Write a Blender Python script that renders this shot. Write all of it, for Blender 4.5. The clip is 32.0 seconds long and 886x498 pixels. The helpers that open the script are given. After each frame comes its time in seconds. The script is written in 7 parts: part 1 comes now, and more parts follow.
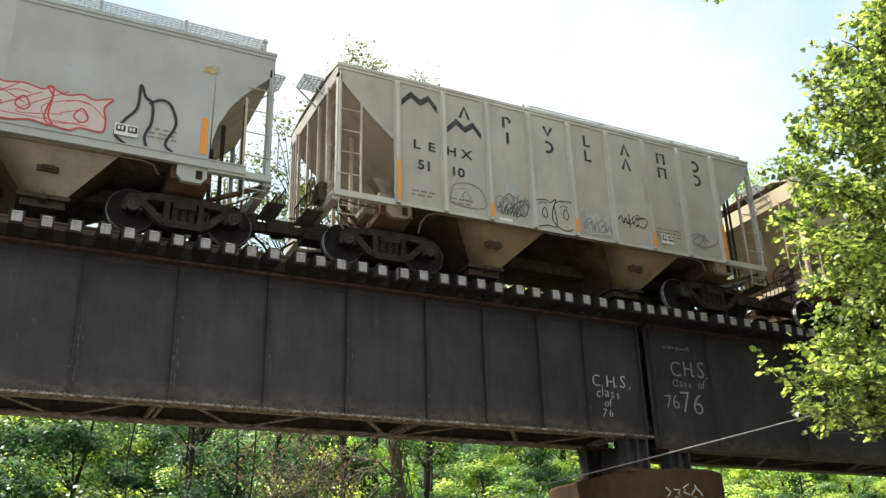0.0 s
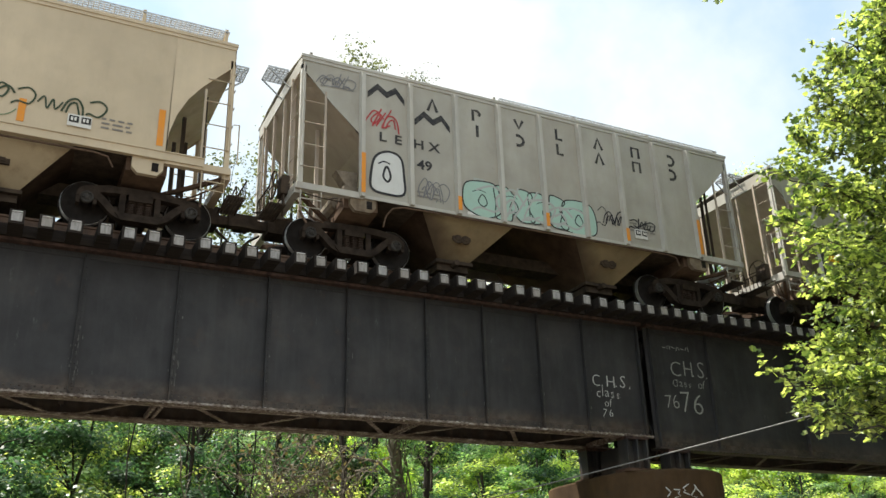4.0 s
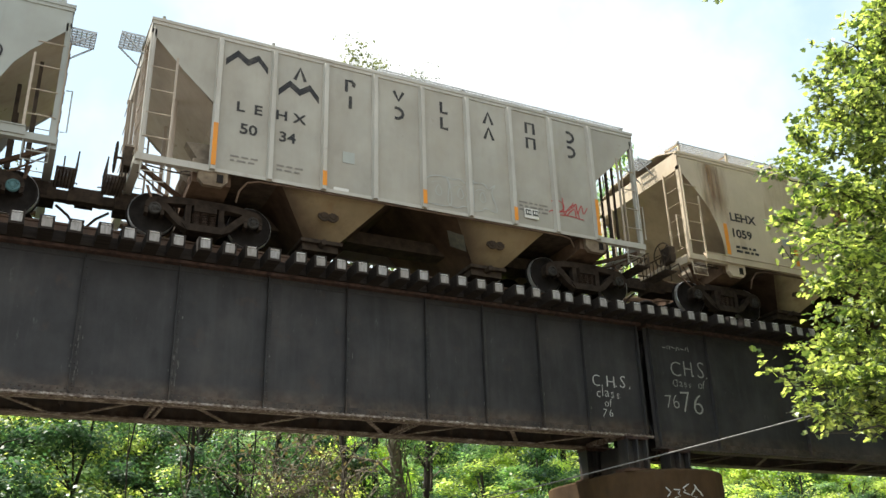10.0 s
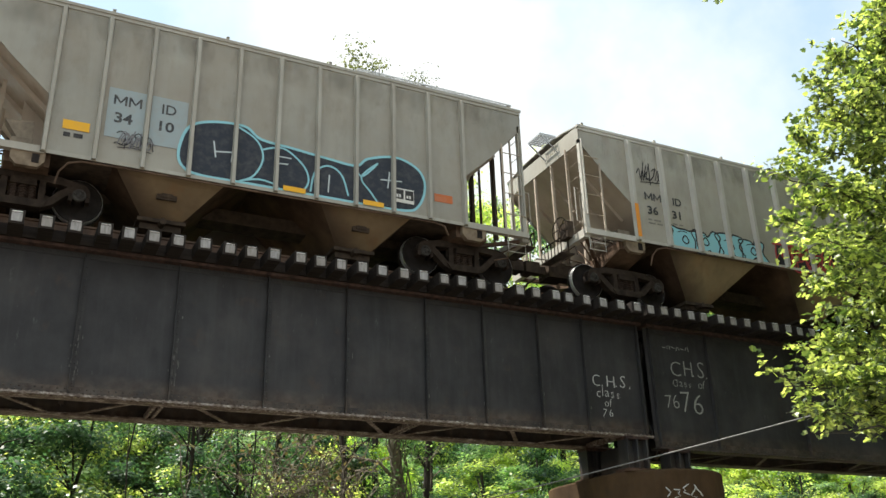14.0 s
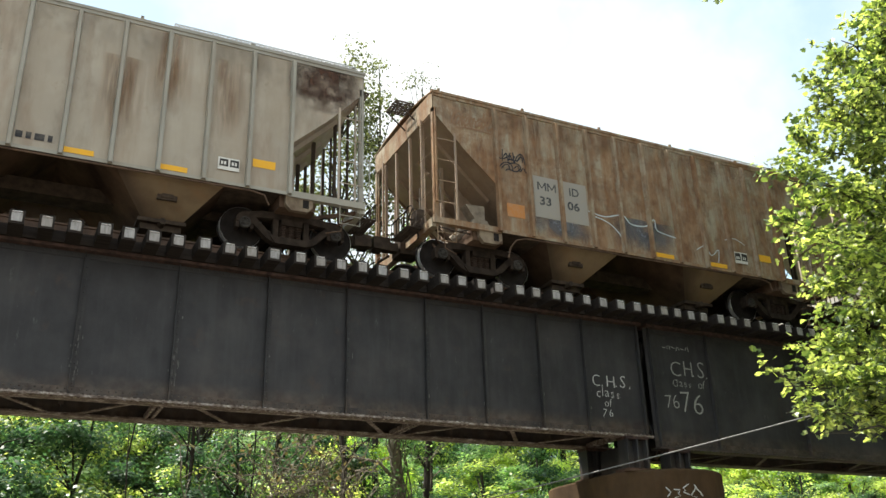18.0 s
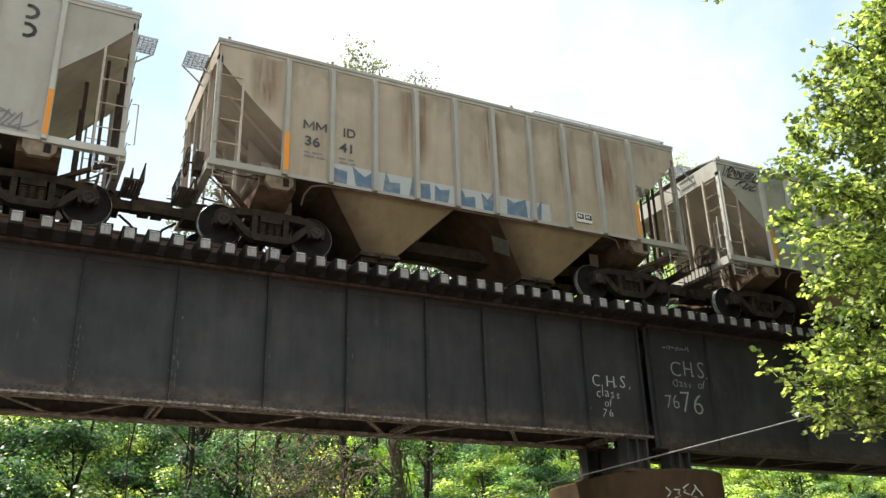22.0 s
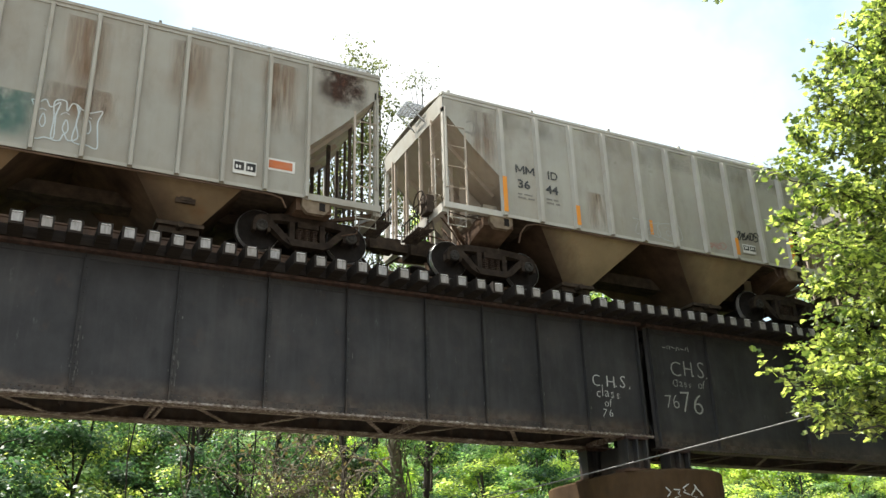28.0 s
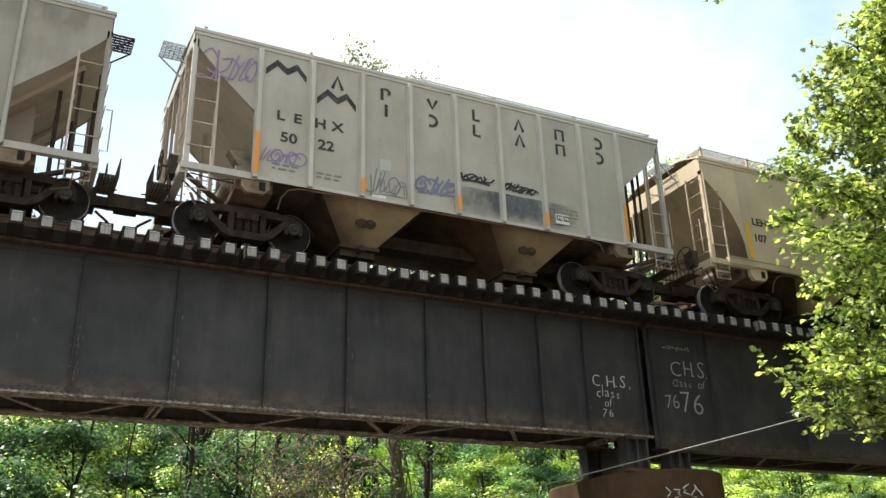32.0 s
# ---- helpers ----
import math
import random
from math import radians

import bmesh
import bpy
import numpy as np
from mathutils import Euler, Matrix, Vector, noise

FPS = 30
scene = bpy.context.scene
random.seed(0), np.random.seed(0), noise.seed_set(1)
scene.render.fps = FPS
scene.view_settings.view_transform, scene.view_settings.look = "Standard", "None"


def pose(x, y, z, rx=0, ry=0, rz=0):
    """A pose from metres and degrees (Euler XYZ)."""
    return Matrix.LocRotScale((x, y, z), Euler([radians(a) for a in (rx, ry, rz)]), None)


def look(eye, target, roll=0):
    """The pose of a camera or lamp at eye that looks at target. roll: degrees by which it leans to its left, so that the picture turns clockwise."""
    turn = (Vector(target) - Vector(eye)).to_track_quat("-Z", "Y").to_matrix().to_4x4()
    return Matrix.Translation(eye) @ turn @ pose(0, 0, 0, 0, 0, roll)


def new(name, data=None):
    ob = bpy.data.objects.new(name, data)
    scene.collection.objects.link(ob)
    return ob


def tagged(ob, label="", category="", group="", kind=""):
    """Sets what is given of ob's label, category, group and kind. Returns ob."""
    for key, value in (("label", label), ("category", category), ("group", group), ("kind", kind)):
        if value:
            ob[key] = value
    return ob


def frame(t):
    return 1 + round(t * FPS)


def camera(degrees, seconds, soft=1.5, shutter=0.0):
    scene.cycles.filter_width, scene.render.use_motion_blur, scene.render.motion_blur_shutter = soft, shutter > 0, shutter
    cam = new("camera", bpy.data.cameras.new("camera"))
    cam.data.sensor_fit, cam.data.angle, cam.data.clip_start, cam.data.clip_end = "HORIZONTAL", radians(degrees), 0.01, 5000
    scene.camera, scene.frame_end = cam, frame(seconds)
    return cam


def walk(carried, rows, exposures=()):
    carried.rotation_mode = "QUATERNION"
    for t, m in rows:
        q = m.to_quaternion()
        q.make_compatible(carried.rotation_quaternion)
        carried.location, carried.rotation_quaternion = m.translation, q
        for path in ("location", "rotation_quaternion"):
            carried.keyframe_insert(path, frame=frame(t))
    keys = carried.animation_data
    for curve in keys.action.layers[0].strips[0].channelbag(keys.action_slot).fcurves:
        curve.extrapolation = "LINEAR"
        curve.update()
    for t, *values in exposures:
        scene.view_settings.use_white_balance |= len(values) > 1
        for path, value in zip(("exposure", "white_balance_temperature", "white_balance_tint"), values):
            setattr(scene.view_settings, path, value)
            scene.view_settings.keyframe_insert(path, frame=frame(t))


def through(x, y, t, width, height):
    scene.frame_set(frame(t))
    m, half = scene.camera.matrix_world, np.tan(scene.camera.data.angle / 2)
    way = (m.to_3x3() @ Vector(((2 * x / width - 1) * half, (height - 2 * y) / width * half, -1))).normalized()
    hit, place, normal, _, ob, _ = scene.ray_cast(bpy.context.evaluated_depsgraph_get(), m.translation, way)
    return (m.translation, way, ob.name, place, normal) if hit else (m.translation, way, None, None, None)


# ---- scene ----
# A freight train of covered hopper cars rolls over a deck girder bridge in the woods.
# x runs along the track, y away from the viewer, z up; the train rolls towards -x.
EYE = Vector((0.0, 0.0, 1.6))
YAW, TILT, LEAN = radians(26.783), radians(22.511), -1.78
AIM = EYE + 10 * Vector((math.sin(YAW) * math.cos(TILT), math.cos(YAW) * math.cos(TILT), math.sin(TILT)))
cam = camera(52.6, 32.0, soft=1.5)
walk(cam, [(0.0, look(EYE, AIM, LEAN)), (32.0, look(EYE, AIM, LEAN))],
     [(0.0, 1.05), (3.0, 0.85), (6.0, 1.05), (9.0, 1.05), (11.0, 1.12), (12.0, 0.86), (14.0, 0.92), (17.0, 0.85), (18.0, 1.08), (19.5, 1.18), (22.0, 1.02), (24.0, 0.90), (25.0, 1.08), (28.0, 1.16), (29.0, 0.95), (30.5, 0.95), (32.0, 1.07)])

# ---- daylight ----
SUN_WAY = Vector((-0.38, 0.19, 0.90)).normalized()      # towards the sun, behind the bridge and to the left
world = bpy.data.worlds.new("sky")
scene.world = world
world.use_nodes = True


def sky_nodes():
    nt = world.node_tree
    nt.nodes.clear()
    N, L = nt.nodes.new, nt.links.new
    sky = N("ShaderNodeTexSky")
    sky.sky_type = "NISHITA"
    sky.sun_disc = False
    sky.sun_elevation = math.asin(SUN_WAY.z)
    sky.sun_rotation = math.atan2(SUN_WAY.x, SUN_WAY.y)
    sky.air_density, sky.dust_density = 1.0, 1.5
    gain = N("ShaderNodeVectorMath")
    gain.operation = "SCALE"
    gain.inputs["Scale"].default_value = 0.34
    L(sky.outputs[0], gain.inputs[0])
    tint = N("ShaderNodeMix")
    tint.data_type, tint.blend_type = "RGBA", "MULTIPLY"
    tint.inputs["Factor"].default_value = 1.0
    L(gain.outputs[0], tint.inputs["A"])
    tint.inputs["B"].default_value = (0.96, 1.17, 1.04, 1)
    tc = N("ShaderNodeTexCoord")
    wob = N("ShaderNodeTexNoise")
    wob.inputs["Scale"].default_value, wob.inputs["Detail"].default_value = 2.1, 7
    wob.inputs["Roughness"].default_value = 0.55
    drift = N("ShaderNodeVectorMath")
    drift.inputs[1].default_value = (0.62, 0.25, 0.1)
    L(tc.outputs["Generated"], drift.inputs[0])
    L(drift.outputs[0], wob.inputs["Vector"])
    ramp = N("ShaderNodeValToRGB")
    ramp.color_ramp.elements[0].position, ramp.color_ramp.elements[1].position = 0.39, 0.57
    L(wob.outputs["Fac"], ramp.inputs[0])
    mix = N("ShaderNodeMix")
    mix.data_type = "RGBA"
    L(ramp.outputs[0], mix.inputs["Factor"])
    L(tint.outputs["Result"], mix.inputs["A"])
    mix.inputs["B"].default_value = (1.50, 1.51, 1.48, 1)
    haze = N("ShaderNodeMix")
    haze.data_type = "RGBA"
    haze.inputs["Factor"].default_value = 0.42
    L(mix.outputs["Result"], haze.inputs["A"])
    haze.inputs["B"].default_value = (1.30, 1.42, 1.44, 1)
    bg = N("ShaderNodeBackground")
    L(haze.outputs["Result"], bg.inputs[0])
    bg.inputs[1].default_value = 0.425
    L(bg.outputs[0], N("ShaderNodeOutputWorld").inputs[0])


sky_nodes()
sun = new("sun", bpy.data.lights.new("sun", "SUN"))
sun.data.energy, sun.data.angle, sun.data.color = 5.0, radians(0.53), (1.0, 0.95, 0.86)
sun.matrix_world = look(SUN_WAY * 80, (0, 0, 0))


# ---- materials ----
class Nodes:
    """Shorthand for building one node material."""

    def __init__(self, name):
        self.m = bpy.data.materials.new(name)
        self.m.use_nodes = True
        self.nt = self.m.node_tree
        self.b = self.nt.nodes["Principled BSDF"]
        tc = self.add("ShaderNodeTexCoord")
        info = self.add("ShaderNodeObjectInfo")
        off = self.add("ShaderNodeVectorMath")
        off.operation = "MULTIPLY_ADD"
        self.to(info.outputs["Random"], off.inputs[0])
        off.inputs[1].default_value = (13.7, 7.3, 5.1)
        self.to(tc.outputs["Object"], off.inputs[2])
        self.p, self.raw, self.rnd = off.outputs[0], tc.outputs["Object"], info.outputs["Random"]

    def add(self, kind):
        return self.nt.nodes.new(kind)

    def to(self, a, b):
        self.nt.links.new(a, b)

    def noise(self, scale, detail=4, rough=0.55, stretch=None, vec=None):
        n = self.add("ShaderNodeTexNoise")
        n.inputs["Scale"].default_value, n.inputs["Detail"].default_value = scale, detail
        n.inputs["Roughness"].default_value = rough
        v = vec or self.p
        if stretch:
            mp = self.add("ShaderNodeMapping")
            mp.inputs["Scale"].default_value = stretch
            self.to(v, mp.inputs["Vector"])
            v = mp.outputs[0]
        self.to(v, n.inputs["Vector"])
        return n.outputs["Fac"]

    def ramp(self, fac, *stops):
        r = self.add("ShaderNodeValToRGB")
        e = r.color_ramp.elements
        while len(e) < len(stops):
            e.new(0.5)
        for el, (at, c) in zip(e, stops):
            el.position, el.color = at, (*c, 1) if len(c) == 3 else c
        self.to(fac, r.inputs[0])
        return r.outputs[0]

    def span(self, fac, lo, hi):
        return self.ramp(fac, (lo, (0, 0, 0)), (hi, (1, 1, 1)))

    def mix(self, fac, a, b, how="MIX"):
        n = self.add("ShaderNodeMix")
        n.data_type, n.blend_type = "RGBA", how
        if isinstance(fac, (int, float)):
            n.inputs["Factor"].default_value = fac
        else:
            self.to(fac, n.inputs["Factor"])
        for s, v in (("A", a), ("B", b)):
            if isinstance(v, tuple):
                n.inputs[s].default_value = (*v[:3], 1)
            else:
                self.to(v, n.inputs[s])
        return n.outputs["Result"]

    def times(self, a, k):
        n = self.add("ShaderNodeMath")
        n.operation = "MULTIPLY"
        self.to(a, n.inputs[0])
        if isinstance(k, (int, float)):
            n.inputs[1].default_value = k
        else:
            self.to(k, n.inputs[1])
        return n.outputs[0]

    def bump(self, height, strength, dist=0.01):
        n = self.add("ShaderNodeBump")
        n.inputs["Strength"].default_value, n.inputs["Distance"].default_value = strength, dist
        self.to(height, n.inputs["Height"])
        self.to(n.outputs[0], self.b.inputs["Normal"])

    def done(self, color, rough=0.6, metal=0.0, spec=0.5):
        if isinstance(color, tuple):
            self.b.inputs["Base Color"].default_value = (*color, 1)
        else:
            self.to(color, self.b.inputs["Base Color"])
        if isinstance(rough, (int, float)):
            self.b.inputs["Roughness"].default_value = rough
        else:
            self.to(rough, self.b.inputs["Roughness"])
        self.b.inputs["Metallic"].default_value = metal
        self.b.inputs["Specular IOR Level"].default_value = spec
        return self.m


def car_paint(name, base, dirt=(0.20, 0.16, 0.11), grime=0.35, rust=0.0, rough=0.55):
    """Weathered car paint: broad fading, rain streaks down the sheet, grime, and rust where asked for."""
    n = Nodes(name)
    fade = n.span(n.noise(0.6, 4, 0.6), 0.3, 0.72)
    c = n.mix(fade, tuple(v * 0.80 for v in base), tuple(min(1, v * 1.08) for v in base))
    streak = n.span(n.noise(1.0, 6, 0.68, (4.0, 4.0, 0.30)), 0.44, 0.78)
    c = n.mix(n.times(streak, grime * 0.55), c, dirt)
    brown = n.span(n.noise(0.8, 7, 0.62, (1, 1, 0.75)), 0.42, 0.72)
    c = n.mix(n.times(brown, 0.12 + grime * 0.6), c, (0.25, 0.185, 0.12))
    blot = n.span(n.noise(1.7, 7, 0.68, (1.3, 1.3, 0.6)), 0.52, 0.80)
    c = n.mix(n.times(blot, grime), c, tuple(v * 0.6 for v in dirt))
    if rust:
        run = n.span(n.noise(0.85, 7, 0.66, (2.2, 2.2, 0.38)), 0.62 - 0.30 * rust, 0.86 - 0.16 * rust)
        tone = n.ramp(n.noise(1.6, 7, 0.68, (1.6, 1.6, 0.6)), (0.3, (0.085, 0.040, 0.021)), (0.7, (0.28, 0.148, 0.068)))
        c = n.mix(n.times(run, min(1, 0.5 + 0.45 * rust)), c, tone)
        patch = n.span(n.noise(1.2, 8, 0.72), 0.66 - 0.10 * rust, 0.80 - 0.10 * rust)
        c = n.mix(n.times(patch, 0.7), c, n.ramp(n.noise(9, 5), (0.3, (0.065, 0.032, 0.019)), (0.7, (0.17, 0.085, 0.045))))
    n.bump(n.noise(14, 4), 0.10, 0.004)
    return n.done(c, n.span(n.noise(3, 3), -rough * 1.2, 2.2 - rough), 0, 0.35)


def steel(name, a, b, rough=0.7, metal=0.0, scale=6, bump=0.2, spec=0.35):
    n = Nodes(name)
    c = n.ramp(n.noise(scale, 6, 0.62), (0.32, a), (0.68, b))
    n.bump(n.noise(scale * 4, 4), bump, 0.004)
    return n.done(c, rough, metal, spec)


def flat_paint(name, base, wear=0.25, rough=0.6):
    n = Nodes(name)
    c = n.mix(n.times(n.span(n.noise(7, 6, 0.7), 0.45, 0.7), wear), base, (0.33, 0.29, 0.23))
    return n.done(c, rough, 0, 0.3)


GREY_CAR = car_paint("grey_car_paint", (0.415, 0.395, 0.34), grime=0.24)
CREAM_CAR = car_paint("cream_car_paint", (0.60, 0.49, 0.34), grime=0.16)
SILVER_CAR = car_paint("silver_car_paint", (0.385, 0.405, 0.375), grime=0.12)
STAINED_CREAM = car_paint("rust_stained_cream_paint", (0.60, 0.50, 0.37), grime=0.16, rust=0.2)
OLD_GREY = car_paint("old_grey_car_paint", (0.335, 0.322, 0.275), grime=0.40, rust=0.12)
OLD_WORN = car_paint("worn_grey_car_paint", (0.41, 0.36, 0.285), grime=0.5, rust=0.34)
def rusted_paint(name):
    """Old grey-green paint mostly lost to rust, in ragged patches with runs below them."""
    n = Nodes(name)
    c = n.mix(n.span(n.noise(0.9, 5), 0.3, 0.7), (0.27, 0.235, 0.165), (0.40, 0.365, 0.28))
    tone = n.ramp(n.noise(2.2, 8, 0.7, (1.5, 1.5, 0.8)), (0.28, (0.075, 0.034, 0.018)), (0.48, (0.20, 0.098, 0.045)), (0.72, (0.33, 0.20, 0.105)))
    run = n.span(n.noise(1.1, 9, 0.72, (2.6, 2.6, 0.42)), 0.36, 0.58)
    c = n.mix(n.times(run, 0.85), c, tone)
    patch = n.span(n.noise(1.5, 9, 0.75), 0.46, 0.56)
    c = n.mix(n.times(patch, 0.55), c, n.ramp(n.noise(7, 6), (0.3, (0.10, 0.045, 0.022)), (0.7, (0.26, 0.135, 0.065))))
    pale = n.span(n.noise(2.0, 7, 0.7, (9, 9, 0.5)), 0.60, 0.72)
    c = n.mix(n.times(pale, 0.4), c, (0.42, 0.37, 0.29))
    dark = n.span(n.noise(1.9, 8, 0.72, (2.0, 2.0, 0.8)), 0.58, 0.72)
    c = n.mix(n.times(dark, 0.6), c, (0.06, 0.038, 0.026))
    n.bump(n.noise(16, 5), 0.2, 0.004)
    return n.done(c, 0.8, 0, 0.2)


OLD_RUST = rusted_paint("rusty_car_paint")
OLD_BROWN = car_paint("rust_streaked_car_paint", (0.43, 0.355, 0.26), grime=0.45, rust=0.35)
PALE_OLD = car_paint("pale_worn_car_paint", (0.39, 0.375, 0.325), grime=0.34, rust=0.12)
# Lighter copy of the body paint, for the skylight that ribs catch.
RIB_LIT = car_paint("lit_rib_paint", (0.50, 0.48, 0.43), grime=0.22, rust=0.05)
UNDER = steel("underframe_grime", (0.036, 0.029, 0.024), (0.085, 0.063, 0.047), 0.95, spec=0.12)
WHEEL = steel("greasy_wheel_steel", (0.016, 0.014, 0.013), (0.030, 0.026, 0.024), 1.0, spec=0.1)
# Dirty slope undersides; the shade below the car is put into these browns too.
SLOPE_GRIME_SHADE = steel("shaded_slope_grime", (0.030, 0.020, 0.015), (0.085, 0.056, 0.038), 1.0, 0.0, 1.6, spec=0.08)
HOPPER_BROWN = steel("shaded_hopper_grime", (0.042, 0.029, 0.021), (0.118, 0.078, 0.052), 1.0, 0.0, 1.3, spec=0.08)


def hopper_paint(name, base, rust):
    """Dusty hopper sheet with brake dust thrown on its leading edge and rust round the gate."""
    n = Nodes(name)
    c = n.mix(n.span(n.noise(0.9, 5, 0.6), 0.3, 0.7), tuple(v * 0.72 for v in base), tuple(v * 1.1 for v in base))
    blot = n.span(n.noise(2.3, 7, 0.68, (1.2, 1.2, 0.7)), 0.50, 0.78)
    c = n.mix(n.times(blot, 0.55), c, (0.12, 0.08, 0.05))
    if rust:
        run = n.span(n.noise(1.4, 7, 0.66, (1.6, 1.6, 0.6)), 0.52, 0.74)
        c = n.mix(n.times(run, rust), c, (0.22, 0.115, 0.05))
    tc = n.add("ShaderNodeTexCoord")
    sep = n.add("ShaderNodeSeparateXYZ")
    n.to(tc.outputs["Generated"], sep.inputs[0])
    lean = n.add("ShaderNodeMath")
    lean.operation = "MULTIPLY_ADD"
    n.to(sep.outputs["Z"], lean.inputs[0])
    lean.inputs[1].default_value = 0.33
    n.to(sep.outputs["X"], lean.inputs[2])
    wob = n.add("ShaderNodeMath")
    wob.operation = "MULTIPLY_ADD"
    n.to(n.noise(1.6, 5, 0.6), wob.inputs[0])
    wob.inputs[1].default_value = 0.24
    n.to(lean.outputs[0], wob.inputs[2])
    dust = n.ramp(wob.outputs[0], (0.48, (1, 1, 1)), (0.74, (0, 0, 0)))
    c = n.mix(n.times(dust, 0.85), c, (0.055, 0.037, 0.026))
    n.bump(n.noise(14, 4), 0.1, 0.004)
    return n.done(c, 0.75, 0, 0.2)


HOPPER_DUSK = hopper_paint("brown_hopper_paint", (0.215, 0.158, 0.098), 0.5)
HOPPER_TAN = hopper_paint("dusty_hopper_paint", (0.275, 0.212, 0.128), 0.45)
HOPPER_PALE = hopper_paint("dusty_silver_hopper_paint", (0.40, 0.37, 0.30), 0.2)
HOPPER_CREAM = hopper_paint("dusty_cream_hopper_paint", (0.47, 0.385, 0.26), 0.3)
SLOPE_DUST = car_paint("dusty_slope_paint", (0.465, 0.39, 0.315), dirt=(0.15, 0.11, 0.075), grime=0.28, rust=0.1)
SLOPE_CREAM = car_paint("dusty_cream_slope_paint", (0.50, 0.41, 0.30), dirt=(0.15, 0.11, 0.075), grime=0.3, rust=0.08)
SLOPE_RUST = car_paint("rusty_slope_paint", (0.32, 0.23, 0.16), dirt=(0.11, 0.07, 0.045), grime=0.45, rust=0.35)
PIPE_DUST = steel("dusty_pipe_paint", (0.13, 0.105, 0.08), (0.27, 0.225, 0.17), 0.8, spec=0.2)
TRUCK_STEEL = steel("bogie_steel", (0.018, 0.0135, 0.0115), (0.052, 0.039, 0.030), 0.95, spec=0.12)
# Polished tread steel, its colour raised to paint in the rim's sun glint.
TREAD_GLINT = steel("wheel_tread_glint_steel", (0.34, 0.34, 0.34), (0.62, 0.61, 0.60), 0.35, 0.45, 3)
RAIL_STEEL = steel("rail_steel", (0.05, 0.03, 0.02), (0.12, 0.07, 0.045), 0.75)
LETTER = flat_paint("black_lettering_paint", (0.022, 0.022, 0.024), 0.22)
ORANGE = flat_paint("orange_reflective_stripe", (0.72, 0.27, 0.028), 0.2)
YELLOW = flat_paint("yellow_reflective_stripe", (0.80, 0.42, 0.025), 0.12)
OLD_ORANGE = flat_paint("faded_orange_label", (0.46, 0.19, 0.05), 0.45)
RED_LABEL = flat_paint("faded_red_label", (0.50, 0.14, 0.045), 0.3)
PLATE_BLACK = flat_paint("black_stencil_plate", (0.02, 0.02, 0.02), 0.12)
PLATE_WHITE = flat_paint("white_stencil_paint", (0.66, 0.65, 0.61), 0.2)
PATCH_BLUE = flat_paint("pale_blue_paint_patch", (0.305, 0.362, 0.375), 0.35)


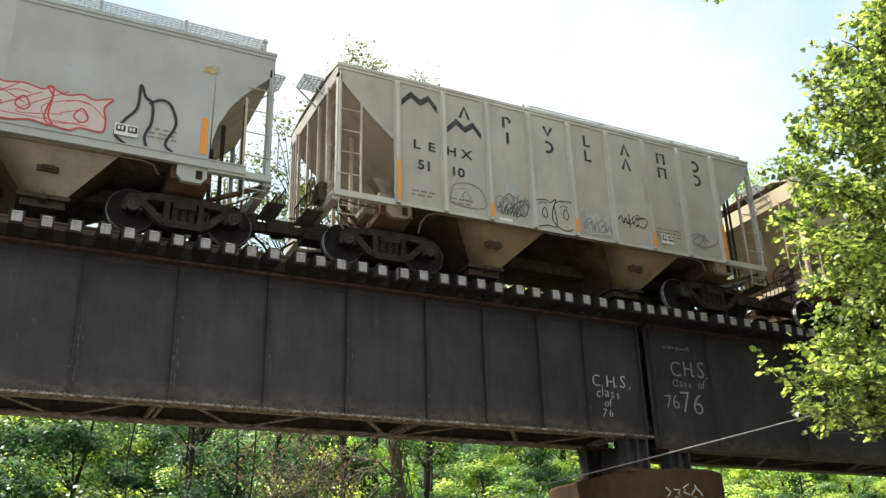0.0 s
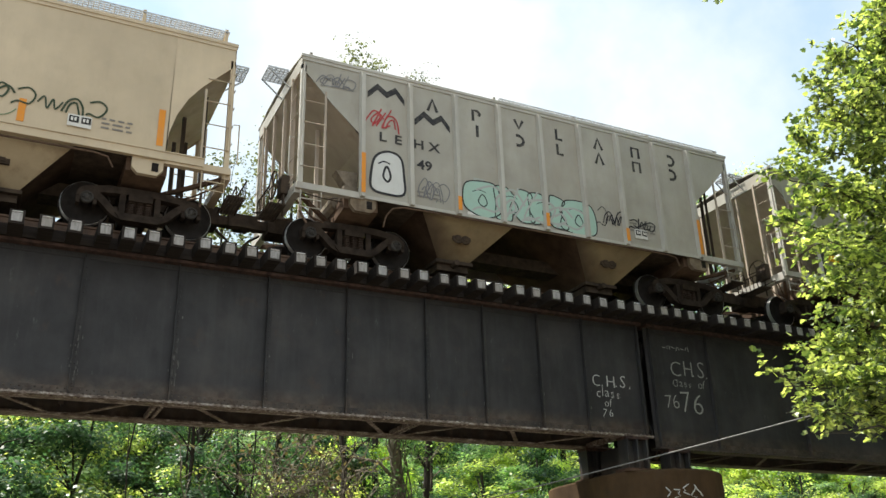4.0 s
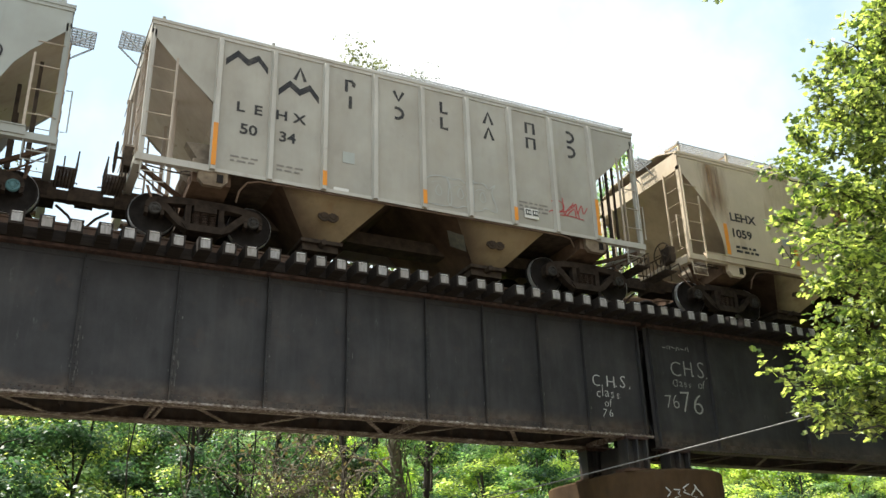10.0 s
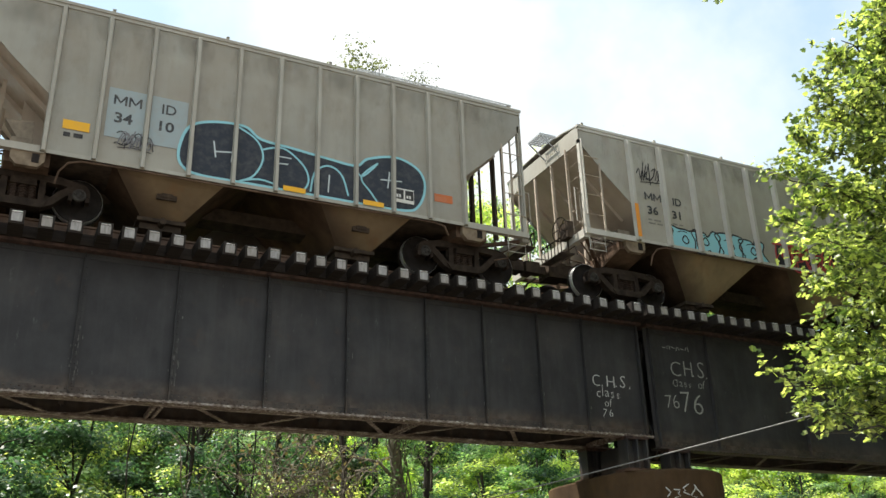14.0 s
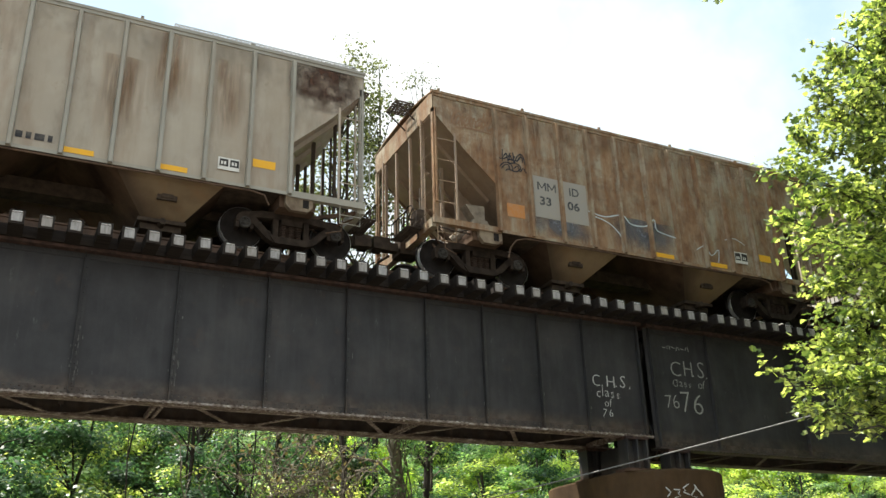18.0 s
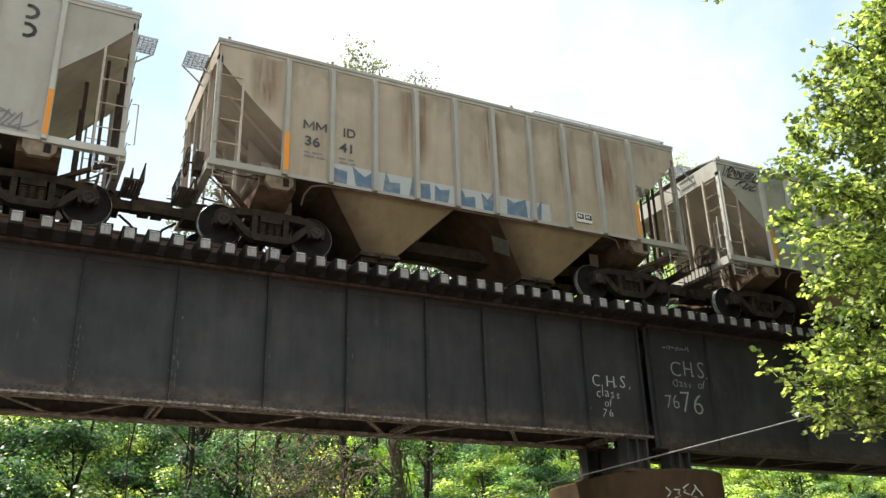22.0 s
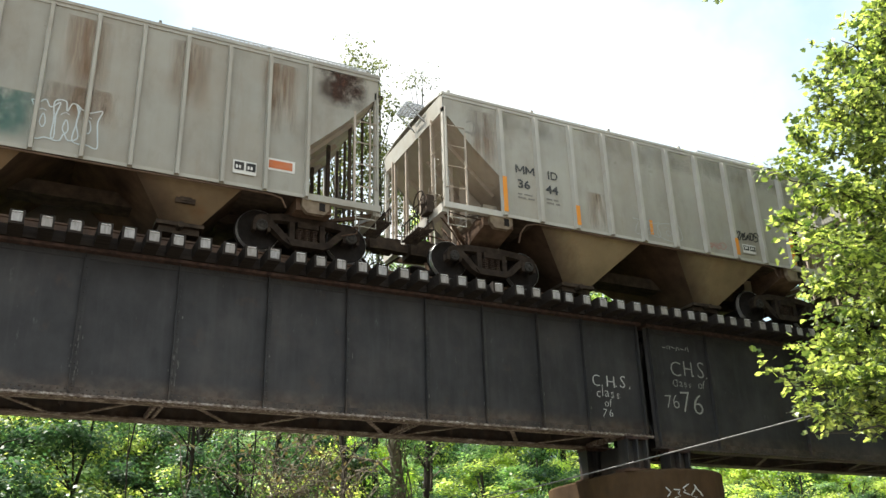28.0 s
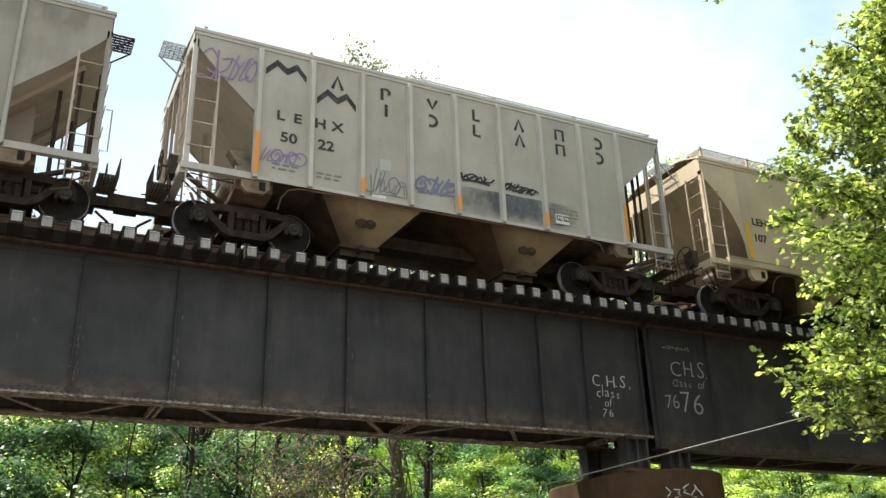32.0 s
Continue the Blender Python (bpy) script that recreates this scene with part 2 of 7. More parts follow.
# ---- mesh helpers ----
class Shape:
    """Collects corners and faces of one mesh."""

    def __init__(self):
        self.v, self.f = [], []

    def face(self, *pts):
        n = len(self.v)
        self.v += [tuple(q) for q in pts]
        self.f.append(tuple(range(n, n + len(pts))))

    def box(self, x0, x1, y0, y1, z0, z1):
        n = len(self.v)
        self.v += [(x, y, z) for x in (x0, x1) for y in (y0, y1) for z in (z0, z1)]
        self.f += [tuple(n + i for i in q) for q in ((0, 1, 3, 2), (4, 6, 7, 5), (0, 4, 5, 1), (2, 3, 7, 6), (0, 2, 6, 4), (1, 5, 7, 3))]
        return self

    def prism(self, pts, y0, y1):
        """An outline of (x, z) corners, drawn out from y0 to y1."""
        n, k = len(self.v), len(pts)
        self.v += [(x, y0, z) for x, z in pts] + [(x, y1, z) for x, z in pts]
        self.f += [tuple(range(n, n + k)), tuple(range(n + 2 * k - 1, n + k - 1, -1))]
        self.f += [(n + i, n + k + i, n + k + (i + 1) % k, n + (i + 1) % k) for i in range(k)]
        return self

    def beam(self, a, b, w, h=None, up=(0, 0, 1)):
        """A square bar from a to b."""
        a, b, h = Vector(a), Vector(b), h or w
        d = (b - a).normalized()
        s = d.cross(Vector(up))
        s = s.normalized() if s.length > 1e-4 else Vector((1, 0, 0))
        u = s.cross(d).normalized()
        n = len(self.v)
        for q in (a, b):
            self.v += [tuple(q + s * (i * w / 2) + u * (j * h / 2)) for i, j in ((-1, -1), (1, -1), (1, 1), (-1, 1))]
        self.f += [(n + 3, n + 2, n + 1, n), (n + 4, n + 5, n + 6, n + 7)]
        self.f += [(n + i, n + (i + 1) % 4, n + 4 + (i + 1) % 4, n + 4 + i) for i in range(4)]
        return self

    def tube(self, path, r, seg=7, r2=None):
        """A round bar along a path of points, tapering from r to r2."""
        pts = [Vector(q) for q in path]
        k, r2 = len(pts), r if r2 is None else r2
        n = len(self.v)
        ref = Vector((0.31, 0.17, 0.93))
        for i, q in enumerate(pts):
            d = (pts[min(i + 1, k - 1)] - pts[max(i - 1, 0)]).normalized()
            s = d.cross(ref)
            s = s.normalized() if s.length > 1e-3 else d.orthogonal().normalized()
            u = d.cross(s)
            rr = r + (r2 - r) * i / max(1, k - 1)
            self.v += [tuple(q + rr * (math.cos(a) * s + math.sin(a) * u)) for a in (6.28319 * j / seg for j in range(seg))]
        for i in range(k - 1):
            for j in range(seg):
                a, b = n + i * seg + j, n + i * seg + (j + 1) % seg
                self.f.append((a, b, b + seg, a + seg))
        self.f += [tuple(n + j for j in reversed(range(seg))), tuple(n + (k - 1) * seg + j for j in range(seg))]
        return self

    def lathe(self, prof, c, seg=24):
        """A profile of (radius, y) turned round the y axis through c."""
        n, k = len(self.v), len(prof)
        for j in range(seg):
            a = 6.28319 * j / seg
            self.v += [(c[0] + r * math.cos(a), c[1] + y, c[2] + r * math.sin(a)) for r, y in prof]
        for j in range(seg):
            for i in range(k - 1):
                a, b = n + j * k + i, n + (j + 1) % seg * k + i
                self.f.append((a, a + 1, b + 1, b))
        return self

    def ribbon(self, pts, w, y):
        """A painted stroke of width w along (x, z) points on the sheet at y."""
        k = len(pts)
        n = len(self.v)
        for i, (x, z) in enumerate(pts):
            ax, az = pts[max(i - 1, 0)]
            bx, bz = pts[min(i + 1, k - 1)]
            dx, dz = bx - ax, bz - az
            q = w / 2 / (math.hypot(dx, dz) or 1)
            self.v += [(x - dz * q, y - 4e-6 * i, z + dx * q), (x + dz * q, y - 4e-6 * i, z - dx * q)]
        self.f += [(n + 2 * i, n + 2 * i + 1, n + 2 * i + 3, n + 2 * i + 2) for i in range(k - 1)]
        return self

    def mesh(self, name, material, smooth=False):
        me = bpy.data.meshes.new(name)
        me.from_pydata(self.v, [], self.f)
        bm = bmesh.new()
        bm.from_mesh(me)
        bmesh.ops.recalc_face_normals(bm, faces=bm.faces)
        bm.to_mesh(me)
        bm.free()
        if smooth:
            me.polygons.foreach_set("use_smooth", [True] * len(me.polygons))
        me.materials.append(material)
        return me


def part(name, shape, material, parent, label="", at=None, smooth=False):
    """One mesh object under a thing or under a part. A finished mesh may be given in place of a Shape."""
    me = shape.mesh(name, material, smooth) if isinstance(shape, Shape) else shape
    ob = new(name, me)
    ob.parent = parent
    if at is not None:
        ob.location = at
    return tagged(ob, label)


def thing(name, label, category, at=(0, 0, 0), group="", kind=""):
    """An Empty at the base of a thing, which carries its parts."""
    ob = new(name)
    ob.empty_display_size = 0.2
    ob.location = at
    return tagged(ob, label, category, group, kind)


def repaint(ob, material):
    """Give one object its own paint, though it shares its mesh."""
    for slot in ob.material_slots:
        slot.link = "OBJECT"
        slot.material = material


WORDS = {}


def letters(word, size, material, parent, x, y, z, name="lettering", stretch=1.0, slant=0.0, label="", bold=0.022):
    """Flat painted writing on a side that faces -y, its lower left corner at x, z."""
    key = (word, material.name, bold)
    if key not in WORDS:
        cu = bpy.data.curves.new("writing", "FONT")
        cu.body, cu.size, cu.extrude, cu.offset, cu.resolution_u = word, 1.0, 0.002, bold, 3
        tmp = new("writing", cu)
        me = bpy.data.meshes.new_from_object(tmp)
        bpy.data.objects.remove(tmp)
        me.materials.clear()
        me.materials.append(material)
        WORDS[key] = me
    ob = new(name, WORDS[key])
    ob.parent = parent
    ob.matrix_basis = Matrix.LocRotScale((x, y, z), Euler((radians(90), radians(slant), 0)), (size * stretch, size, 1))
    return tagged(ob, label)


# ---- ground, track and bridge ----
TRACK_Y, RAIL_Z = 15.84, 7.95
WEB_Y, FAR_WEB_Y = 15.12, 16.56


def girder_paint():
    n = Nodes("dark_girder_paint")
    c = n.ramp(n.noise(0.9, 5, 0.6), (0.28, (0.019, 0.0188, 0.0200)), (0.5, (0.031, 0.0302, 0.0322)), (0.72, (0.052, 0.0485, 0.0475)))
    streak = n.span(n.noise(1.0, 6, 0.65, (4.0, 4.0, 0.3)), 0.5, 0.78)
    c = n.mix(n.times(streak, 0.35), c, (0.078, 0.080, 0.080))
    rust = n.span(n.noise(2.4, 7, 0.7), 0.60, 0.74)
    c = n.mix(n.times(rust, 0.5), c, (0.075, 0.045, 0.030))
    cloud = n.span(n.noise(1.7, 8, 0.7, (1.2, 1.2, 0.7)), 0.42, 0.68)
    c = n.mix(n.times(cloud, 0.35), c, (0.060, 0.062, 0.063))
    scar = n.span(n.noise(6, 7, 0.72, (1.6, 1.6, 0.5)), 0.64, 0.70)
    c = n.mix(n.times(scar, 0.35), c, (0.13, 0.135, 0.125))
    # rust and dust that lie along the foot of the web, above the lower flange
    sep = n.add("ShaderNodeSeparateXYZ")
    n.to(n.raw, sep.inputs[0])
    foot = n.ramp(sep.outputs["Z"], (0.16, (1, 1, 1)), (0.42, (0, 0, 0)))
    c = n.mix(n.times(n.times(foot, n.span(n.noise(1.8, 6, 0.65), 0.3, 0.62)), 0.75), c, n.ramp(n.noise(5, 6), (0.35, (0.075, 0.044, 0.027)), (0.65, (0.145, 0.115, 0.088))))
    n.bump(n.noise(10, 5), 0.15, 0.004)
    return n.done(c, 0.62, 0, 0.3)


def rust_steel():
    n = Nodes("rusted_flange_steel")
    c = n.ramp(n.noise(3.0, 7, 0.66), (0.3, (0.035, 0.022, 0.017)), (0.52, (0.085, 0.046, 0.031)), (0.75, (0.16, 0.105, 0.078)))
    n.bump(n.noise(22, 5), 0.3, 0.005)
    return n.done(c, 0.85, 0, 0.25)


def pale_steel():
    n = Nodes("weathered_lower_flange_paint")
    c = n.ramp(n.noise(9.0, 7, 0.72, (0.6, 1, 1)), (0.36, (0.065, 0.045, 0.035)), (0.52, (0.19, 0.155, 0.13)), (0.66, (0.50, 0.465, 0.42)))
    n.bump(n.noise(22, 5), 0.3, 0.005)
    return n.done(c, 0.8, 0, 0.25)


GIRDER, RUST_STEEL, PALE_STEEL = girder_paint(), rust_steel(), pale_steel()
CHIP = steel("pale_flaked_paint", (0.055, 0.057, 0.053), (0.17, 0.168, 0.155), 0.85, 0.0, 9)
FLANGE_RUST = steel("dull_flange_rust", (0.022, 0.015, 0.013), (0.095, 0.056, 0.045), 0.95, 0.0, 9)


def tie_wood():
    n = Nodes("creosoted_tie_wood")
    g = n.noise(3, 6, 0.6, (0.6, 9, 9))
    c = n.ramp(g, (0.3, (0.015, 0.012, 0.011)), (0.7, (0.040, 0.033, 0.028)))
    n.bump(g, 0.4, 0.01)
    return n.done(c, 0.9, 0, 0.2)


def tie_end_wood():
    n = Nodes("weathered_tie_end_wood")
    c = n.ramp(n.noise(9, 6, 0.65, (2.5, 2.5, 0.5)), (0.3, (0.19, 0.185, 0.18)), (0.7, (0.48, 0.47, 0.465)))
    c = n.mix(n.times(n.rnd, 0.5), c, (0.24, 0.205, 0.17))
    n.bump(n.noise(30, 4), 0.4, 0.006)
    return n.done(c, 0.8, 0, 0.3)


def concrete():
    n = Nodes("stained_brown_concrete")
    c = n.ramp(n.noise(1.3, 6, 0.62, (1, 1, 0.5)), (0.3, (0.038, 0.023, 0.012)), (0.7, (0.105, 0.064, 0.032)))
    c = n.mix(n.times(n.span(n.noise(5, 6, 0.7), 0.5, 0.75), 0.6), c, (0.06, 0.042, 0.028))
    n.bump(n.noise(12, 6), 0.4, 0.012)
    return n.done(c, 0.92, 0, 0.2)


def meadow():
    n = Nodes("woodland_floor")
    c = n.ramp(n.noise(0.5, 7, 0.65), (0.3, (0.088, 0.076, 0.060)), (0.55, (0.154, 0.132, 0.107)), (0.75, (0.23, 0.198, 0.165)))
    n.bump(n.noise(3, 6), 0.6, 0.06)
    return n.done(c, 0.95, 0, 0.2)


# Near-white, to paint the light that a tie's top edge catches.
TIE_GLINT = steel("tie_edge_glint", (0.74, 0.73, 0.71), (0.88, 0.87, 0.86), 0.55, 0.0, 12)
TIE_WOOD, TIE_END, CONCRETE, MEADOW = tie_wood(), tie_end_wood(), concrete(), meadow()


def build_ground():
    me = Shape()
    s = 1800
    for i in range(12):
        for j in range(12):
            xs, ys = [-s + 2 * s * k / 12 for k in (i, i + 1)], [-s + 2 * s * k / 12 for k in (j, j + 1)]
            me.face((xs[0], ys[0], 0), (xs[1], ys[0], 0), (xs[1], ys[1], 0), (xs[0], ys[1], 0))
    tagged(new("ground", me.mesh("ground", MEADOW)), "grassy brown woodland floor below the bridge", "ground", kind="structure")
    # the earth banks that carry the track on to both sides of the bridge
    for x0, x1 in ((-262, -12.6), (37.2, 300)):
        b = Shape()
        prof = [(-9.5, -0.5), (9.5, -0.5), (2.6, RAIL_Z - 0.42), (-2.6, RAIL_Z - 0.42)]
        n = len(b.v)
        b.v += [(x0, TRACK_Y + y, z) for y, z in prof] + [(x1, TRACK_Y + y, z) for y, z in prof]
        b.f += [(0, 1, 2, 3), (7, 6, 5, 4)] + [(i, i + 4, (i + 1) % 4 + 4, (i + 1) % 4) for i in range(4)]
        tagged(new("embankment", b.mesh("embankment", MEADOW)), "grassy railway embankment under the track", "embankment", kind="structure")


def build_track():
    track = thing("railway_track", "single railway track on dark timber bridge ties", "track", (0, TRACK_Y, RAIL_Z), kind="structure")
    prof = [(-0.07, -0.17), (0.07, -0.17), (0.07, -0.155), (0.012, -0.13), (0.012, -0.045), (0.036, -0.035), (0.036, 0), (-0.036, 0), (-0.036, -0.035),
            (-0.012, -0.045), (-0.012, -0.13), (-0.07, -0.155)]
    for y in (-0.755, 0.755):
        s = Shape()
        k = len(prof)
        s.v = [(x, y + a, b) for x in (-262, 300) for a, b in prof]
        s.f = [tuple(range(k)), tuple(range(2 * k - 1, k - 1, -1))] + [(i, i + k, (i + 1) % k + k, (i + 1) % k) for i in range(k)]
        part("rail", s, RAIL_STEEL, track, "rusty steel rail")
    tie = Shape().box(-0.115, 0.115, -1.44, 1.44, -0.41, -0.172).mesh("tie", TIE_WOOD)
    cap = Shape()
    cap.prism([(-0.078, -0.375), (0.078, -0.375), (0.082, -0.245), (0.076, -0.23), (-0.076, -0.23), (-0.082, -0.245)], -1.455, -1.438)
    cap_me = cap.mesh("tie_end", TIE_END)
    # chamfer along the tie's top edge, coloured as a bright glint
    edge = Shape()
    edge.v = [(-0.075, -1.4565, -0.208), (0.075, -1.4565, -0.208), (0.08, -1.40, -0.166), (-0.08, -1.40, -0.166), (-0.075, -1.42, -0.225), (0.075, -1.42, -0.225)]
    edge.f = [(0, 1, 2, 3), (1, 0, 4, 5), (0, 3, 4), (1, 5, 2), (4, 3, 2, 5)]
    edge_me = edge.mesh("worn_edge", TIE_GLINT)
    rng = random.Random(4)
    gaps = (0.438, 0.441, 0.443, 0.373, 0.399, 0.408, 0.436, 0.446, 0.367, 0.414, 0.466, 0.382, 0.400, 0.419, 0.406, 0.437, 0.376, 0.431, 0.390, 0.424,
            0.419, 0.455, 0.411, 0.446, 0.356, 0.420, 0.430, 0.437, 0.400, 0.392, 0.335, 0.388, 0.397, 0.368, 0.446, 0.418, 0.376, 0.483, 0.371)
    places = [-0.224 - 0.415 * i + rng.uniform(-0.03, 0.03) for i in range(29, 0, -1)] + [-0.224 + sum(gaps[:i]) for i in range(40)]
    places += [places[-1] + 0.411 * i + rng.uniform(-0.03, 0.03) for i in range(1, 51)]
    for i, x in enumerate(places):
        t = part("tie", tie, None, track, at=(x, rng.uniform(-0.03, 0.03), rng.uniform(-0.006, 0.006)))
        t.rotation_euler = (0, rng.uniform(-0.03, 0.03), rng.uniform(-0.004, 0.004))
        part("tie_end", cap_me, None, t)
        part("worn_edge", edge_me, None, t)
    # added dark bars that close the bright gaps between the ties
    for y in (-0.75, 0.75):
        part("packing_timber", Shape().box(-12.4, 37.0, y - 0.16, y + 0.16, -0.40, -0.2), TIE_WOOD, track)
    rest = Shape()
    for x0, x1 in ((-262, -12.6), (37.6, 300)):
        for i in range(int((x1 - x0) / 0.55)):
            x = x0 + 0.3 + i * 0.55
            rest.box(x - 0.115, x + 0.115, -1.3, 1.3, -0.43, -0.172)
    tagged(part("ties_on_the_bank", rest, TIE_WOOD, track), kind="stuff")


def rivet(s, x, y, z, r=0.017, face=-1):
    n = len(s.v)
    for k in range(6):
        a = 1.0472 * k
        s.v.append((x + r * math.cos(a), y, z + r * math.sin(a)))
    s.v.append((x, y + face * r * 0.7, z))
    s.f += [(n + k, n + (k + 1) % 6, n + 6) for k in range(6)]


def build_span(x0, x1, z_top, z_bot, stiff, label):
    """One deck girder span: two riveted plate girders with stiffeners, flanges and lateral bracing."""
    span = thing("girder_span", label, "bridge span", ((x0 + x1) / 2, TRACK_Y, z_bot), kind="structure")
    ox, oy, oz = (x0 + x1) / 2, TRACK_Y, z_bot
    low = PALE_STEEL if x0 < 0 else GIRDER

    def at(s):
        s.v = [(x - ox, y - oy, z - oz) for x, y, z in s.v]
        return s
    for yw, face in ((WEB_Y, -1), (FAR_WEB_Y, 1)):
        edges = [x0] + list(stiff) + [x1]
        for a, b in zip(edges, edges[1:]):
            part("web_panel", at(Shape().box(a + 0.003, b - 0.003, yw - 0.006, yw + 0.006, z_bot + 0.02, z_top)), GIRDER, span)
        f0 = yw - 0.17
        part("top_flange", at(Shape().box(x0, x1, f0, f0 + 0.34, z_top - 0.055, z_top)), FLANGE_RUST, span, "dull rust-brown upper flange")
        s = Shape().box(x0, x1, min(yw, yw + face * 0.022), max(yw, yw + face * 0.022), z_top - 0.15, z_top - 0.03)
        part("top_flange_angle", at(s), GIRDER, span)
        part("bottom_flange", at(Shape().box(x0, x1, f0, f0 + 0.34, z_bot - 0.015, z_bot + 0.02)), low, span, "weathered lower flange with flaking paint")
        s = Shape().box(x0, x1, min(yw, yw + face * 0.024), max(yw, yw + face * 0.024), z_bot + 0.02, z_bot + 0.17)
        part("bottom_flange_angle", at(s), GIRDER, span)
        for x in stiff:
            s = Shape().box(x - 0.012, x + 0.0, yw + face * 0.105, yw + face * 0.03, z_bot + 0.04, z_top - 0.04)
            s.box(x + 0.0, x + 0.085, yw + face * 0.032, yw + face * 0.008, z_bot + 0.175, z_top - 0.155)
            part("stiffener", at(s), GIRDER, span)
        if face < 0:
            r = Shape()
            x = x0 + 0.1
            while x < x1:
                rivet(r, x, yw - 0.024, z_bot + 0.075)
                rivet(r, x + 0.05, yw - 0.024, z_bot + 0.13)
                rivet(r, x, yw - 0.022, z_top - 0.09)
                x += 0.11
            for x in stiff:
                for k in range(int((z_top - z_bot - 0.4) / 0.11)):
                    rivet(r, x + 0.045, yw - 0.032, z_bot + 0.22 + 0.11 * k)
            tagged(part("rivets", at(r), GIRDER, span), kind="stuff")
            chips = Shape()
            odds = random.Random(int(x0 * 10))
            for x, most in zip(stiff, [odds.choice((1, 2, 3)) for _ in stiff]):
                for k in range(22 if 0.8 < x < 2.6 else most):
                    cx, cz = x + odds.gauss(0.045, 0.045), z_bot + 0.25 + abs(odds.gauss(0, 0.35)) * (z_top - z_bot - 0.6)
                    w, hh = odds.uniform(0.004, 0.010), odds.uniform(0.01, 0.05)
                    chips.box(cx - w, cx + w, yw - 0.0355, yw - 0.0335, cz - hh, cz + hh)
            tagged(part("paint_chips", at(chips), CHIP, span, "pale chips where the paint has flaked"), kind="stuff")
            r = Shape()
            x = x0 + 0.06
            while x < x1:
                r.box(x - 0.02, x + 0.02, f0 + 0.03, f0 + 0.07, z_bot + 0.02, z_bot + 0.04)
                r.box(x - 0.02, x + 0.02, f0 + 0.03, f0 + 0.07, z_bot - 0.03, z_bot - 0.015)
                x += 0.10
            tagged(part("flange_rivets", at(r), low, span), kind="stuff")
    # lateral bracing between the lower flanges, and cross frames
    y0, y1, zb = WEB_Y + 0.14, FAR_WEB_Y - 0.12, z_bot + 0.03
    c = x0 + (0.92 - 3.08 * 4 + 12.5) if x0 < 0 else x0 + 1.3
    while c + 1.1 < x1:
        part("lateral_brace", at(Shape().beam((max(x0, c - 1.08), y0, zb), (c - 0.26, y1, zb), 0.085, 0.016)), low, span)
        part("lateral_brace", at(Shape().beam((c + 0.28, y1, zb), (c + 1.08, y0, zb), 0.085, 0.016)), low, span)
        part("gusset_plate", at(Shape().box(c - 0.34, c + 0.36, y1 - 0.05, y1 + 0.08, zb - 0.014, zb)), low, span)
        c += 3.08
    x = x0 + (2.35 - 4.72 * 3 + 12.5) if x0 < 0 else x0 + 2.4
    while x < x1:
        part("cross_strut", at(Shape().beam((x - 0.05, y0 - 0.02, zb + 0.02), (x - 0.05, y1 + 0.05, zb + 0.02), 0.05, 0.09).beam((x + 0.06, y0 - 0.02, zb + 0.02), (x + 0.06, y1 + 0.05, zb + 0.02), 0.05, 0.09)), low, span)
        x += 4.72
    for x in stiff[::3]:
        s = Shape().beam((x, WEB_Y + 0.05, z_bot + 0.2), (x, FAR_WEB_Y - 0.05, z_top - 0.2), 0.08)
        s.beam((x, WEB_Y + 0.05, z_top - 0.2), (x, FAR_WEB_Y - 0.05, z_bot + 0.2), 0.08)
        part("cross_frame", at(s), GIRDER, span)
    return span


def stroke_paint(name, c):
    n = Nodes(name)
    k = n.mix(n.times(n.span(n.noise(25, 5, 0.7), 0.42, 0.62), 0.55), c, (0.16, 0.16, 0.15))
    return n.done(k, 0.8, 0, 0.2)


CHALK = stroke_paint("white_brush_paint", (0.70, 0.71, 0.68))
PALE_CHALK = stroke_paint("thin_white_brush_paint", (0.36, 0.37, 0.345))


def hand_letters(word, x, z, size, parent, y, material, gap=0.6, seed=1, slant=0.0):
    """Brushed writing: each letter a little out of line, on a surface that faces -y."""
    rng = random.Random(seed)
    for ch in word:
        if ch != " ":
            letters(ch, size * rng.uniform(0.9, 1.12), material, parent, x, y, z + rng.uniform(-0.03, 0.03) * size, "brushed_letter",
                    rng.uniform(0.8, 1.0), slant + rng.uniform(-9, 9), bold=-0.018)
        x += size * (gap if ch not in ".'\"Il" else gap * 0.55)


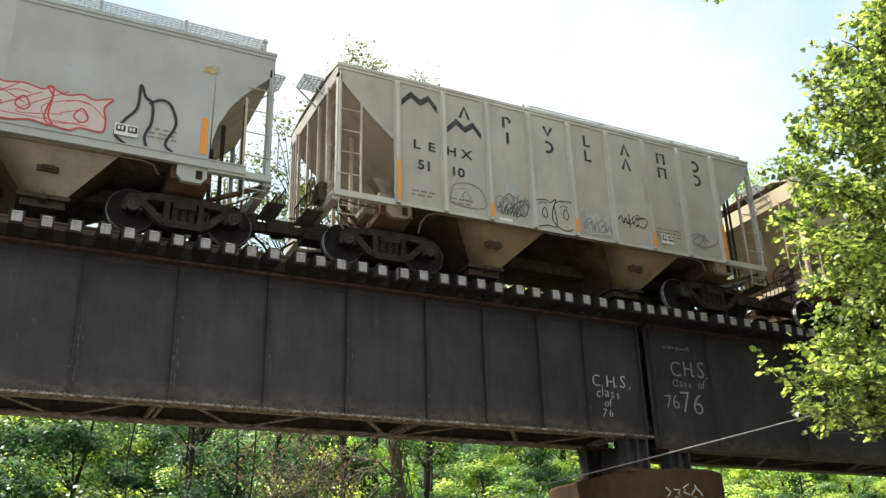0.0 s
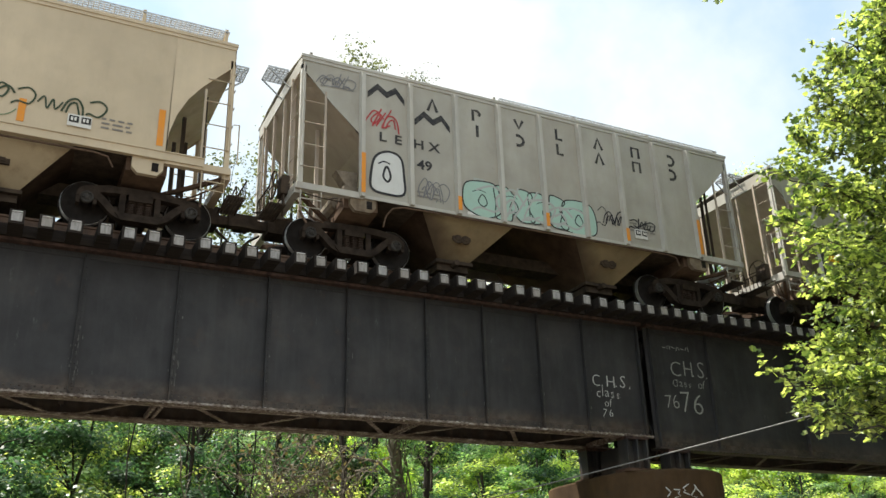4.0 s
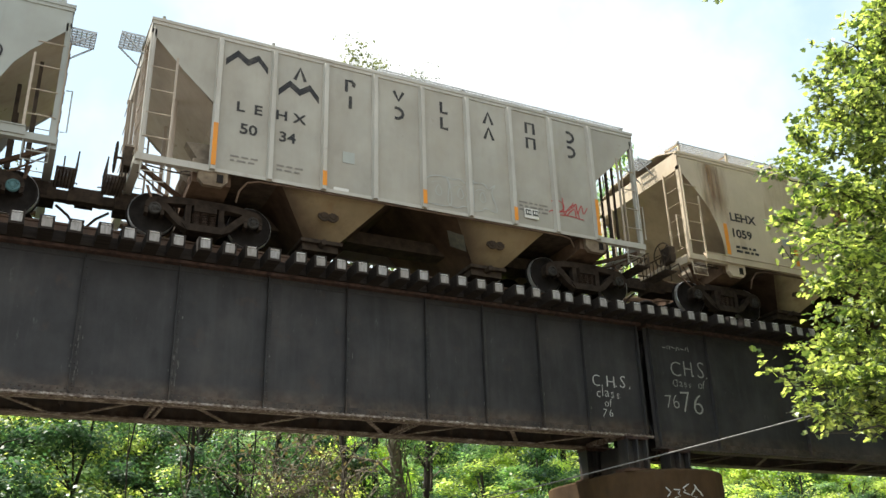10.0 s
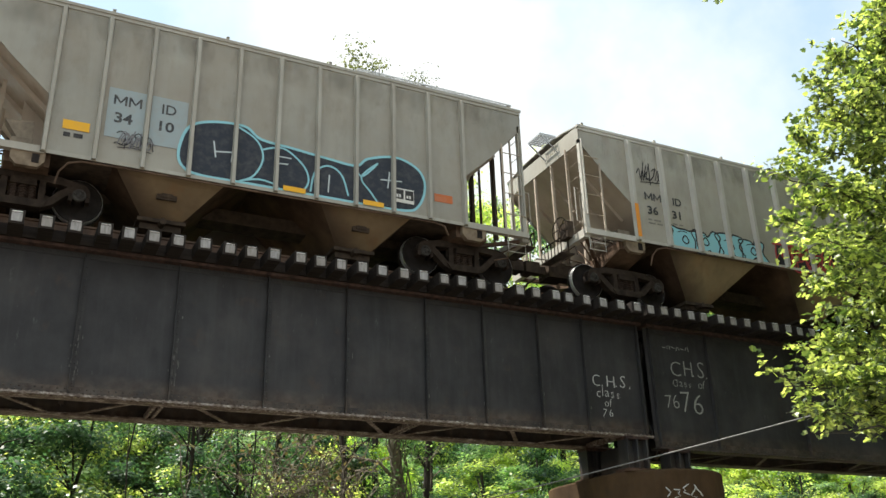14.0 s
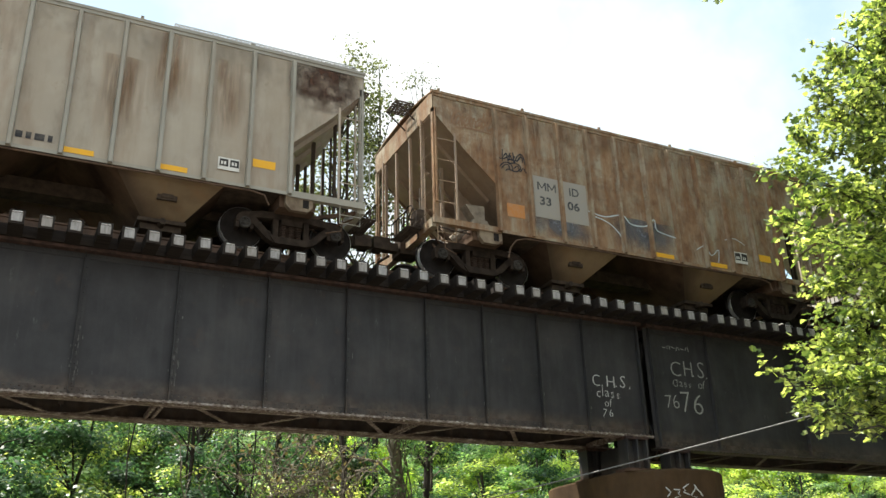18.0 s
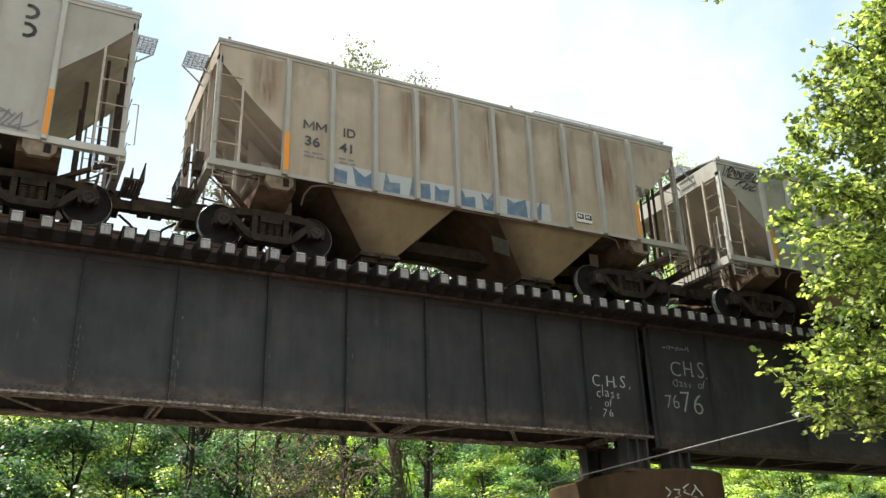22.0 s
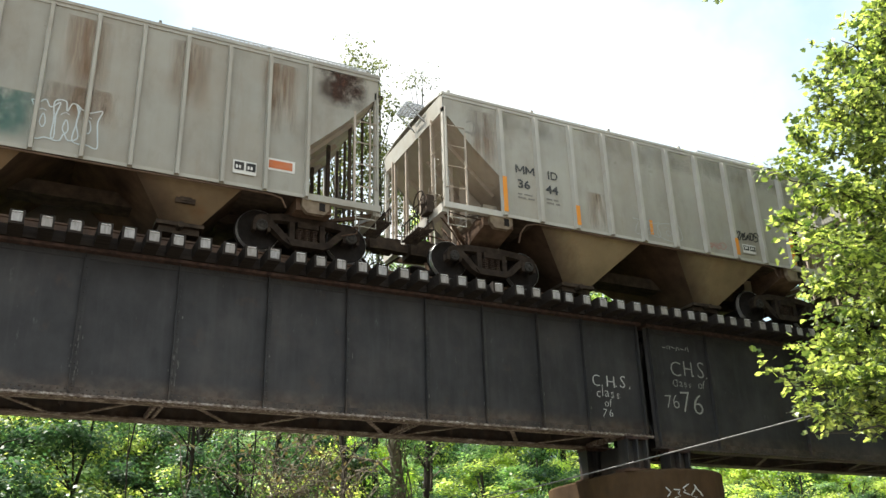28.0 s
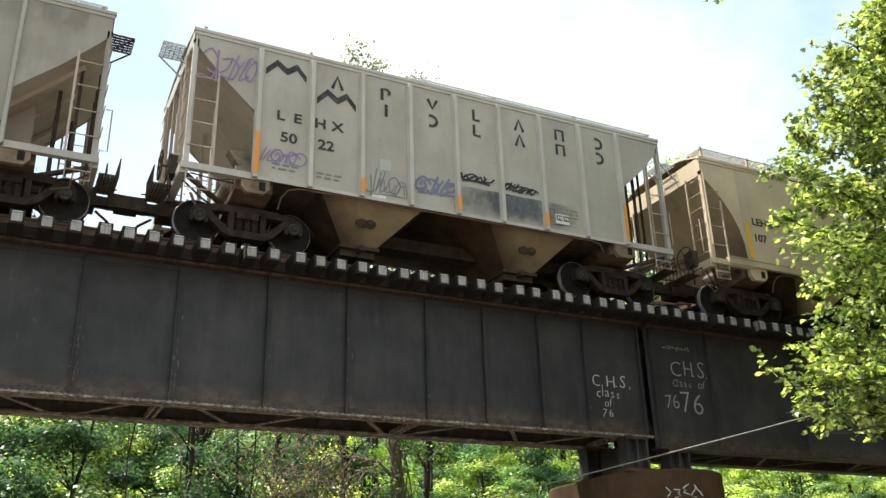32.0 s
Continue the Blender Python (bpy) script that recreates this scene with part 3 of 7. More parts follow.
def build_bridge():
    left = [0.90, 2.45, 4.04, 5.55, 7.17, 8.44, 9.73, 10.84]
    stiff = [-11.9, -10.6, -9.3, -8.0, -6.5, -5.0, -3.6, -2.1, -0.62] + left + [12.28]
    a = build_span(-12.5, 12.36, RAIL_Z - 0.415, 5.03, stiff, "dark riveted plate girder span with a pale flaking lower flange")
    b = build_span(12.52, 37.0, RAIL_Z - 0.415, 4.82, [12.62, 14.25, 17.0, 19.8, 22.6, 25.4, 28.2, 31.0, 33.8, 36.6],
                   "dark plate girder span with brushed white writing")
    # brushed writing on the webs
    ax, ay, az = -0.07, -TRACK_Y, -5.03
    y = WEB_Y - 0.03 + ay
    hand_letters("C.H.S.", 11.0 - ax, 6.06 + az, 0.38, a, y, CHALK, 0.60, 3, 3)
    hand_letters("class", 11.08 - ax, 5.83 + az, 0.28, a, y, CHALK, 0.52, 5, 4)
    hand_letters("of", 11.28 - ax, 5.63 + az, 0.25, a, y, CHALK, 0.5, 7, 4)
    hand_letters("76", 11.20 - ax, 5.42 + az, 0.25, a, y, CHALK, 0.7, 9, 4)
    bx, bz = -(12.52 + 37.0) / 2, -4.82
    for k in range(6):
        q, dz = 13.0 + k * 0.13 + bx, 0.02 * (k % 3) - 0.02
        s = Shape().ribbon([(q, 7.05 + bz + dz), (q + 0.015, 7.12 + bz), (q + 0.075, 7.13 + bz + dz), (q + 0.085, 7.05 + bz)] if k % 2 else [(q, 7.10 + bz + dz), (q + 0.09, 7.08 + bz)], 0.02, y - 0.002)
        part("paint_mark", s, PALE_CHALK, b)
    hand_letters("C.H.S.", 13.12 + bx, 6.46 + bz, 0.50, b, y, PALE_CHALK, 0.49, 11, 5)
    hand_letters("Class of", 13.15 + bx, 6.22 + bz, 0.25, b, y, PALE_CHALK, 0.52, 13, 3)
    hand_letters("76", 13.32 + bx, 5.66 + bz, 0.62, b, y, PALE_CHALK, 0.50, 15, 3)
    hand_letters("76", 12.90 + bx, 5.70 + bz, 0.42, b, y, PALE_CHALK, 0.5, 17, 0)
    # steel posts that carry the first span on the pier
    for x, yy in ((11.92, WEB_Y), (11.92, FAR_WEB_Y), (13.0, WEB_Y), (13.0, FAR_WEB_Y)):
        top = 5.02 if x < 12.4 else 4.80
        p = thing("bearing_post", "rust-stained dark steel bearing post on the pier", "bridge bearing", (x, yy, 4.3), "bearing posts", "structure")
        s = Shape().box(-0.29, 0.29, -0.17, 0.17, top - 4.3 - 0.06, top - 4.3)
        part("cap_plate", s, FLANGE_RUST, p)
        part("web", Shape().box(-0.26, 0.26, -0.015, 0.015, 0.06, top - 4.36), GIRDER, p)
        for sx in (-0.25, 0.0, 0.25):
            part("rib", Shape().box(sx - 0.022, sx + 0.022, -0.16, 0.16, 0.06, top - 4.36), GIRDER, p)
        part("base_plate", Shape().box(-0.33, 0.33, -0.24, 0.24, 0.0, 0.06), RUST_STEEL, p)
    f = thing("post_cross_brace", "dark steel frame between the bearing posts", "brace", (11.98, TRACK_Y, 4.3), kind="structure")
    part("plate", Shape().box(-0.02, 0.02, -0.52, 0.52, 0.1, 0.62), GIRDER, f)
    part("angle", Shape().beam((0, -0.6, 0.1), (0, 0.6, 0.1), 0.09), GIRDER, f)
    # the pier: a round-nosed concrete shaft
    s = Shape()
    cx, r, ya, yb = 12.85, 1.42, 15.72, 17.3
    ring = [(cx - r * math.cos(a), ya - r * math.sin(a)) for a in (math.pi * k / 18 for k in range(19))]
    ring += [(cx + r * math.cos(a), yb + r * math.sin(a)) for a in (math.pi * k / 18 for k in range(19))]
    k = len(ring)
    lev = [(0.0, 1.10), (3.75, 1.01), (3.78, 1.0), (4.26, 1.0), (4.3, 0.985)]
    for z, g in lev:
        s.v += [(cx + (x - cx) * g, 16.5 + (yy - 16.5) * g, z) for x, yy in ring]
    for i in range(len(lev) - 1):
        s.f += [(i * k + j, i * k + (j + 1) % k, (i + 1) * k + (j + 1) % k, (i + 1) * k + j) for j in range(k)]
    s.f.append(tuple((len(lev) - 1) * k + j for j in range(k)))
    s.v = [(x - cx, yy - 16.5, z) for x, yy, z in s.v]
    pier = thing("pier", "round-nosed brown stained concrete bridge pier", "pier", (cx, 16.5, 0), kind="structure")
    part("shaft", s, CONCRETE, pier, smooth=False)
    rng = random.Random(21)
    for q in range(5):
        st = Shape()
        a0 = math.pi * (0.35 + 0.034 * q)
        pts = []
        zz = 3.95 + rng.uniform(-0.05, 0.1)
        for j in range(5):
            a = a0 + 0.05 * (j - 2) * rng.choice((-1, 1)) * 0.6
            pts.append((-1.43 * math.cos(a), -0.78 - 1.43 * math.sin(a), zz - 0.05 * j + rng.uniform(-0.02, 0.02)))
        st.tube(pts, 0.013, 5)
        part("paint_scrawl", st, CHALK, pier, "white painted scrawl")
    # abutments at the ends of the two spans
    for x in (-13.2, 37.7):
        t = Shape().box(-0.7, 0.7, -3.0, 3.0, -0.3, 4.8)
        o = tagged(new("abutment", t.mesh("abutment", CONCRETE)), "plain concrete abutment at the end of the bridge", "abutment", kind="structure")
        o.location = (x, TRACK_Y, 0)
    # the steel cable that passes under the bridge and up past the pier
    c = Shape()
    p0, p1 = Vector((8.41, 15.20, 3.68)), Vector((13.15, 9.90, 4.84))
    pts = [p0.lerp(p1, k / 16) - Vector((0, 0, 0.02 * math.sin(math.pi * k / 16))) for k in range(17)]
    c.tube(pts, 0.012, 8)
    o = tagged(new("steel_cable", c.mesh("steel_cable", CABLE, True)), "bare bright steel cable slung past the bridge pier", "cable")


CABLE = steel("weathered_cable", (0.12, 0.118, 0.112), (0.25, 0.245, 0.235), 0.5, 0.15, 20)
build_ground()
build_track()
build_bridge()


# ---- hopper cars ----
# Each car's own space: x from its middle, y from the track's middle (its side towards the viewer at -y), z from the rail's top.
HALF_W = 1.55
WHEEL_R = 0.405
BOGIE_X = 4.07

KINDS = {
    # half length, top of the side, sill, half the rib stretch, ribs, depth of the upright end plate
    "ribbed": dict(half=5.36, top=3.90, sill=1.09, rib=4.11, ribs=9, plate=0.27, rib_w=0.12, foot=0.40),
    "smooth": dict(half=5.44, top=3.73, sill=1.09, rib=4.35, ribs=0, plate=0.42, rib_w=0.0, foot=0.45),
    "short": dict(half=5.31, top=3.79, sill=0.88, rib=3.86, ribs=11, plate=0.45, rib_w=0.09, foot=0.32),
    "tall": dict(half=5.34, top=3.80, sill=1.25, rib=4.0, ribs=10, plate=0.40, rib_w=0.13, foot=0.30),
}


def wheelset_mesh():
    s = Shape()
    for sgn in (-1, 1):
        prof = [(0.09, 0.755), (0.12, 0.70), (0.30, 0.715), (0.35, 0.69), (WHEEL_R + 0.025, 0.685), (WHEEL_R + 0.025, 0.70), (WHEEL_R, 0.725), (WHEEL_R - 0.006, 0.815),
                (0.36, 0.82), (0.335, 0.79), (0.15, 0.80), (0.10, 0.86), (0.085, 1.0)]
        s.lathe([(r, sgn * y) for r, y in prof], (0, 0, 0), 28)
    s.tube([(0, -0.8, 0), (0, 0.8, 0)], 0.085, 10)
    return s.mesh("wheelset", WHEEL, True)


def rim_mesh():
    s = Shape()
    s.lathe([(WHEEL_R + 0.002, -0.04), (WHEEL_R - 0.003, 0.0475), (0.405, 0.052), (0.398, 0.055)], (0, 0, 0), 28)
    return s.mesh("tread", TREAD_GLINT, True)


def cap_mesh():
    s = Shape()
    s.lathe([(0.0, 0.055), (0.045, 0.055), (0.05, 0.042), (0.075, 0.042), (0.08, 0.052), (0.105, 0.048), (0.115, 0.03), (0.115, 0.0)], (0, 0, 0), 16)
    for k in range(3):
        a = 2.094 * k
        s.box(0.068 * math.cos(a) - 0.014, 0.068 * math.cos(a) + 0.014, 0.038, 0.066, 0.068 * math.sin(a) - 0.014, 0.068 * math.sin(a) + 0.014)
    return s.mesh("bearing_cap", BEARING, True)


def side_frame_mesh():
    """A cast bogie side frame: bowed chords round two three-cornered windows, a spring opening and boxes over the bearings."""
    s = Shape()
    y0, y1 = -0.085, 0.085

    def band(pts, w, a, b):
        """A flat bar of width w along (x, z) points."""
        top, low = [], []
        for i, (x, z) in enumerate(pts):
            p, q = pts[max(i - 1, 0)], pts[min(i + 1, len(pts) - 1)]
            dx, dz = q[0] - p[0], q[1] - p[1]
            k = w / 2 / math.hypot(dx, dz)
            top.append((x - dz * k, z + dx * k))
            low.append((x + dz * k, z - dx * k))
        for i in range(len(pts) - 1):
            s.prism([top[i], top[i + 1], low[i + 1], low[i]], a, b)
    band([(-0.86, 0.15), (-0.62, 0.20), (-0.3, 0.225), (0.3, 0.225), (0.62, 0.20), (0.86, 0.15)], 0.13, y0, y1)
    for g in (-1, 1):
        band([(g * 0.76, 0.12), (g * 0.60, -0.02), (g * 0.43, -0.19), (g * 0.27, -0.27)], 0.125, y0, y1)
        band([(g * 0.29, 0.20), (g * 0.29, -0.24)], 0.10, y0 + 0.01, y1 - 0.01)
        ring = [(g * 0.864 + 0.17 * math.cos(q), 0.02 + 0.19 * math.sin(q)) for q in (math.pi * k / 10 - 0.25 for k in range(12))]
        s.prism(ring, y0 - 0.015, y1 + 0.015)
        s.prism([(g * 1.03, 0.02), (g * 1.03, -0.10), (g * 0.97, -0.12), (g * 0.97, 0.02)], y0, y1)
        s.prism([(g * 0.70, 0.02), (g * 0.70, -0.10), (g * 0.76, -0.12), (g * 0.76, 0.02)], y0, y1)
        s.box(g * 0.5 - 0.07, g * 0.5 + 0.07, -0.05, 0.05, 0.26, 0.30)
    s.prism([(-0.40, -0.20), (-0.30, -0.33), (0.30, -0.33), (0.40, -0.20)], y0 - 0.03, y1 + 0.03)
    return s.mesh("side_frame", TRUCK_STEEL)


def spring_mesh():
    s = Shape()
    path = [(0.062 * math.cos(a), 0.062 * math.sin(a), -0.20 + 0.24 * k / 30) for k, a in ((k, 1.0472 * k) for k in range(31))]
    s.tube(path, 0.018, 5)
    return s.mesh("coil_spring", SPRING)


def build_bogie():
    """Bogie parts that all cars share: meshes by name."""
    b = Shape().box(-0.2, 0.2, -1.13, 1.13, 0.04, 0.165).box(-0.22, 0.22, -0.55, 0.55, 0.08, 0.3).box(-0.2, 0.2, -0.72, -0.5, 0.1, 0.36).box(-0.2, 0.2, 0.5, 0.72, 0.1, 0.36)
    return dict(bolster=b.mesh("bogie", TRUCK_STEEL), side=side_frame_mesh(), spring=spring_mesh(), wheel=wheelset_mesh(), rim=rim_mesh(), cap=cap_mesh(),
                brake=Shape().box(-0.05, 0.05, -0.9, 0.9, -0.03, 0.05).mesh("brake_beam", UNDER))


BEARING = steel("bearing_cap_steel", (0.026, 0.024, 0.022), (0.065, 0.060, 0.055), 0.8, spec=0.15)
BEARING_BLUE = steel("faded_blue_bearing_cap", (0.045, 0.11, 0.12), (0.10, 0.20, 0.21), 0.7)
BOLSTER = steel("dusty_brown_bolster", (0.065, 0.043, 0.031), (0.15, 0.10, 0.07), 0.95, 0.0, 3, spec=0.1)
PLATE_PAD = steel("dusty_pad_paint", (0.12, 0.088, 0.062), (0.27, 0.215, 0.155), 0.9, 0.0, 4, spec=0.15)
SPRING = steel("coil_spring_steel", (0.030, 0.021, 0.016), (0.065, 0.044, 0.034), 0.85, spec=0.15)
BOGIE = build_bogie()
WHEELSETS = []          # (wheelset object, its car's number in the train)


def add_bogie(car, x, number, caps=None):
    b = part("bogie", BOGIE["bolster"], None, car, "dark cast steel bogie", at=(x, 0, WHEEL_R))
    for y in (-1.0, 1.0):
        part("side_frame", BOGIE["side"], None, b, at=(0, y, 0))
        for dx in (-0.14, 0.0, 0.14):
            part("coil_spring", BOGIE["spring"], None, b, at=(dx, y * 1.02, 0))
    for dx in (-0.864, 0.864):
        w = part("wheelset", BOGIE["wheel"], None, b, at=(dx, 0, 0))
        WHEELSETS.append((w, number))
        for sg in (-1, 1):
            part("wheel_tread", BOGIE["rim"], None, b, at=(dx, sg * 0.771, 0)).rotation_euler = (0, 0, 0 if sg > 0 else math.pi)
            cap = part("bearing_cap", BOGIE["cap"], None, b, at=(dx, sg * 1.06, 0))
            if caps:
                repaint(cap, caps)
            if sg < 0:
                cap.scale = (1, -1, 1)
                WHEELSETS.append((cap, number))
        part("brake_beam", BOGIE["brake"], None, b, at=(dx * 0.42, 0, -0.06))


def side_outline(k, sgn):
    """The end corner of a side sheet, from the roof down to the sill, as (x, z)."""
    h, t = k["half"], k["top"]
    if k["ribs"] == 0:
        pts = [(h, t), (h - 0.03, t - 0.44), (h - 0.30, t - 0.72), (h - 0.58, t - 1.02), (h - 0.80, t - 1.32), (h - 0.97, t - 1.68), (h - 1.07, t - 2.05), (h - 1.11, t - 2.45),
               (h - 1.11, k["sill"])]
    else:
        drop = h - 0.02 - k["rib"]
        pts = [(h, t), (h - 0.02, t - k["plate"]), (k["rib"] + drop * 0.5, t - k["plate"] - drop * 0.54), (k["rib"], t - k["plate"] - drop), (k["rib"], k["sill"])]
    return [(sgn * x, z) for x, z in pts]


def grating(s, x0, x1, y0, y1, z, nx, ny, w=0.012, deep=0.025):
    """An open grating of crossing bars, in one piece."""
    def edges(a, b, n):
        return [c for i in range(n + 1) for c in (a + (b - a) * i / n - w / 2, a + (b - a) * i / n + w / 2)]
    xs, ys = edges(x0, x1, nx), edges(y0, y1, ny)
    nx, ny, o = len(xs), len(ys), len(s.v)
    s.v += [(x, y, zz) for zz in (z - deep, z) for x in xs for y in ys]

    def at(i, j, k):
        return o + (k * nx + i) * ny + j

    def bar(i, j):
        return 0 <= i < nx - 1 and 0 <= j < ny - 1 and (i % 2 == 0 or j % 2 == 0)
    for i in range(nx - 1):
        for j in range(ny - 1):
            if not bar(i, j):
                continue
            c = ((i, j), (i + 1, j), (i + 1, j + 1), (i, j + 1))
            s.f += [tuple(at(*q, 1) for q in c), tuple(at(*q, 0) for q in reversed(c))]
            for k, (di, dj) in enumerate(((0, -1), (1, 0), (0, 1), (-1, 0))):
                if not bar(i + di, j + dj):
                    a, b = c[k], c[(k + 1) % 4]
                    s.f.append((at(*a, 0), at(*b, 0), at(*b, 1), at(*a, 1)))


def kind_meshes(kind):
    """The shared meshes of one kind of car: a list of (name, mesh, place, paint role)."""
    k = KINDS[kind]
    h, t, z0, rib = k["half"], k["top"], k["sill"], k["rib"]
    out = []

    def put(name, s, mat, role="", at=(0, 0, 0), smooth=False, label=""):
        out.append((name, s.mesh(name, mat, smooth) if isinstance(s, Shape) else s, at, role, label))
    W = HALF_W
    # hopper: two bays with slope sheets, closed above by the roof
    zg, g0, g1, yg = k["foot"], 1.45, 2.16, 0.78
    zt = t - k["plate"]
    slope = (zt - zg) / (h - 0.02 - g1)
    x_s = g1 + (z0 - zg) / slope            # where the end slope passes the sill
    x_i = g1 - 0.71 - (z0 - zg) * 1.05      # where the inner slope passes the sill
    z_a = zg + g0 / 1.05                    # the ridge between the bays
    wi = W - 0.04
    for sg in (-1, 1):
        s = Shape()
        x_r, z_r = rib - 0.05, zt - (h - 0.02 - rib + 0.05) * slope
        s.face((sg * (h - 0.02), -wi, zt), (sg * (h - 0.02), wi, zt), (sg * x_r, wi, z_r), (sg * x_r, -wi, z_r))
        put("end_slope_sheet", s, GREY_CAR, "slope")
        up = 0.35 if sg < 0 else min(1.0, x_r - x_s - 0.05)     # how far grime and painted shade run up the sheet
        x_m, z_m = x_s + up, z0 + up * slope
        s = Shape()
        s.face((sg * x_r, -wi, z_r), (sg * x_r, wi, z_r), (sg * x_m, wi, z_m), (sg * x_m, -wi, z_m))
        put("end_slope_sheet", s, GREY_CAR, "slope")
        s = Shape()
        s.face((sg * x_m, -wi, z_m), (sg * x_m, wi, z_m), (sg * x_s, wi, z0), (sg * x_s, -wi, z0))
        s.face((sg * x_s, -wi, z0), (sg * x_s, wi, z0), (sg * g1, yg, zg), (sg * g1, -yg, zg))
        put("lower_slope_sheet", s, SLOPE_GRIME_SHADE, label="brown grimy lower slope of the hopper, darkened for shade")
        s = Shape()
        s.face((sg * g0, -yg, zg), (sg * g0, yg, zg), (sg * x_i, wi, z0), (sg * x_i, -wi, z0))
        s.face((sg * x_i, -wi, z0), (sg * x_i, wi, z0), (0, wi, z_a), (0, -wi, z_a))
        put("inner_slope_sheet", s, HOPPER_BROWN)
        for y in (-1, 1):
            s = Shape()
            s.face((sg * x_s, y * wi, z0), (sg * x_i, y * wi, z0), (sg * g0, y * yg, zg), (sg * g1, y * yg, zg))
            put("hopper_side", s, HOPPER_DUSK if kind == "short" else HOPPER_TAN, "hopper", label="dusty brown sloping hopper side")
            if kind == "tall":
                continue
            xm = (g0 + g1) / 2
            s = Shape()
            c = Vector((sg * xm, y * (yg + (wi - yg) * 0.52), zg + (z0 - zg) * 0.52))
            if kind == "ribbed":
                for dx in (-0.085, 0.085):
                    s.lathe([(0.0, y * 0.055), (0.06, y * 0.05), (0.08, y * 0.03), (0.115, y * 0.028), (0.125, 0.0)], c + Vector((dx, 0, 0)), 14)
                s.box(c.x - 0.2, c.x + 0.2, c.y - 0.025, c.y + 0.025, c.z - 0.05, c.z + 0.05)
            else:
                s.box(c.x - 0.17, c.x + 0.17, c.y - 0.03, c.y + 0.03, c.z - 0.07, c.z + 0.07)
                s.box(c.x - 0.10, c.x + 0.10, c.y - 0.055, c.y + 0.055, c.z - 0.035, c.z + 0.035)
            put("vibrator_bracket", s, UNDER, "", label="bolted vibrator bracket")
        s = Shape().box(min(sg * (g0 - 0.06), sg * (g1 + 0.06)), max(sg * (g0 - 0.06), sg * (g1 + 0.06)), -yg - 0.05, yg + 0.05, zg - 0.07, zg)
        s.box(min(sg * g0, sg * g1), max(sg * g0, sg * g1), -yg + 0.05, yg - 0.05, max(0.14, zg - 0.2), zg - 0.07)
        s.tube([(sg * (g0 + 0.35), -yg - 0.16, zg - 0.08), (sg * (g0 + 0.35), yg + 0.16, zg - 0.08)], 0.06, 10)
        put("outlet_gate", s, UNDER)
        # added plate between the side sills, over the bogie, to block light showing through
        s = Shape().box(min(sg * (x_s + 0.02), sg * (rib + 0.04)), max(sg * (x_s + 0.02), sg * (rib + 0.04)), -wi + 0.05, wi - 0.05, z0 + 0.02, z0 + 0.032)
        put("floor_plate", s, UNDER, label="added dark plate that blocks light over the bogie")
        if kind in ("short", "tall"):
            xa, xb = rib + 0.42, rib - 0.5
            for y in (-0.42, 0.42):
                s = Shape().prism([(sg * q, z) for q, z in ((xb, 0.98), (xa, 0.98), (xa, zt - (h - 0.02 - xa) * slope - 0.01), (xb, zt - (h - 0.02 - xb) * slope - 0.01))], y - 0.008, y + 0.008)
                put("shear_plate", s, GREY_CAR, "slope", label="dusty plate under the slope sheet")
            for y in (-0.95, 0.0, 0.95):
                p, q = h - 0.35, rib - 0.1
                s = Shape().beam((sg * p, y, zt - (h - 0.02 - p) * slope - 0.05), (sg * q, y, zt - (h - 0.02 - q) * slope - 0.05), 0.07, 0.09)
                put("slope_stiffener", s, GREY_CAR, "slope")
    # side sheets, panel by panel
    for y in (-1, 1):
        ya, yb = y * W, y * (W - 0.02)
        if k["ribs"]:
            n = k["ribs"]
            xs = [-rib + 2 * rib * i / (n - 1) for i in range(n)]
            pw = xs[1] - xs[0]
            pm = Shape().box(-pw / 2 + 0.003, pw / 2 - 0.003, min(ya, yb), max(ya, yb), z0, t - 0.002).mesh("side_panel", GREY_CAR)
            w = k["rib_w"]
            rs = Shape()
            d = y * 0.095
            o = len(rs.v)
            rs.v += [(-w / 2, ya, z0 - 0.02), (-w * 0.32, ya + d, z0 - 0.02), (w * 0.32, ya + d, z0 - 0.02), (w / 2, ya, z0 - 0.02)]
            rs.v += [(-w / 2, ya, t - 0.03), (-w * 0.32, ya + d, t - 0.10), (w * 0.32, ya + d, t - 0.10), (w / 2, ya, t - 0.03)]
            rs.f += [(0, 1, 2, 3), (7, 6, 5, 4)] + [(i, i + 4, (i + 1) % 4 + 4, (i + 1) % 4) for i in range(4)]
            rm = rs.mesh("rib", GREY_CAR)
            for i in range(n - 1):
                put("side_panel", pm, None, "body", ((xs[i] + xs[i + 1]) / 2, 0, 0))
            for x in xs:
                put("rib", rm, None, "rib", (x, 0, 0))
        else:
            for a, b in ((-rib, -0.95), (-0.949, 0.949), (0.95, rib)):
                put("side_panel", Shape().box(a + 0.001, b, min(ya, yb), max(ya, yb), z0 + 0.1, t - 0.002), GREY_CAR, "body")
        for sg in (-1, 1):
            pts = side_outline(k, sg)
            pts = pts + [(sg * rib, t)] if k["ribs"] else pts[:-1] + [(sg * rib, t - 2.45), (sg * rib, t)]
            clean = []
            for q in pts:
                if not clean or (abs(q[0] - clean[-1][0]) + abs(q[1] - clean[-1][1])) > 1e-4:
                    clean.append(q)
            put("side_end_sheet", Shape().prism(clean, ya, yb), GREY_CAR, "body")
        # eave and sill
        s = Shape().box(-h - 0.02, h + 0.02, min(y * (W - 0.05), y * (W + 0.035)), max(y * (W - 0.05), y * (W + 0.035)), t - 0.005, t + 0.055)
        s.box(-h, h, min(ya, y * (W + 0.018)), max(ya, y * (W + 0.018)), t - 0.075, t - 0.005)
        put("eave", s, GREY_CAR, "rib")
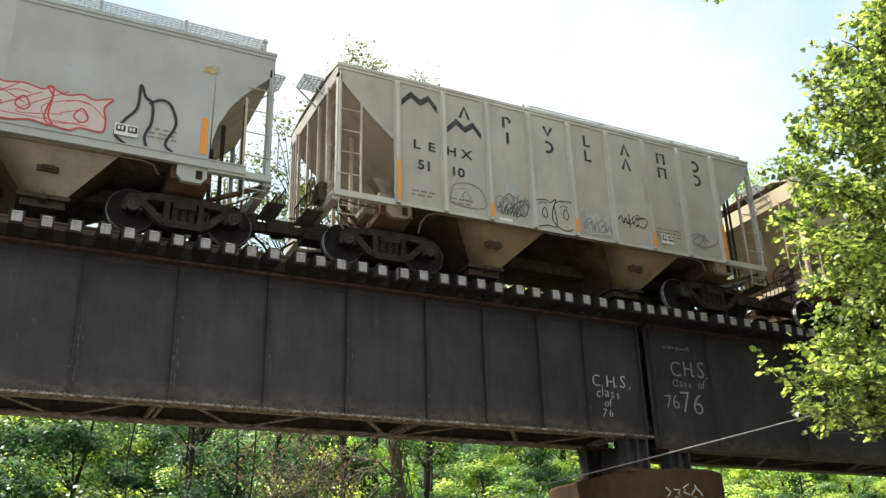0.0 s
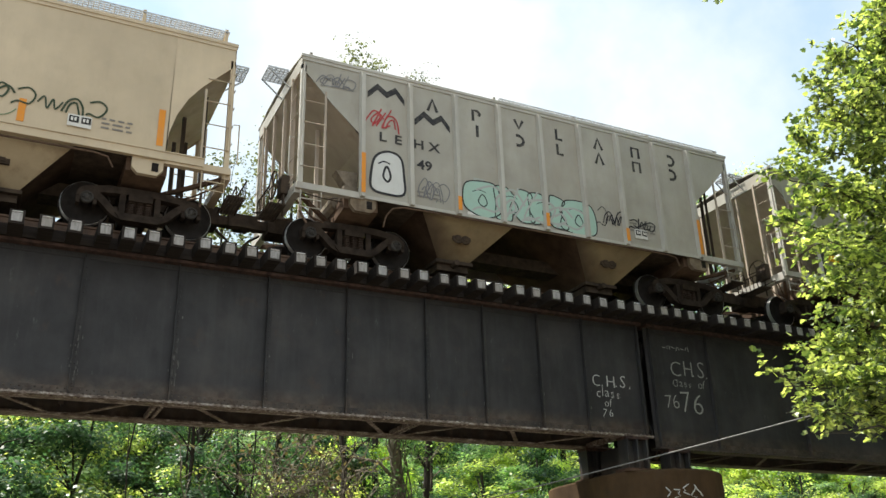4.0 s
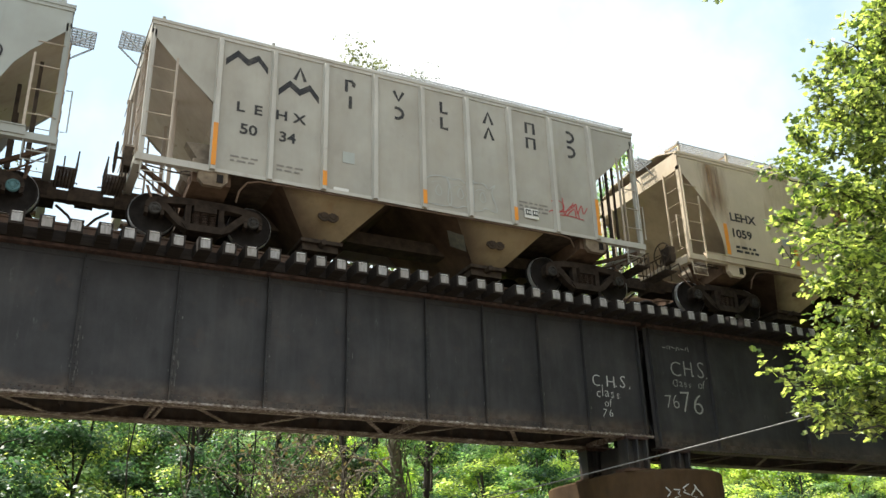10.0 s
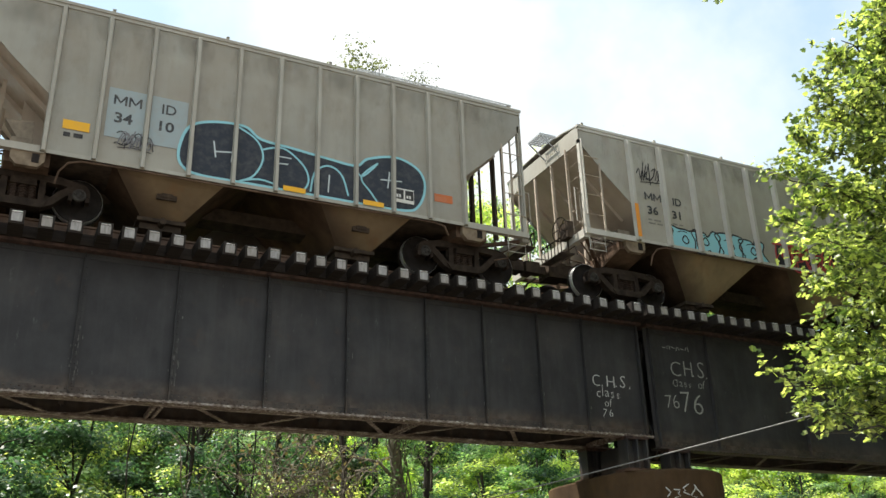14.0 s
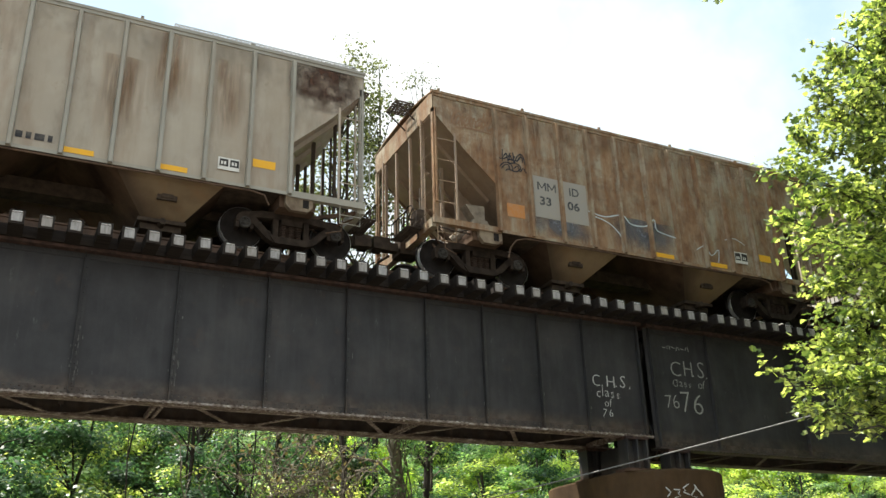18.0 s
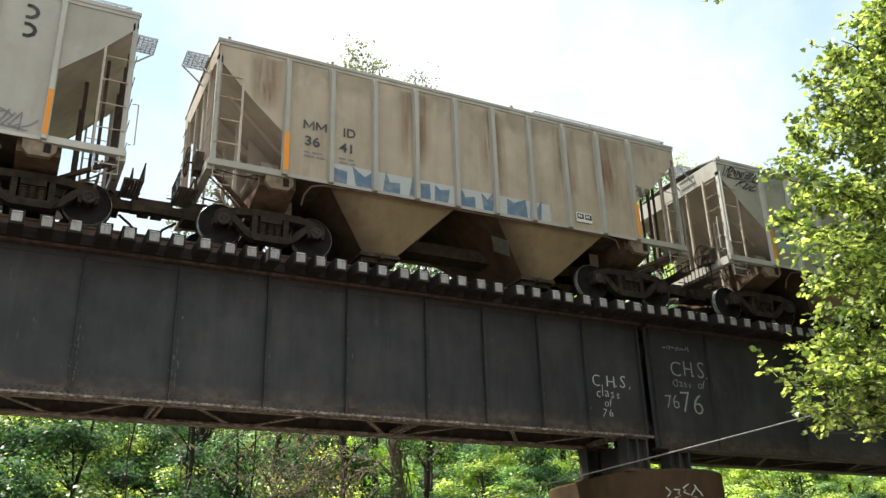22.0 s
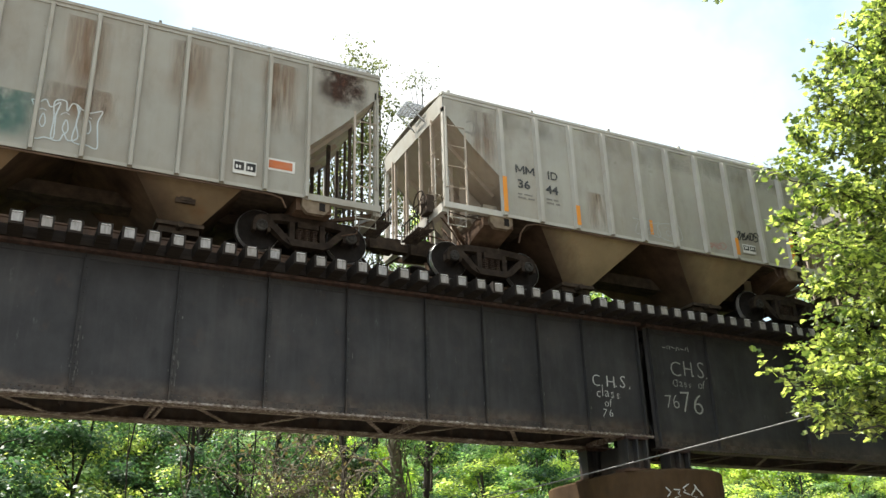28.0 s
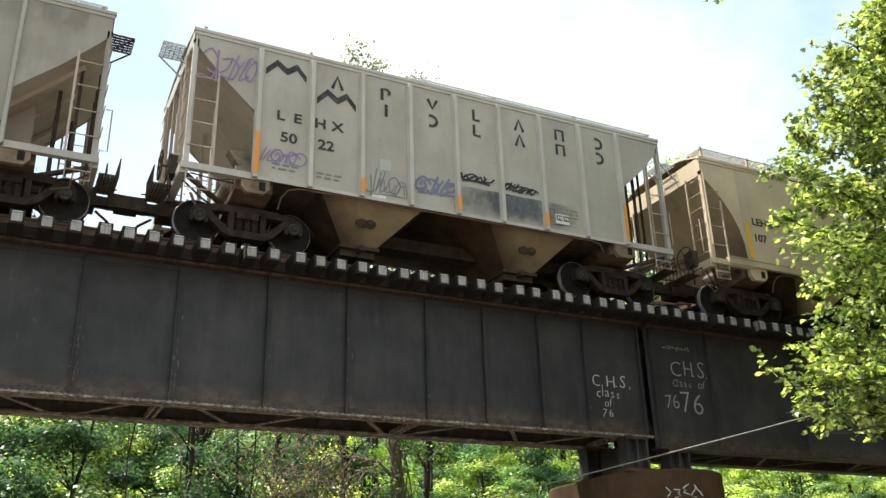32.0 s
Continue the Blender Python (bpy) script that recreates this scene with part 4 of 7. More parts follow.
        if k["ribs"]:
            s = Shape().box(-rib - 0.05, rib + 0.05, min(ya, y * (W + 0.02)), max(ya, y * (W + 0.02)), z0 - 0.03, z0 + 0.035)
            put("side_sill", s, GREY_CAR, "rib")
        else:
            s = Shape().box(-h + 0.45, h - 0.45, min(y * (W - 0.04), y * (W + 0.05)), max(y * (W - 0.04), y * (W + 0.05)), z0 + 0.0, z0 + 0.16)
            s.box(-h + 0.45, h - 0.45, min(y * (W - 0.06), y * (W + 0.07)), max(y * (W - 0.06), y * (W + 0.07)), z0 + 0.145, z0 + 0.165)
            put("side_sill", s, GREY_CAR, "rib")
    # upright end plates, roof
    for sg in (-1, 1):
        a, b = sorted((sg * (h - 0.02), sg * h))
        put("end_plate", Shape().box(a, b, -W, W, zt, t + 0.02), GREY_CAR, "end")
    s = Shape()
    rise = 0.16 if kind != "smooth" else 0.30
    ys = [(-W - 0.03, 0), (-W * 0.6, rise * 0.75), (0, rise), (W * 0.6, rise * 0.75), (W + 0.03, 0)]
    n = len(s.v)
    for x in (-h - 0.01, h + 0.01):
        s.v += [(x, y, t + 0.03 + z) for y, z in ys] + [(x, y, t + 0.0 + z) for y, z in reversed(ys)]
    m = 10
    s.f += [tuple(range(m)), tuple(range(2 * m - 1, m - 1, -1))] + [(i, i + m, (i + 1) % m + m, (i + 1) % m) for i in range(m)]
    put("roof", s, GREY_CAR, "body")
    # running boards on the roof, with their brackets
    zr = t + (0.36 if kind == "smooth" else 0.20)
    yr = 1.24
    for y in (-1, 1):
        x0 = -h + 0.15 if kind == "smooth" else -0.9 if kind == "ribbed" else 1.6
        s = Shape()
        grating(s, x0, h - 0.15, y * yr - 0.24, y * yr + 0.24, zr, int((h - x0) * 11), 7, 0.012, 0.03)
        put("running_board", s, PLATE, "", label="light steel roof running board of open grating")
    n = 8 if kind == "smooth" else 6
    dz = zr - t
    s0 = Shape().box(-0.02, 0.02, -0.24, 0.24, -0.035, -0.015)
    for yy in (-0.24, 0.20):
        s0.box(-0.03, 0.03, yy, yy + 0.04, -dz + 0.02, 0.05 if kind == "smooth" else 0.0)
    s0 = s0.mesh("running_board_bracket", GREY_CAR)
    for i in range(n):
        for y in (-1, 1):
            put("running_board_bracket", s0, None, "rib", (-h + 0.2 + (2 * h - 0.4) * i / (n - 1), y * yr, zr - 0.01))
    for sg in (-1, 1):
        s = Shape()
        xa, xb = sorted((sg * (h + 0.02), sg * (h + 0.44)))
        zp = t + 0.20
        grating(s, xa, xb, -0.70, -0.18, zp, 5, 6, 0.014, 0.04)
        for yy in (-0.69, -0.19):
            put("platform_bracket", Shape().beam((sg * (h + 0.42), yy, zp - 0.04), (sg * (h + 0.0), yy, t - 0.2), 0.025), PLATE if kind != "short" else UNDER)
        put("end_platform", s, PLATE if kind != "short" else UNDER, "", label="small grated platform at the roof's end")
    # ends: corner posts, ladders, sills, steps
    for sg in (-1, 1):
        for y in (-1, 1):
            s = Shape().box(-0.045, 0.045, -0.045, 0.045, z0 - 0.02, zt + 0.1)
            s.box(-0.012, 0.012, -0.085, 0.045, z0 + 0.4, zt + 0.1)
            put("corner_post", s, GREY_CAR, "rib", (sg * (h - 0.045), y * (W - 0.045), 0))
            xi = sg * (h - 0.50)
            z_top = zt - 0.42 if kind != "smooth" else zt - 0.62
            put("ladder_stile", Shape().box(-0.02, 0.02, -0.016, 0.016, z0 - 0.02, z_top), GREY_CAR, "slope", (xi, y * (W - 0.005), 0))
            rung = Shape().tube([(sg * 0.02, 0, 0), (sg * 0.47, 0, 0)], 0.011, 6).mesh("rung", GREY_CAR)
            for i in range(4):
                z = z0 + 0.42 + i * 0.47
                put("rung", rung, None, "slope", (xi, y * (W + 0.012), z))
            # end ladder across the end, towards the same corner
            put("end_ladder_stile", Shape().box(-0.018, 0.018, -0.016, 0.016, z0, zt + 0.05), GREY_CAR, "slope", (sg * (h + 0.02), y * (W - 0.52), 0))
            rung = Shape().tube([(0, 0.02, 0), (0, 0.46, 0)], 0.009, 6).mesh("end_rung", GREY_CAR)
            for i in range(6):
                put("end_rung", rung, None, "slope", (sg * (h + 0.035), y * (W - 0.28) - 0.24, z0 + 0.25 + i * (zt - z0 - 0.35) / 5))
            # side sill extension, sill step
            a, b = sorted((sg * (rib - 0.02), sg * (h + 0.03)))
            put("sill_extension", Shape().box(a, b, min(y * (W - 0.10), y * (W + 0.02)), max(y * (W - 0.10), y * (W + 0.02)), z0 - 0.05, z0 + 0.075), GREY_CAR, "rib")
            s = Shape().tube([(-0.2, 0, 0.35), (-0.2, 0, 0.0), (0.2, 0, 0.0), (0.2, 0, 0.35)], 0.014, 6)
            s.tube([(-0.2, 0, 0.17), (0.2, 0, 0.17)], 0.012, 6)
            put("sill_step", s, GREY_CAR, "rib", (sg * (h - 0.26), y * (W - 0.02), z0 - 0.4))
            # jacking pad by the bolster
            pad = PLATE_PAD if kind != "smooth" else GREY_CAR
            s = Shape().prism([(-0.26, 0.14), (0.26, 0.14), (0.26, -0.06), (0.16, -0.17), (-0.16, -0.17), (-0.26, -0.06)], -0.05, 0.05)
            put("jacking_pad", s, pad, "rib" if kind == "smooth" else "", (sg * BOGIE_X, y * (W - 0.06), z0 - 0.13))
            s = Shape().prism([(-0.055, 0.06), (0.055, 0.06), (0.055, -0.10), (-0.055, -0.10)], -0.006, 0.006)
            put("pad_slot", s, WHEEL, "", (sg * BOGIE_X + 0.12, y * (W - 0.004), z0 - 0.13))
            # inner end posts under the slope sheet
            if sg > 0 or kind != "smooth":
                put("slope_post", Shape().box(-0.035, 0.035, -0.03, 0.03, 0.95, zt - 0.70), GREY_CAR, "slope" if sg < 0 else "dark", (sg * (h - 0.68), y * 0.52, 0))
            if sg > 0:
                put("slope_post", Shape().box(-0.03, 0.03, -0.025, 0.025, 0.95, zt - 0.42), UNDER, "dark", (sg * (h - 0.38), y * 0.95, 0))
        if sg > 0 and kind != "smooth":
            post = Shape().box(-0.022, 0.022, -0.022, 0.022, 0.95, zt - 0.05).mesh("end_post", UNDER)
            for y in (-0.75, -0.28, 0.28, 0.75):
                put("end_post", post, None, "dark", (h - 0.04, y, 0))
        if sg < 0 and kind != "smooth":
            post = Shape().box(-0.03, 0.03, -0.024, 0.024, z0 + 0.05, zt - 0.02).mesh("end_post", GREY_CAR)
            for y in (-0.98, -0.36, 0.36, 0.98):
                put("end_post", post, None, "slope", (-h + 0.035, y, 0))
        # rods, levers and a chain of the hand brake under the end
        s = Shape().tube([(sg * (h - 0.05), -1.2, z0 - 0.1), (sg * (h - 0.45), -0.95, z0 - 0.28), (sg * (h - 1.0), -0.5, 0.72)], 0.018, 6)
        s.tube([(sg * (h - 0.12), -0.35, z0 - 0.16), (sg * (h - 0.5), -0.7, z0 - 0.38), (sg * (h - 0.9), -0.9, 0.62)], 0.016, 6)
        s.tube([(sg * (h - 0.3), -1.3, z0 - 0.06), (sg * (h - 0.34), -1.28, z0 - 0.44), (sg * (h - 0.62), -1.2, z0 - 0.5)], 0.014, 6)
        s.beam((sg * (h - 0.36), -1.05, z0 - 0.52), (sg * (h - 0.30), -0.75, z0 - 0.12), 0.05, 0.02)
        put("brake_rigging", s, BOLSTER, label="brown brake rods and levers")
        a, b = sorted((sg * (h - 0.10), sg * (h + 0.05)))
        put("end_sill", Shape().box(a, b, -W + 0.05, W - 0.05, z0 - 0.12, z0 + 0.07), GREY_CAR, "rib")
        # bolster with tapered arms, diagonal braces
        s = Shape()
        c = sg * BOGIE_X
        for y in (-1, 1):
            n = len(s.v)
            s.v += [(c + dx, yy, zz) for dx in (-0.34, 0.34) for yy, zz in ((y * 0.2, 0.70), (y * 0.2, z0 + 0.02), (y * (W - 0.13), z0 + 0.02), (y * (W - 0.13), z0 - 0.22))]
            s.f += [(n, n + 1, n + 2, n + 3), (n + 7, n + 6, n + 5, n + 4)] + [(n + i, n + 4 + i, n + 4 + (i + 1) % 4, n + (i + 1) % 4) for i in range(4)]
            s.beam((sg * (h - 0.06), y * (W - 0.15), z0 - 0.08), (sg * (BOGIE_X + 0.25), y * 0.5, 0.86), 0.07)
        put("body_bolster", s, BOLSTER)
        # coupler, draft gear and uncoupling lever
        s = Shape().box(min(sg * (h - 0.3), sg * (h + 0.16)), max(sg * (h - 0.3), sg * (h + 0.16)), -0.22, 0.22, 0.66, 1.02)
        s.box(min(sg * (h + 0.16), sg * (h + 0.40)), max(sg * (h + 0.16), sg * (h + 0.40)), -0.085, 0.085, 0.74, 0.92)
        s.prism([(sg * (h + 0.36), 0.70), (sg * (h + 0.72), 0.72), (sg * (h + 0.72), 0.97), (sg * (h + 0.36), 0.98)], -0.17, 0.02)
        s.prism([(sg * (h + 0.50), 0.71), (sg * (h + 0.70), 0.71), (sg * (h + 0.70), 0.98), (sg * (h + 0.50), 0.98)], 0.02, 0.15)
        put("coupler", s, UNDER, "", label="dark cast knuckle coupler")
        s = Shape().tube([(sg * (h + 0.20), -1.35, 0.95), (sg * (h + 0.22), -0.55, 0.90), (sg * (h + 0.48), -0.22, 1.02)], 0.014, 6)
        s.tube([(sg * (h + 0.20), -1.35, 0.95), (sg * (h + 0.20), -1.4, 0.72)], 0.014, 6)
        put("uncoupling_lever", s, UNDER)
        s = Shape().tube([(sg * (h + 0.2), 0.3, 0.78), (sg * (h + 0.42), 0.32, 0.62), (sg * (h + 0.56), 0.28, 0.42), (sg * (h + 0.66), 0.16, 0.36)], 0.026, 7)
        put("air_hose", s, UNDER)
        # crossover step above the coupler
        s = Shape()
        grating(s, min(sg * (h + 0.10), sg * (h + 0.42)), max(sg * (h + 0.10), sg * (h + 0.42)), -1.15, -0.35, 0.86, 6, 12, 0.014)
        put("crossover_step", s, UNDER)
        upright = Shape().box(-0.008, 0.008, -0.008, 0.008, 0.86, 1.18).mesh("step_upright", UNDER)
        for i in range(7):
            put("step_upright", upright, None, "dark", (sg * (h + 0.42), -1.14 + i * 0.13, 0))
        put("step_rail", Shape().box(sg * (h + 0.42) - 0.012, sg * (h + 0.42) + 0.012, -1.16, -0.34, 1.17, 1.19), UNDER)
        s = Shape().tube([(sg * (h + 0.06), -W + 0.12, z0 + 0.25), (sg * (h + 0.16), -W + 0.1, z0 + 0.25), (sg * (h + 0.16), -W + 0.1, z0 + 1.05), (sg * (h + 0.06), -W + 0.12, z0 + 1.05)], 0.012, 6)
        put("grab_iron", s, GREY_CAR, "rib")
    # brake wheel with its housing, on the leading end
    s = Shape()
    q = Vector((-h - 0.30, -0.95, z0 + 0.22))
    for i in range(20):
        a0, a1 = 0.31416 * i, 0.31416 * (i + 1)
        s.tube([q + Vector((0, 0.27 * math.cos(a0), 0.27 * math.sin(a0))), q + Vector((0, 0.27 * math.cos(a1), 0.27 * math.sin(a1)))], 0.015, 5)
    for i in range(5):
        a = 1.2566 * i
        s.tube([q, q + Vector((0, 0.27 * math.cos(a), 0.27 * math.sin(a)))], 0.012, 5)
    s.tube([q, q + Vector((0.3, 0, 0))], 0.022, 6)
    put("brake_wheel", s, UNDER)
    s = Shape().box(-h - 0.18, -h - 0.02, -1.10, -0.80, z0 + 0.02, z0 + 0.40)
    s.tube([(-h - 0.1, -0.95, z0 + 0.05), (-h - 0.1, -0.95, 0.7)], 0.018, 6)
    put("brake_housing", s, UNDER)
    # brake gear: reservoir, cylinder, valve and pipes under the leading slope
    s = Shape().tube([(-h + 1.05, -0.95, z0 + 0.12), (-h + 1.05, -0.25, z0 + 0.12)], 0.20, 14)
    put("air_reservoir", s, PIPE_DUST, smooth=False)
    s = Shape().box(-h + 0.95, -h + 1.28, -1.38, -1.08, z0 + 0.05, z0 + 0.26)
    if kind in ("short", "ribbed"):
        s.prism([(-h + 0.82, z0 + 0.60), (-h + 1.26, z0 + 0.62), (-h + 1.26, z0 + 0.27), (-h + 1.05, z0 + 0.27)], -1.30, -1.05)
    put("brake_valve", s, PIPE_DUST)
    s = Shape().tube([(-h + 0.6, -1.28, z0 - 0.04), (-h + 1.1, -1.30, z0 - 0.06), (-h + 1.3, -1.28, z0 + 0.06), (-h + 1.36, -1.2, z0 + 0.2)], 0.016, 6)
    s.tube([(-h + 0.2, -1.1, z0 + 0.1), (-h + 0.7, -1.15, z0 + 0.02), (-h + 1.0, -1.2, z0 + 0.1)], 0.014, 6)
    put("brake_pipe", s, UNDER)
    s = Shape().tube([(-3.62, -W + 0.12, z0 - 0.50), (-3.58, -W + 0.08, z0 - 0.28), (-3.46, -W + 0.04, z0 - 0.12), (-3.25, -W + 0.02, z0 - 0.065), (-2.6, -W + 0.01, z0 - 0.06),
                      (3.2, -W + 0.01, z0 - 0.06), (3.42, -W + 0.02, z0 - 0.10), (3.52, -W + 0.06, z0 - 0.26)], 0.019, 7)
    put("train_line_pipe", s, BOLSTER)
    s = Shape().box(-h - 0.02, h + 0.02, -0.23, 0.23, 0.72, 0.98)
    put("centre_sill", s, UNDER)
    return out


PLATE = steel("galvanised_grating", (0.34, 0.35, 0.36), (0.52, 0.53, 0.54), 0.5, 0.3, 14)
CAR_MESHES = {kind: kind_meshes(kind) for kind in KINDS}
SHORT_RIB = {OLD_GREY: PALE_OLD, OLD_WORN: OLD_GREY}
TRAIN = []              # (car, its middle's place at the clip's start)


def build_car(kind, number, place, paint, label, ribs=None):
    slope = SLOPE_RUST if paint is OLD_RUST else SLOPE_CREAM if paint in (CREAM_CAR, STAINED_CREAM) else SLOPE_DUST
    # ribs default to a lighter paint than the panels, as if better lit
    ribs = ribs or {"ribbed": RIB_LIT, "short": SHORT_RIB.get(paint)}.get(kind)
    car = thing("hopper_car", label, "freight car", (place, TRACK_Y, RAIL_Z), "hopper cars of the train")
    for name, me, at, role, lab in CAR_MESHES[kind]:
        ob = part(name, me, None, car, lab, at=at)
        if role in ("body", "end"):
            repaint(ob, paint)
        elif role == "rib":
            repaint(ob, ribs or paint)
        elif role == "slope":
            repaint(ob, slope)
        elif role == "dark":
            repaint(ob, UNDER)
        elif role == "hopper" and kind == "smooth":
            repaint(ob, HOPPER_PALE if paint is SILVER_CAR else HOPPER_CREAM)
    for x in (-BOGIE_X, BOGIE_X):
        add_bogie(car, x, number, BEARING_BLUE if label.startswith("silver") else None)
    TRAIN.append((car, place))
    return car


# ---- the train, car by car, and what is painted on it ----
def rolled(t):
    """Metres that the train has rolled since the clip's start."""
    u = t / 32.0
    return 197.3575 * u + 24.98652 * u ** 2 + 8.7892 * u ** 3 - 10.05551 * u ** 4


FACE = -HALF_W - 0.006


def slab(car, name, x0, x1, z0, z1, mat, y=FACE, label="", thick=0.004):
    return part(name, Shape().box(x0, x1, y - thick, y, z0, z1), mat, car, label)


def smooth_path(pts, n=5):
    out = []
    for i in range(len(pts) - 1):
        p0, p1, p2, p3 = pts[max(i - 1, 0)], pts[i], pts[i + 1], pts[min(i + 2, len(pts) - 1)]
        for j in range(n):
            u = j / n
            out.append(tuple(0.5 * (2 * b + (c - a) * u + (2 * a - 5 * b + 4 * c - d) * u * u + (3 * b - a - 3 * c + d) * u ** 3) for a, b, c, d in zip(p0, p1, p2, p3)))
    return out + [pts[-1]]


COATS = {}


def coat(car):
    """The depth of the next coat of spray paint on a car: each lies a little over the last."""
    k = COATS[car.name] = COATS.get(car.name, 0) + 1
    return FACE - 0.004 - 0.0005 * k


# swoops, loops and slashes of a spray can in a unit square
FLICKS = [
    [[(-0.1, 0.15), (0.35, 0.95), (0.85, 0.75), (0.6, 0.2), (0.25, 0.45), (0.7, 0.9), (1.2, 0.55)]],
    [[(-0.1, 0.0), (0.22, 1.15)], [(0.12, 0.05), (0.6, 0.95)], [(0.95, 1.1), (0.5, 0.1), (1.1, 0.3)]],
    [[(-0.15, 0.45), (0.12, 0.85), (0.35, 0.2), (0.6, 0.8), (0.85, 0.25), (1.15, 0.7)]],
    [[(-0.05, 0.85), (0.5, 1.05), (1.0, 0.68), (0.72, 0.12), (0.1, 0.2), (-0.15, 0.05)]],
    [[(-0.1, 0.1), (0.15, 0.78), (0.6, 0.92), (0.95, 0.5), (1.1, 0.0)], [(0.12, 0.1), (0.35, 0.55), (0.62, 0.66), (0.85, 0.1)]],
    [[(1.1, 0.55), (0.6, 1.0), (0.1, 0.62), (0.35, 0.12), (0.82, 0.3), (0.62, 0.64), (0.4, 0.46)]],
    [[(-0.2, 0.3), (0.3, 0.18), (0.9, 0.42), (1.2, 0.95)], [(0.3, 1.1), (0.45, -0.1)]],
]


def scrawl(car, x0, x1, z0, z1, mat, seed, marks=5, w=0.025, label="spray-painted scrawl", wide=1.6):
    """A quick spray-can tag: slanted strokes that run into one another, side by side."""
    rng = random.Random(seed)
    s = Shape()
    y = coat(car)
    cell, tall = (x1 - x0) / marks, z1 - z0
    last = -1
    for i in range(marks):
        k = rng.choice([q for q in range(len(FLICKS)) if q != last])
        last = k
        up, grow = rng.uniform(-0.08, 0.08), rng.uniform(0.75, 1.05)
        lean = rng.uniform(0.05, 0.28)
        for n, stroke in enumerate(FLICKS[k]):
            pts = [(x0 + cell * (i + 0.5 - wide / 2 + wide * (a + lean * (b - 0.5))) + rng.gauss(0, 0.03) * cell, z0 + tall * (up + b * grow) + rng.gauss(0, 0.03) * tall) for a, b in stroke]
            s.ribbon(smooth_path(pts, 6) if len(pts) > 2 else pts, w * rng.uniform(0.8, 1.15), y - 0.00008 * n - 0.00016 * (i % 3))
    if rng.random() < 0.5 and marks > 3:
        zz = z0 - 0.06 * tall
        s.ribbon(smooth_path([(x0 + 0.1 * cell, zz), ((x0 + x1) / 2, zz + 0.1 * tall), (x1, zz + rng.uniform(-0.05, 0.2) * tall)], 6), w * 0.8, y - 0.0006)
    return part("scrawl", s, mat, car, label)


def closed(pts, n=6):
    """A smooth closed outline through a few corners."""
    k = len(pts)
    out = []
    for i in range(k):
        p0, p1, p2, p3 = pts[i - 1], pts[i], pts[(i + 1) % k], pts[(i + 2) % k]
        for j in range(n):
            u = j / n
            out.append(tuple(0.5 * (2 * b + (c - a) * u + (2 * a - 5 * b + 4 * c - d) * u * u + (3 * b - a - 3 * c + d) * u ** 3) for a, b, c, d in zip(p0, p1, p2, p3)))
    return out


ROUND = [(0.0, 0.1), (-0.04, 0.55), (0.1, 0.95), (0.5, 1.05), (0.9, 0.95), (1.04, 0.55), (1.0, 0.1), (0.5, -0.05)]
NOTCHED = [(0.0, 0.0), (0.02, 0.5), (-0.05, 0.95), (0.35, 1.02), (0.52, 0.8), (0.7, 1.04), (1.02, 0.92), (0.92, 0.5), (1.06, 0.08), (0.7, -0.03), (0.5, 0.14), (0.3, -0.04)]
HORNED = [(0.02, 0.02), (0.0, 0.5), (0.06, 0.8), (-0.06, 1.02), (0.24, 0.93), (0.5, 1.0), (0.76, 0.9), (1.05, 1.03), (0.95, 0.72), (1.0, 0.3), (0.98, 0.0), (0.6, 0.04), (0.36, -0.03)]


def bubbles(car, x0, x1, z0, z1, n, fill, line, seed, w=0.03, inner=True, label="spray-painted bubble shapes", form=None):
    """A row of swollen, horned shapes with outlines and drop-shaped holes, sprayed on the side."""
    rng = random.Random(seed)
    step, tall = (x1 - x0) / n, z1 - z0
    for i in range(n):
        up = rng.uniform(-0.06, 0.06)
        shape = [(x0 + step * (i - 0.04 + 1.08 * a + rng.gauss(0, 0.035)), z0 + tall * (up + b + rng.gauss(0, 0.035))) for a, b in form or (ROUND if n == 1 else rng.choice((ROUND, NOTCHED, HORNED)))]
        pts = closed(shape)
        y = coat(car)
        if fill:
            f = Shape()
            f.face(*[(a, y, b) for a, b in pts])
            part("sprayed_shape", f, fill, car, label)
        o = Shape()
        o.ribbon(pts + pts[:1], w, y - 0.0004)
        if inner:
            cx, cz = x0 + step * (i + rng.uniform(0.4, 0.6)), z0 + tall * rng.uniform(0.38, 0.5)
            c = closed([(cx, cz + 0.22 * tall), (cx + 0.13 * step, cz - 0.02 * tall), (cx + 0.02 * step, cz - 0.17 * tall), (cx - 0.13 * step, cz - 0.03 * tall)], 5)
            o.ribbon(c + c[:1], w * 0.9, y - 0.0004)
            o.ribbon(smooth_path([(cx - 0.3 * step, z0 + 0.72 * tall), (cx - 0.1 * step, z0 + 0.8 * tall), (cx + 0.12 * step, z0 + 0.76 * tall)], 5), w * 0.6, y - 0.0005)
        part("sprayed_outline", o, line, car)


def stroke(car, pts, w, mat, name="sprayed_stroke", label=""):
    """One smooth sprayed line."""
    return part(name, Shape().ribbon(smooth_path(pts, 7), w, coat(car)), mat, car, label)


def zigzag(car, x, z, w=0.80, h=0.24, th=0.15):
    """A dark mountain-like zigzag band."""
    top = [(0, 0.02), (0.27, 1.0), (0.52, 0.38), (0.76, 0.98), (1.0, 0.0)]
    up = [(x + a * w, z + b * h) for a, b in top]
    dn = [(a, b - th) for a, b in up]
    s = Shape()
    for i in range(4):
        s.face((up[i][0], FACE, up[i][1]), (up[i + 1][0], FACE, up[i + 1][1]), (dn[i + 1][0], FACE, dn[i + 1][1]), (dn[i][0], FACE, dn[i][1]))
    part("zigzag_emblem", s, LETTER, car, "dark grey zigzag emblem")


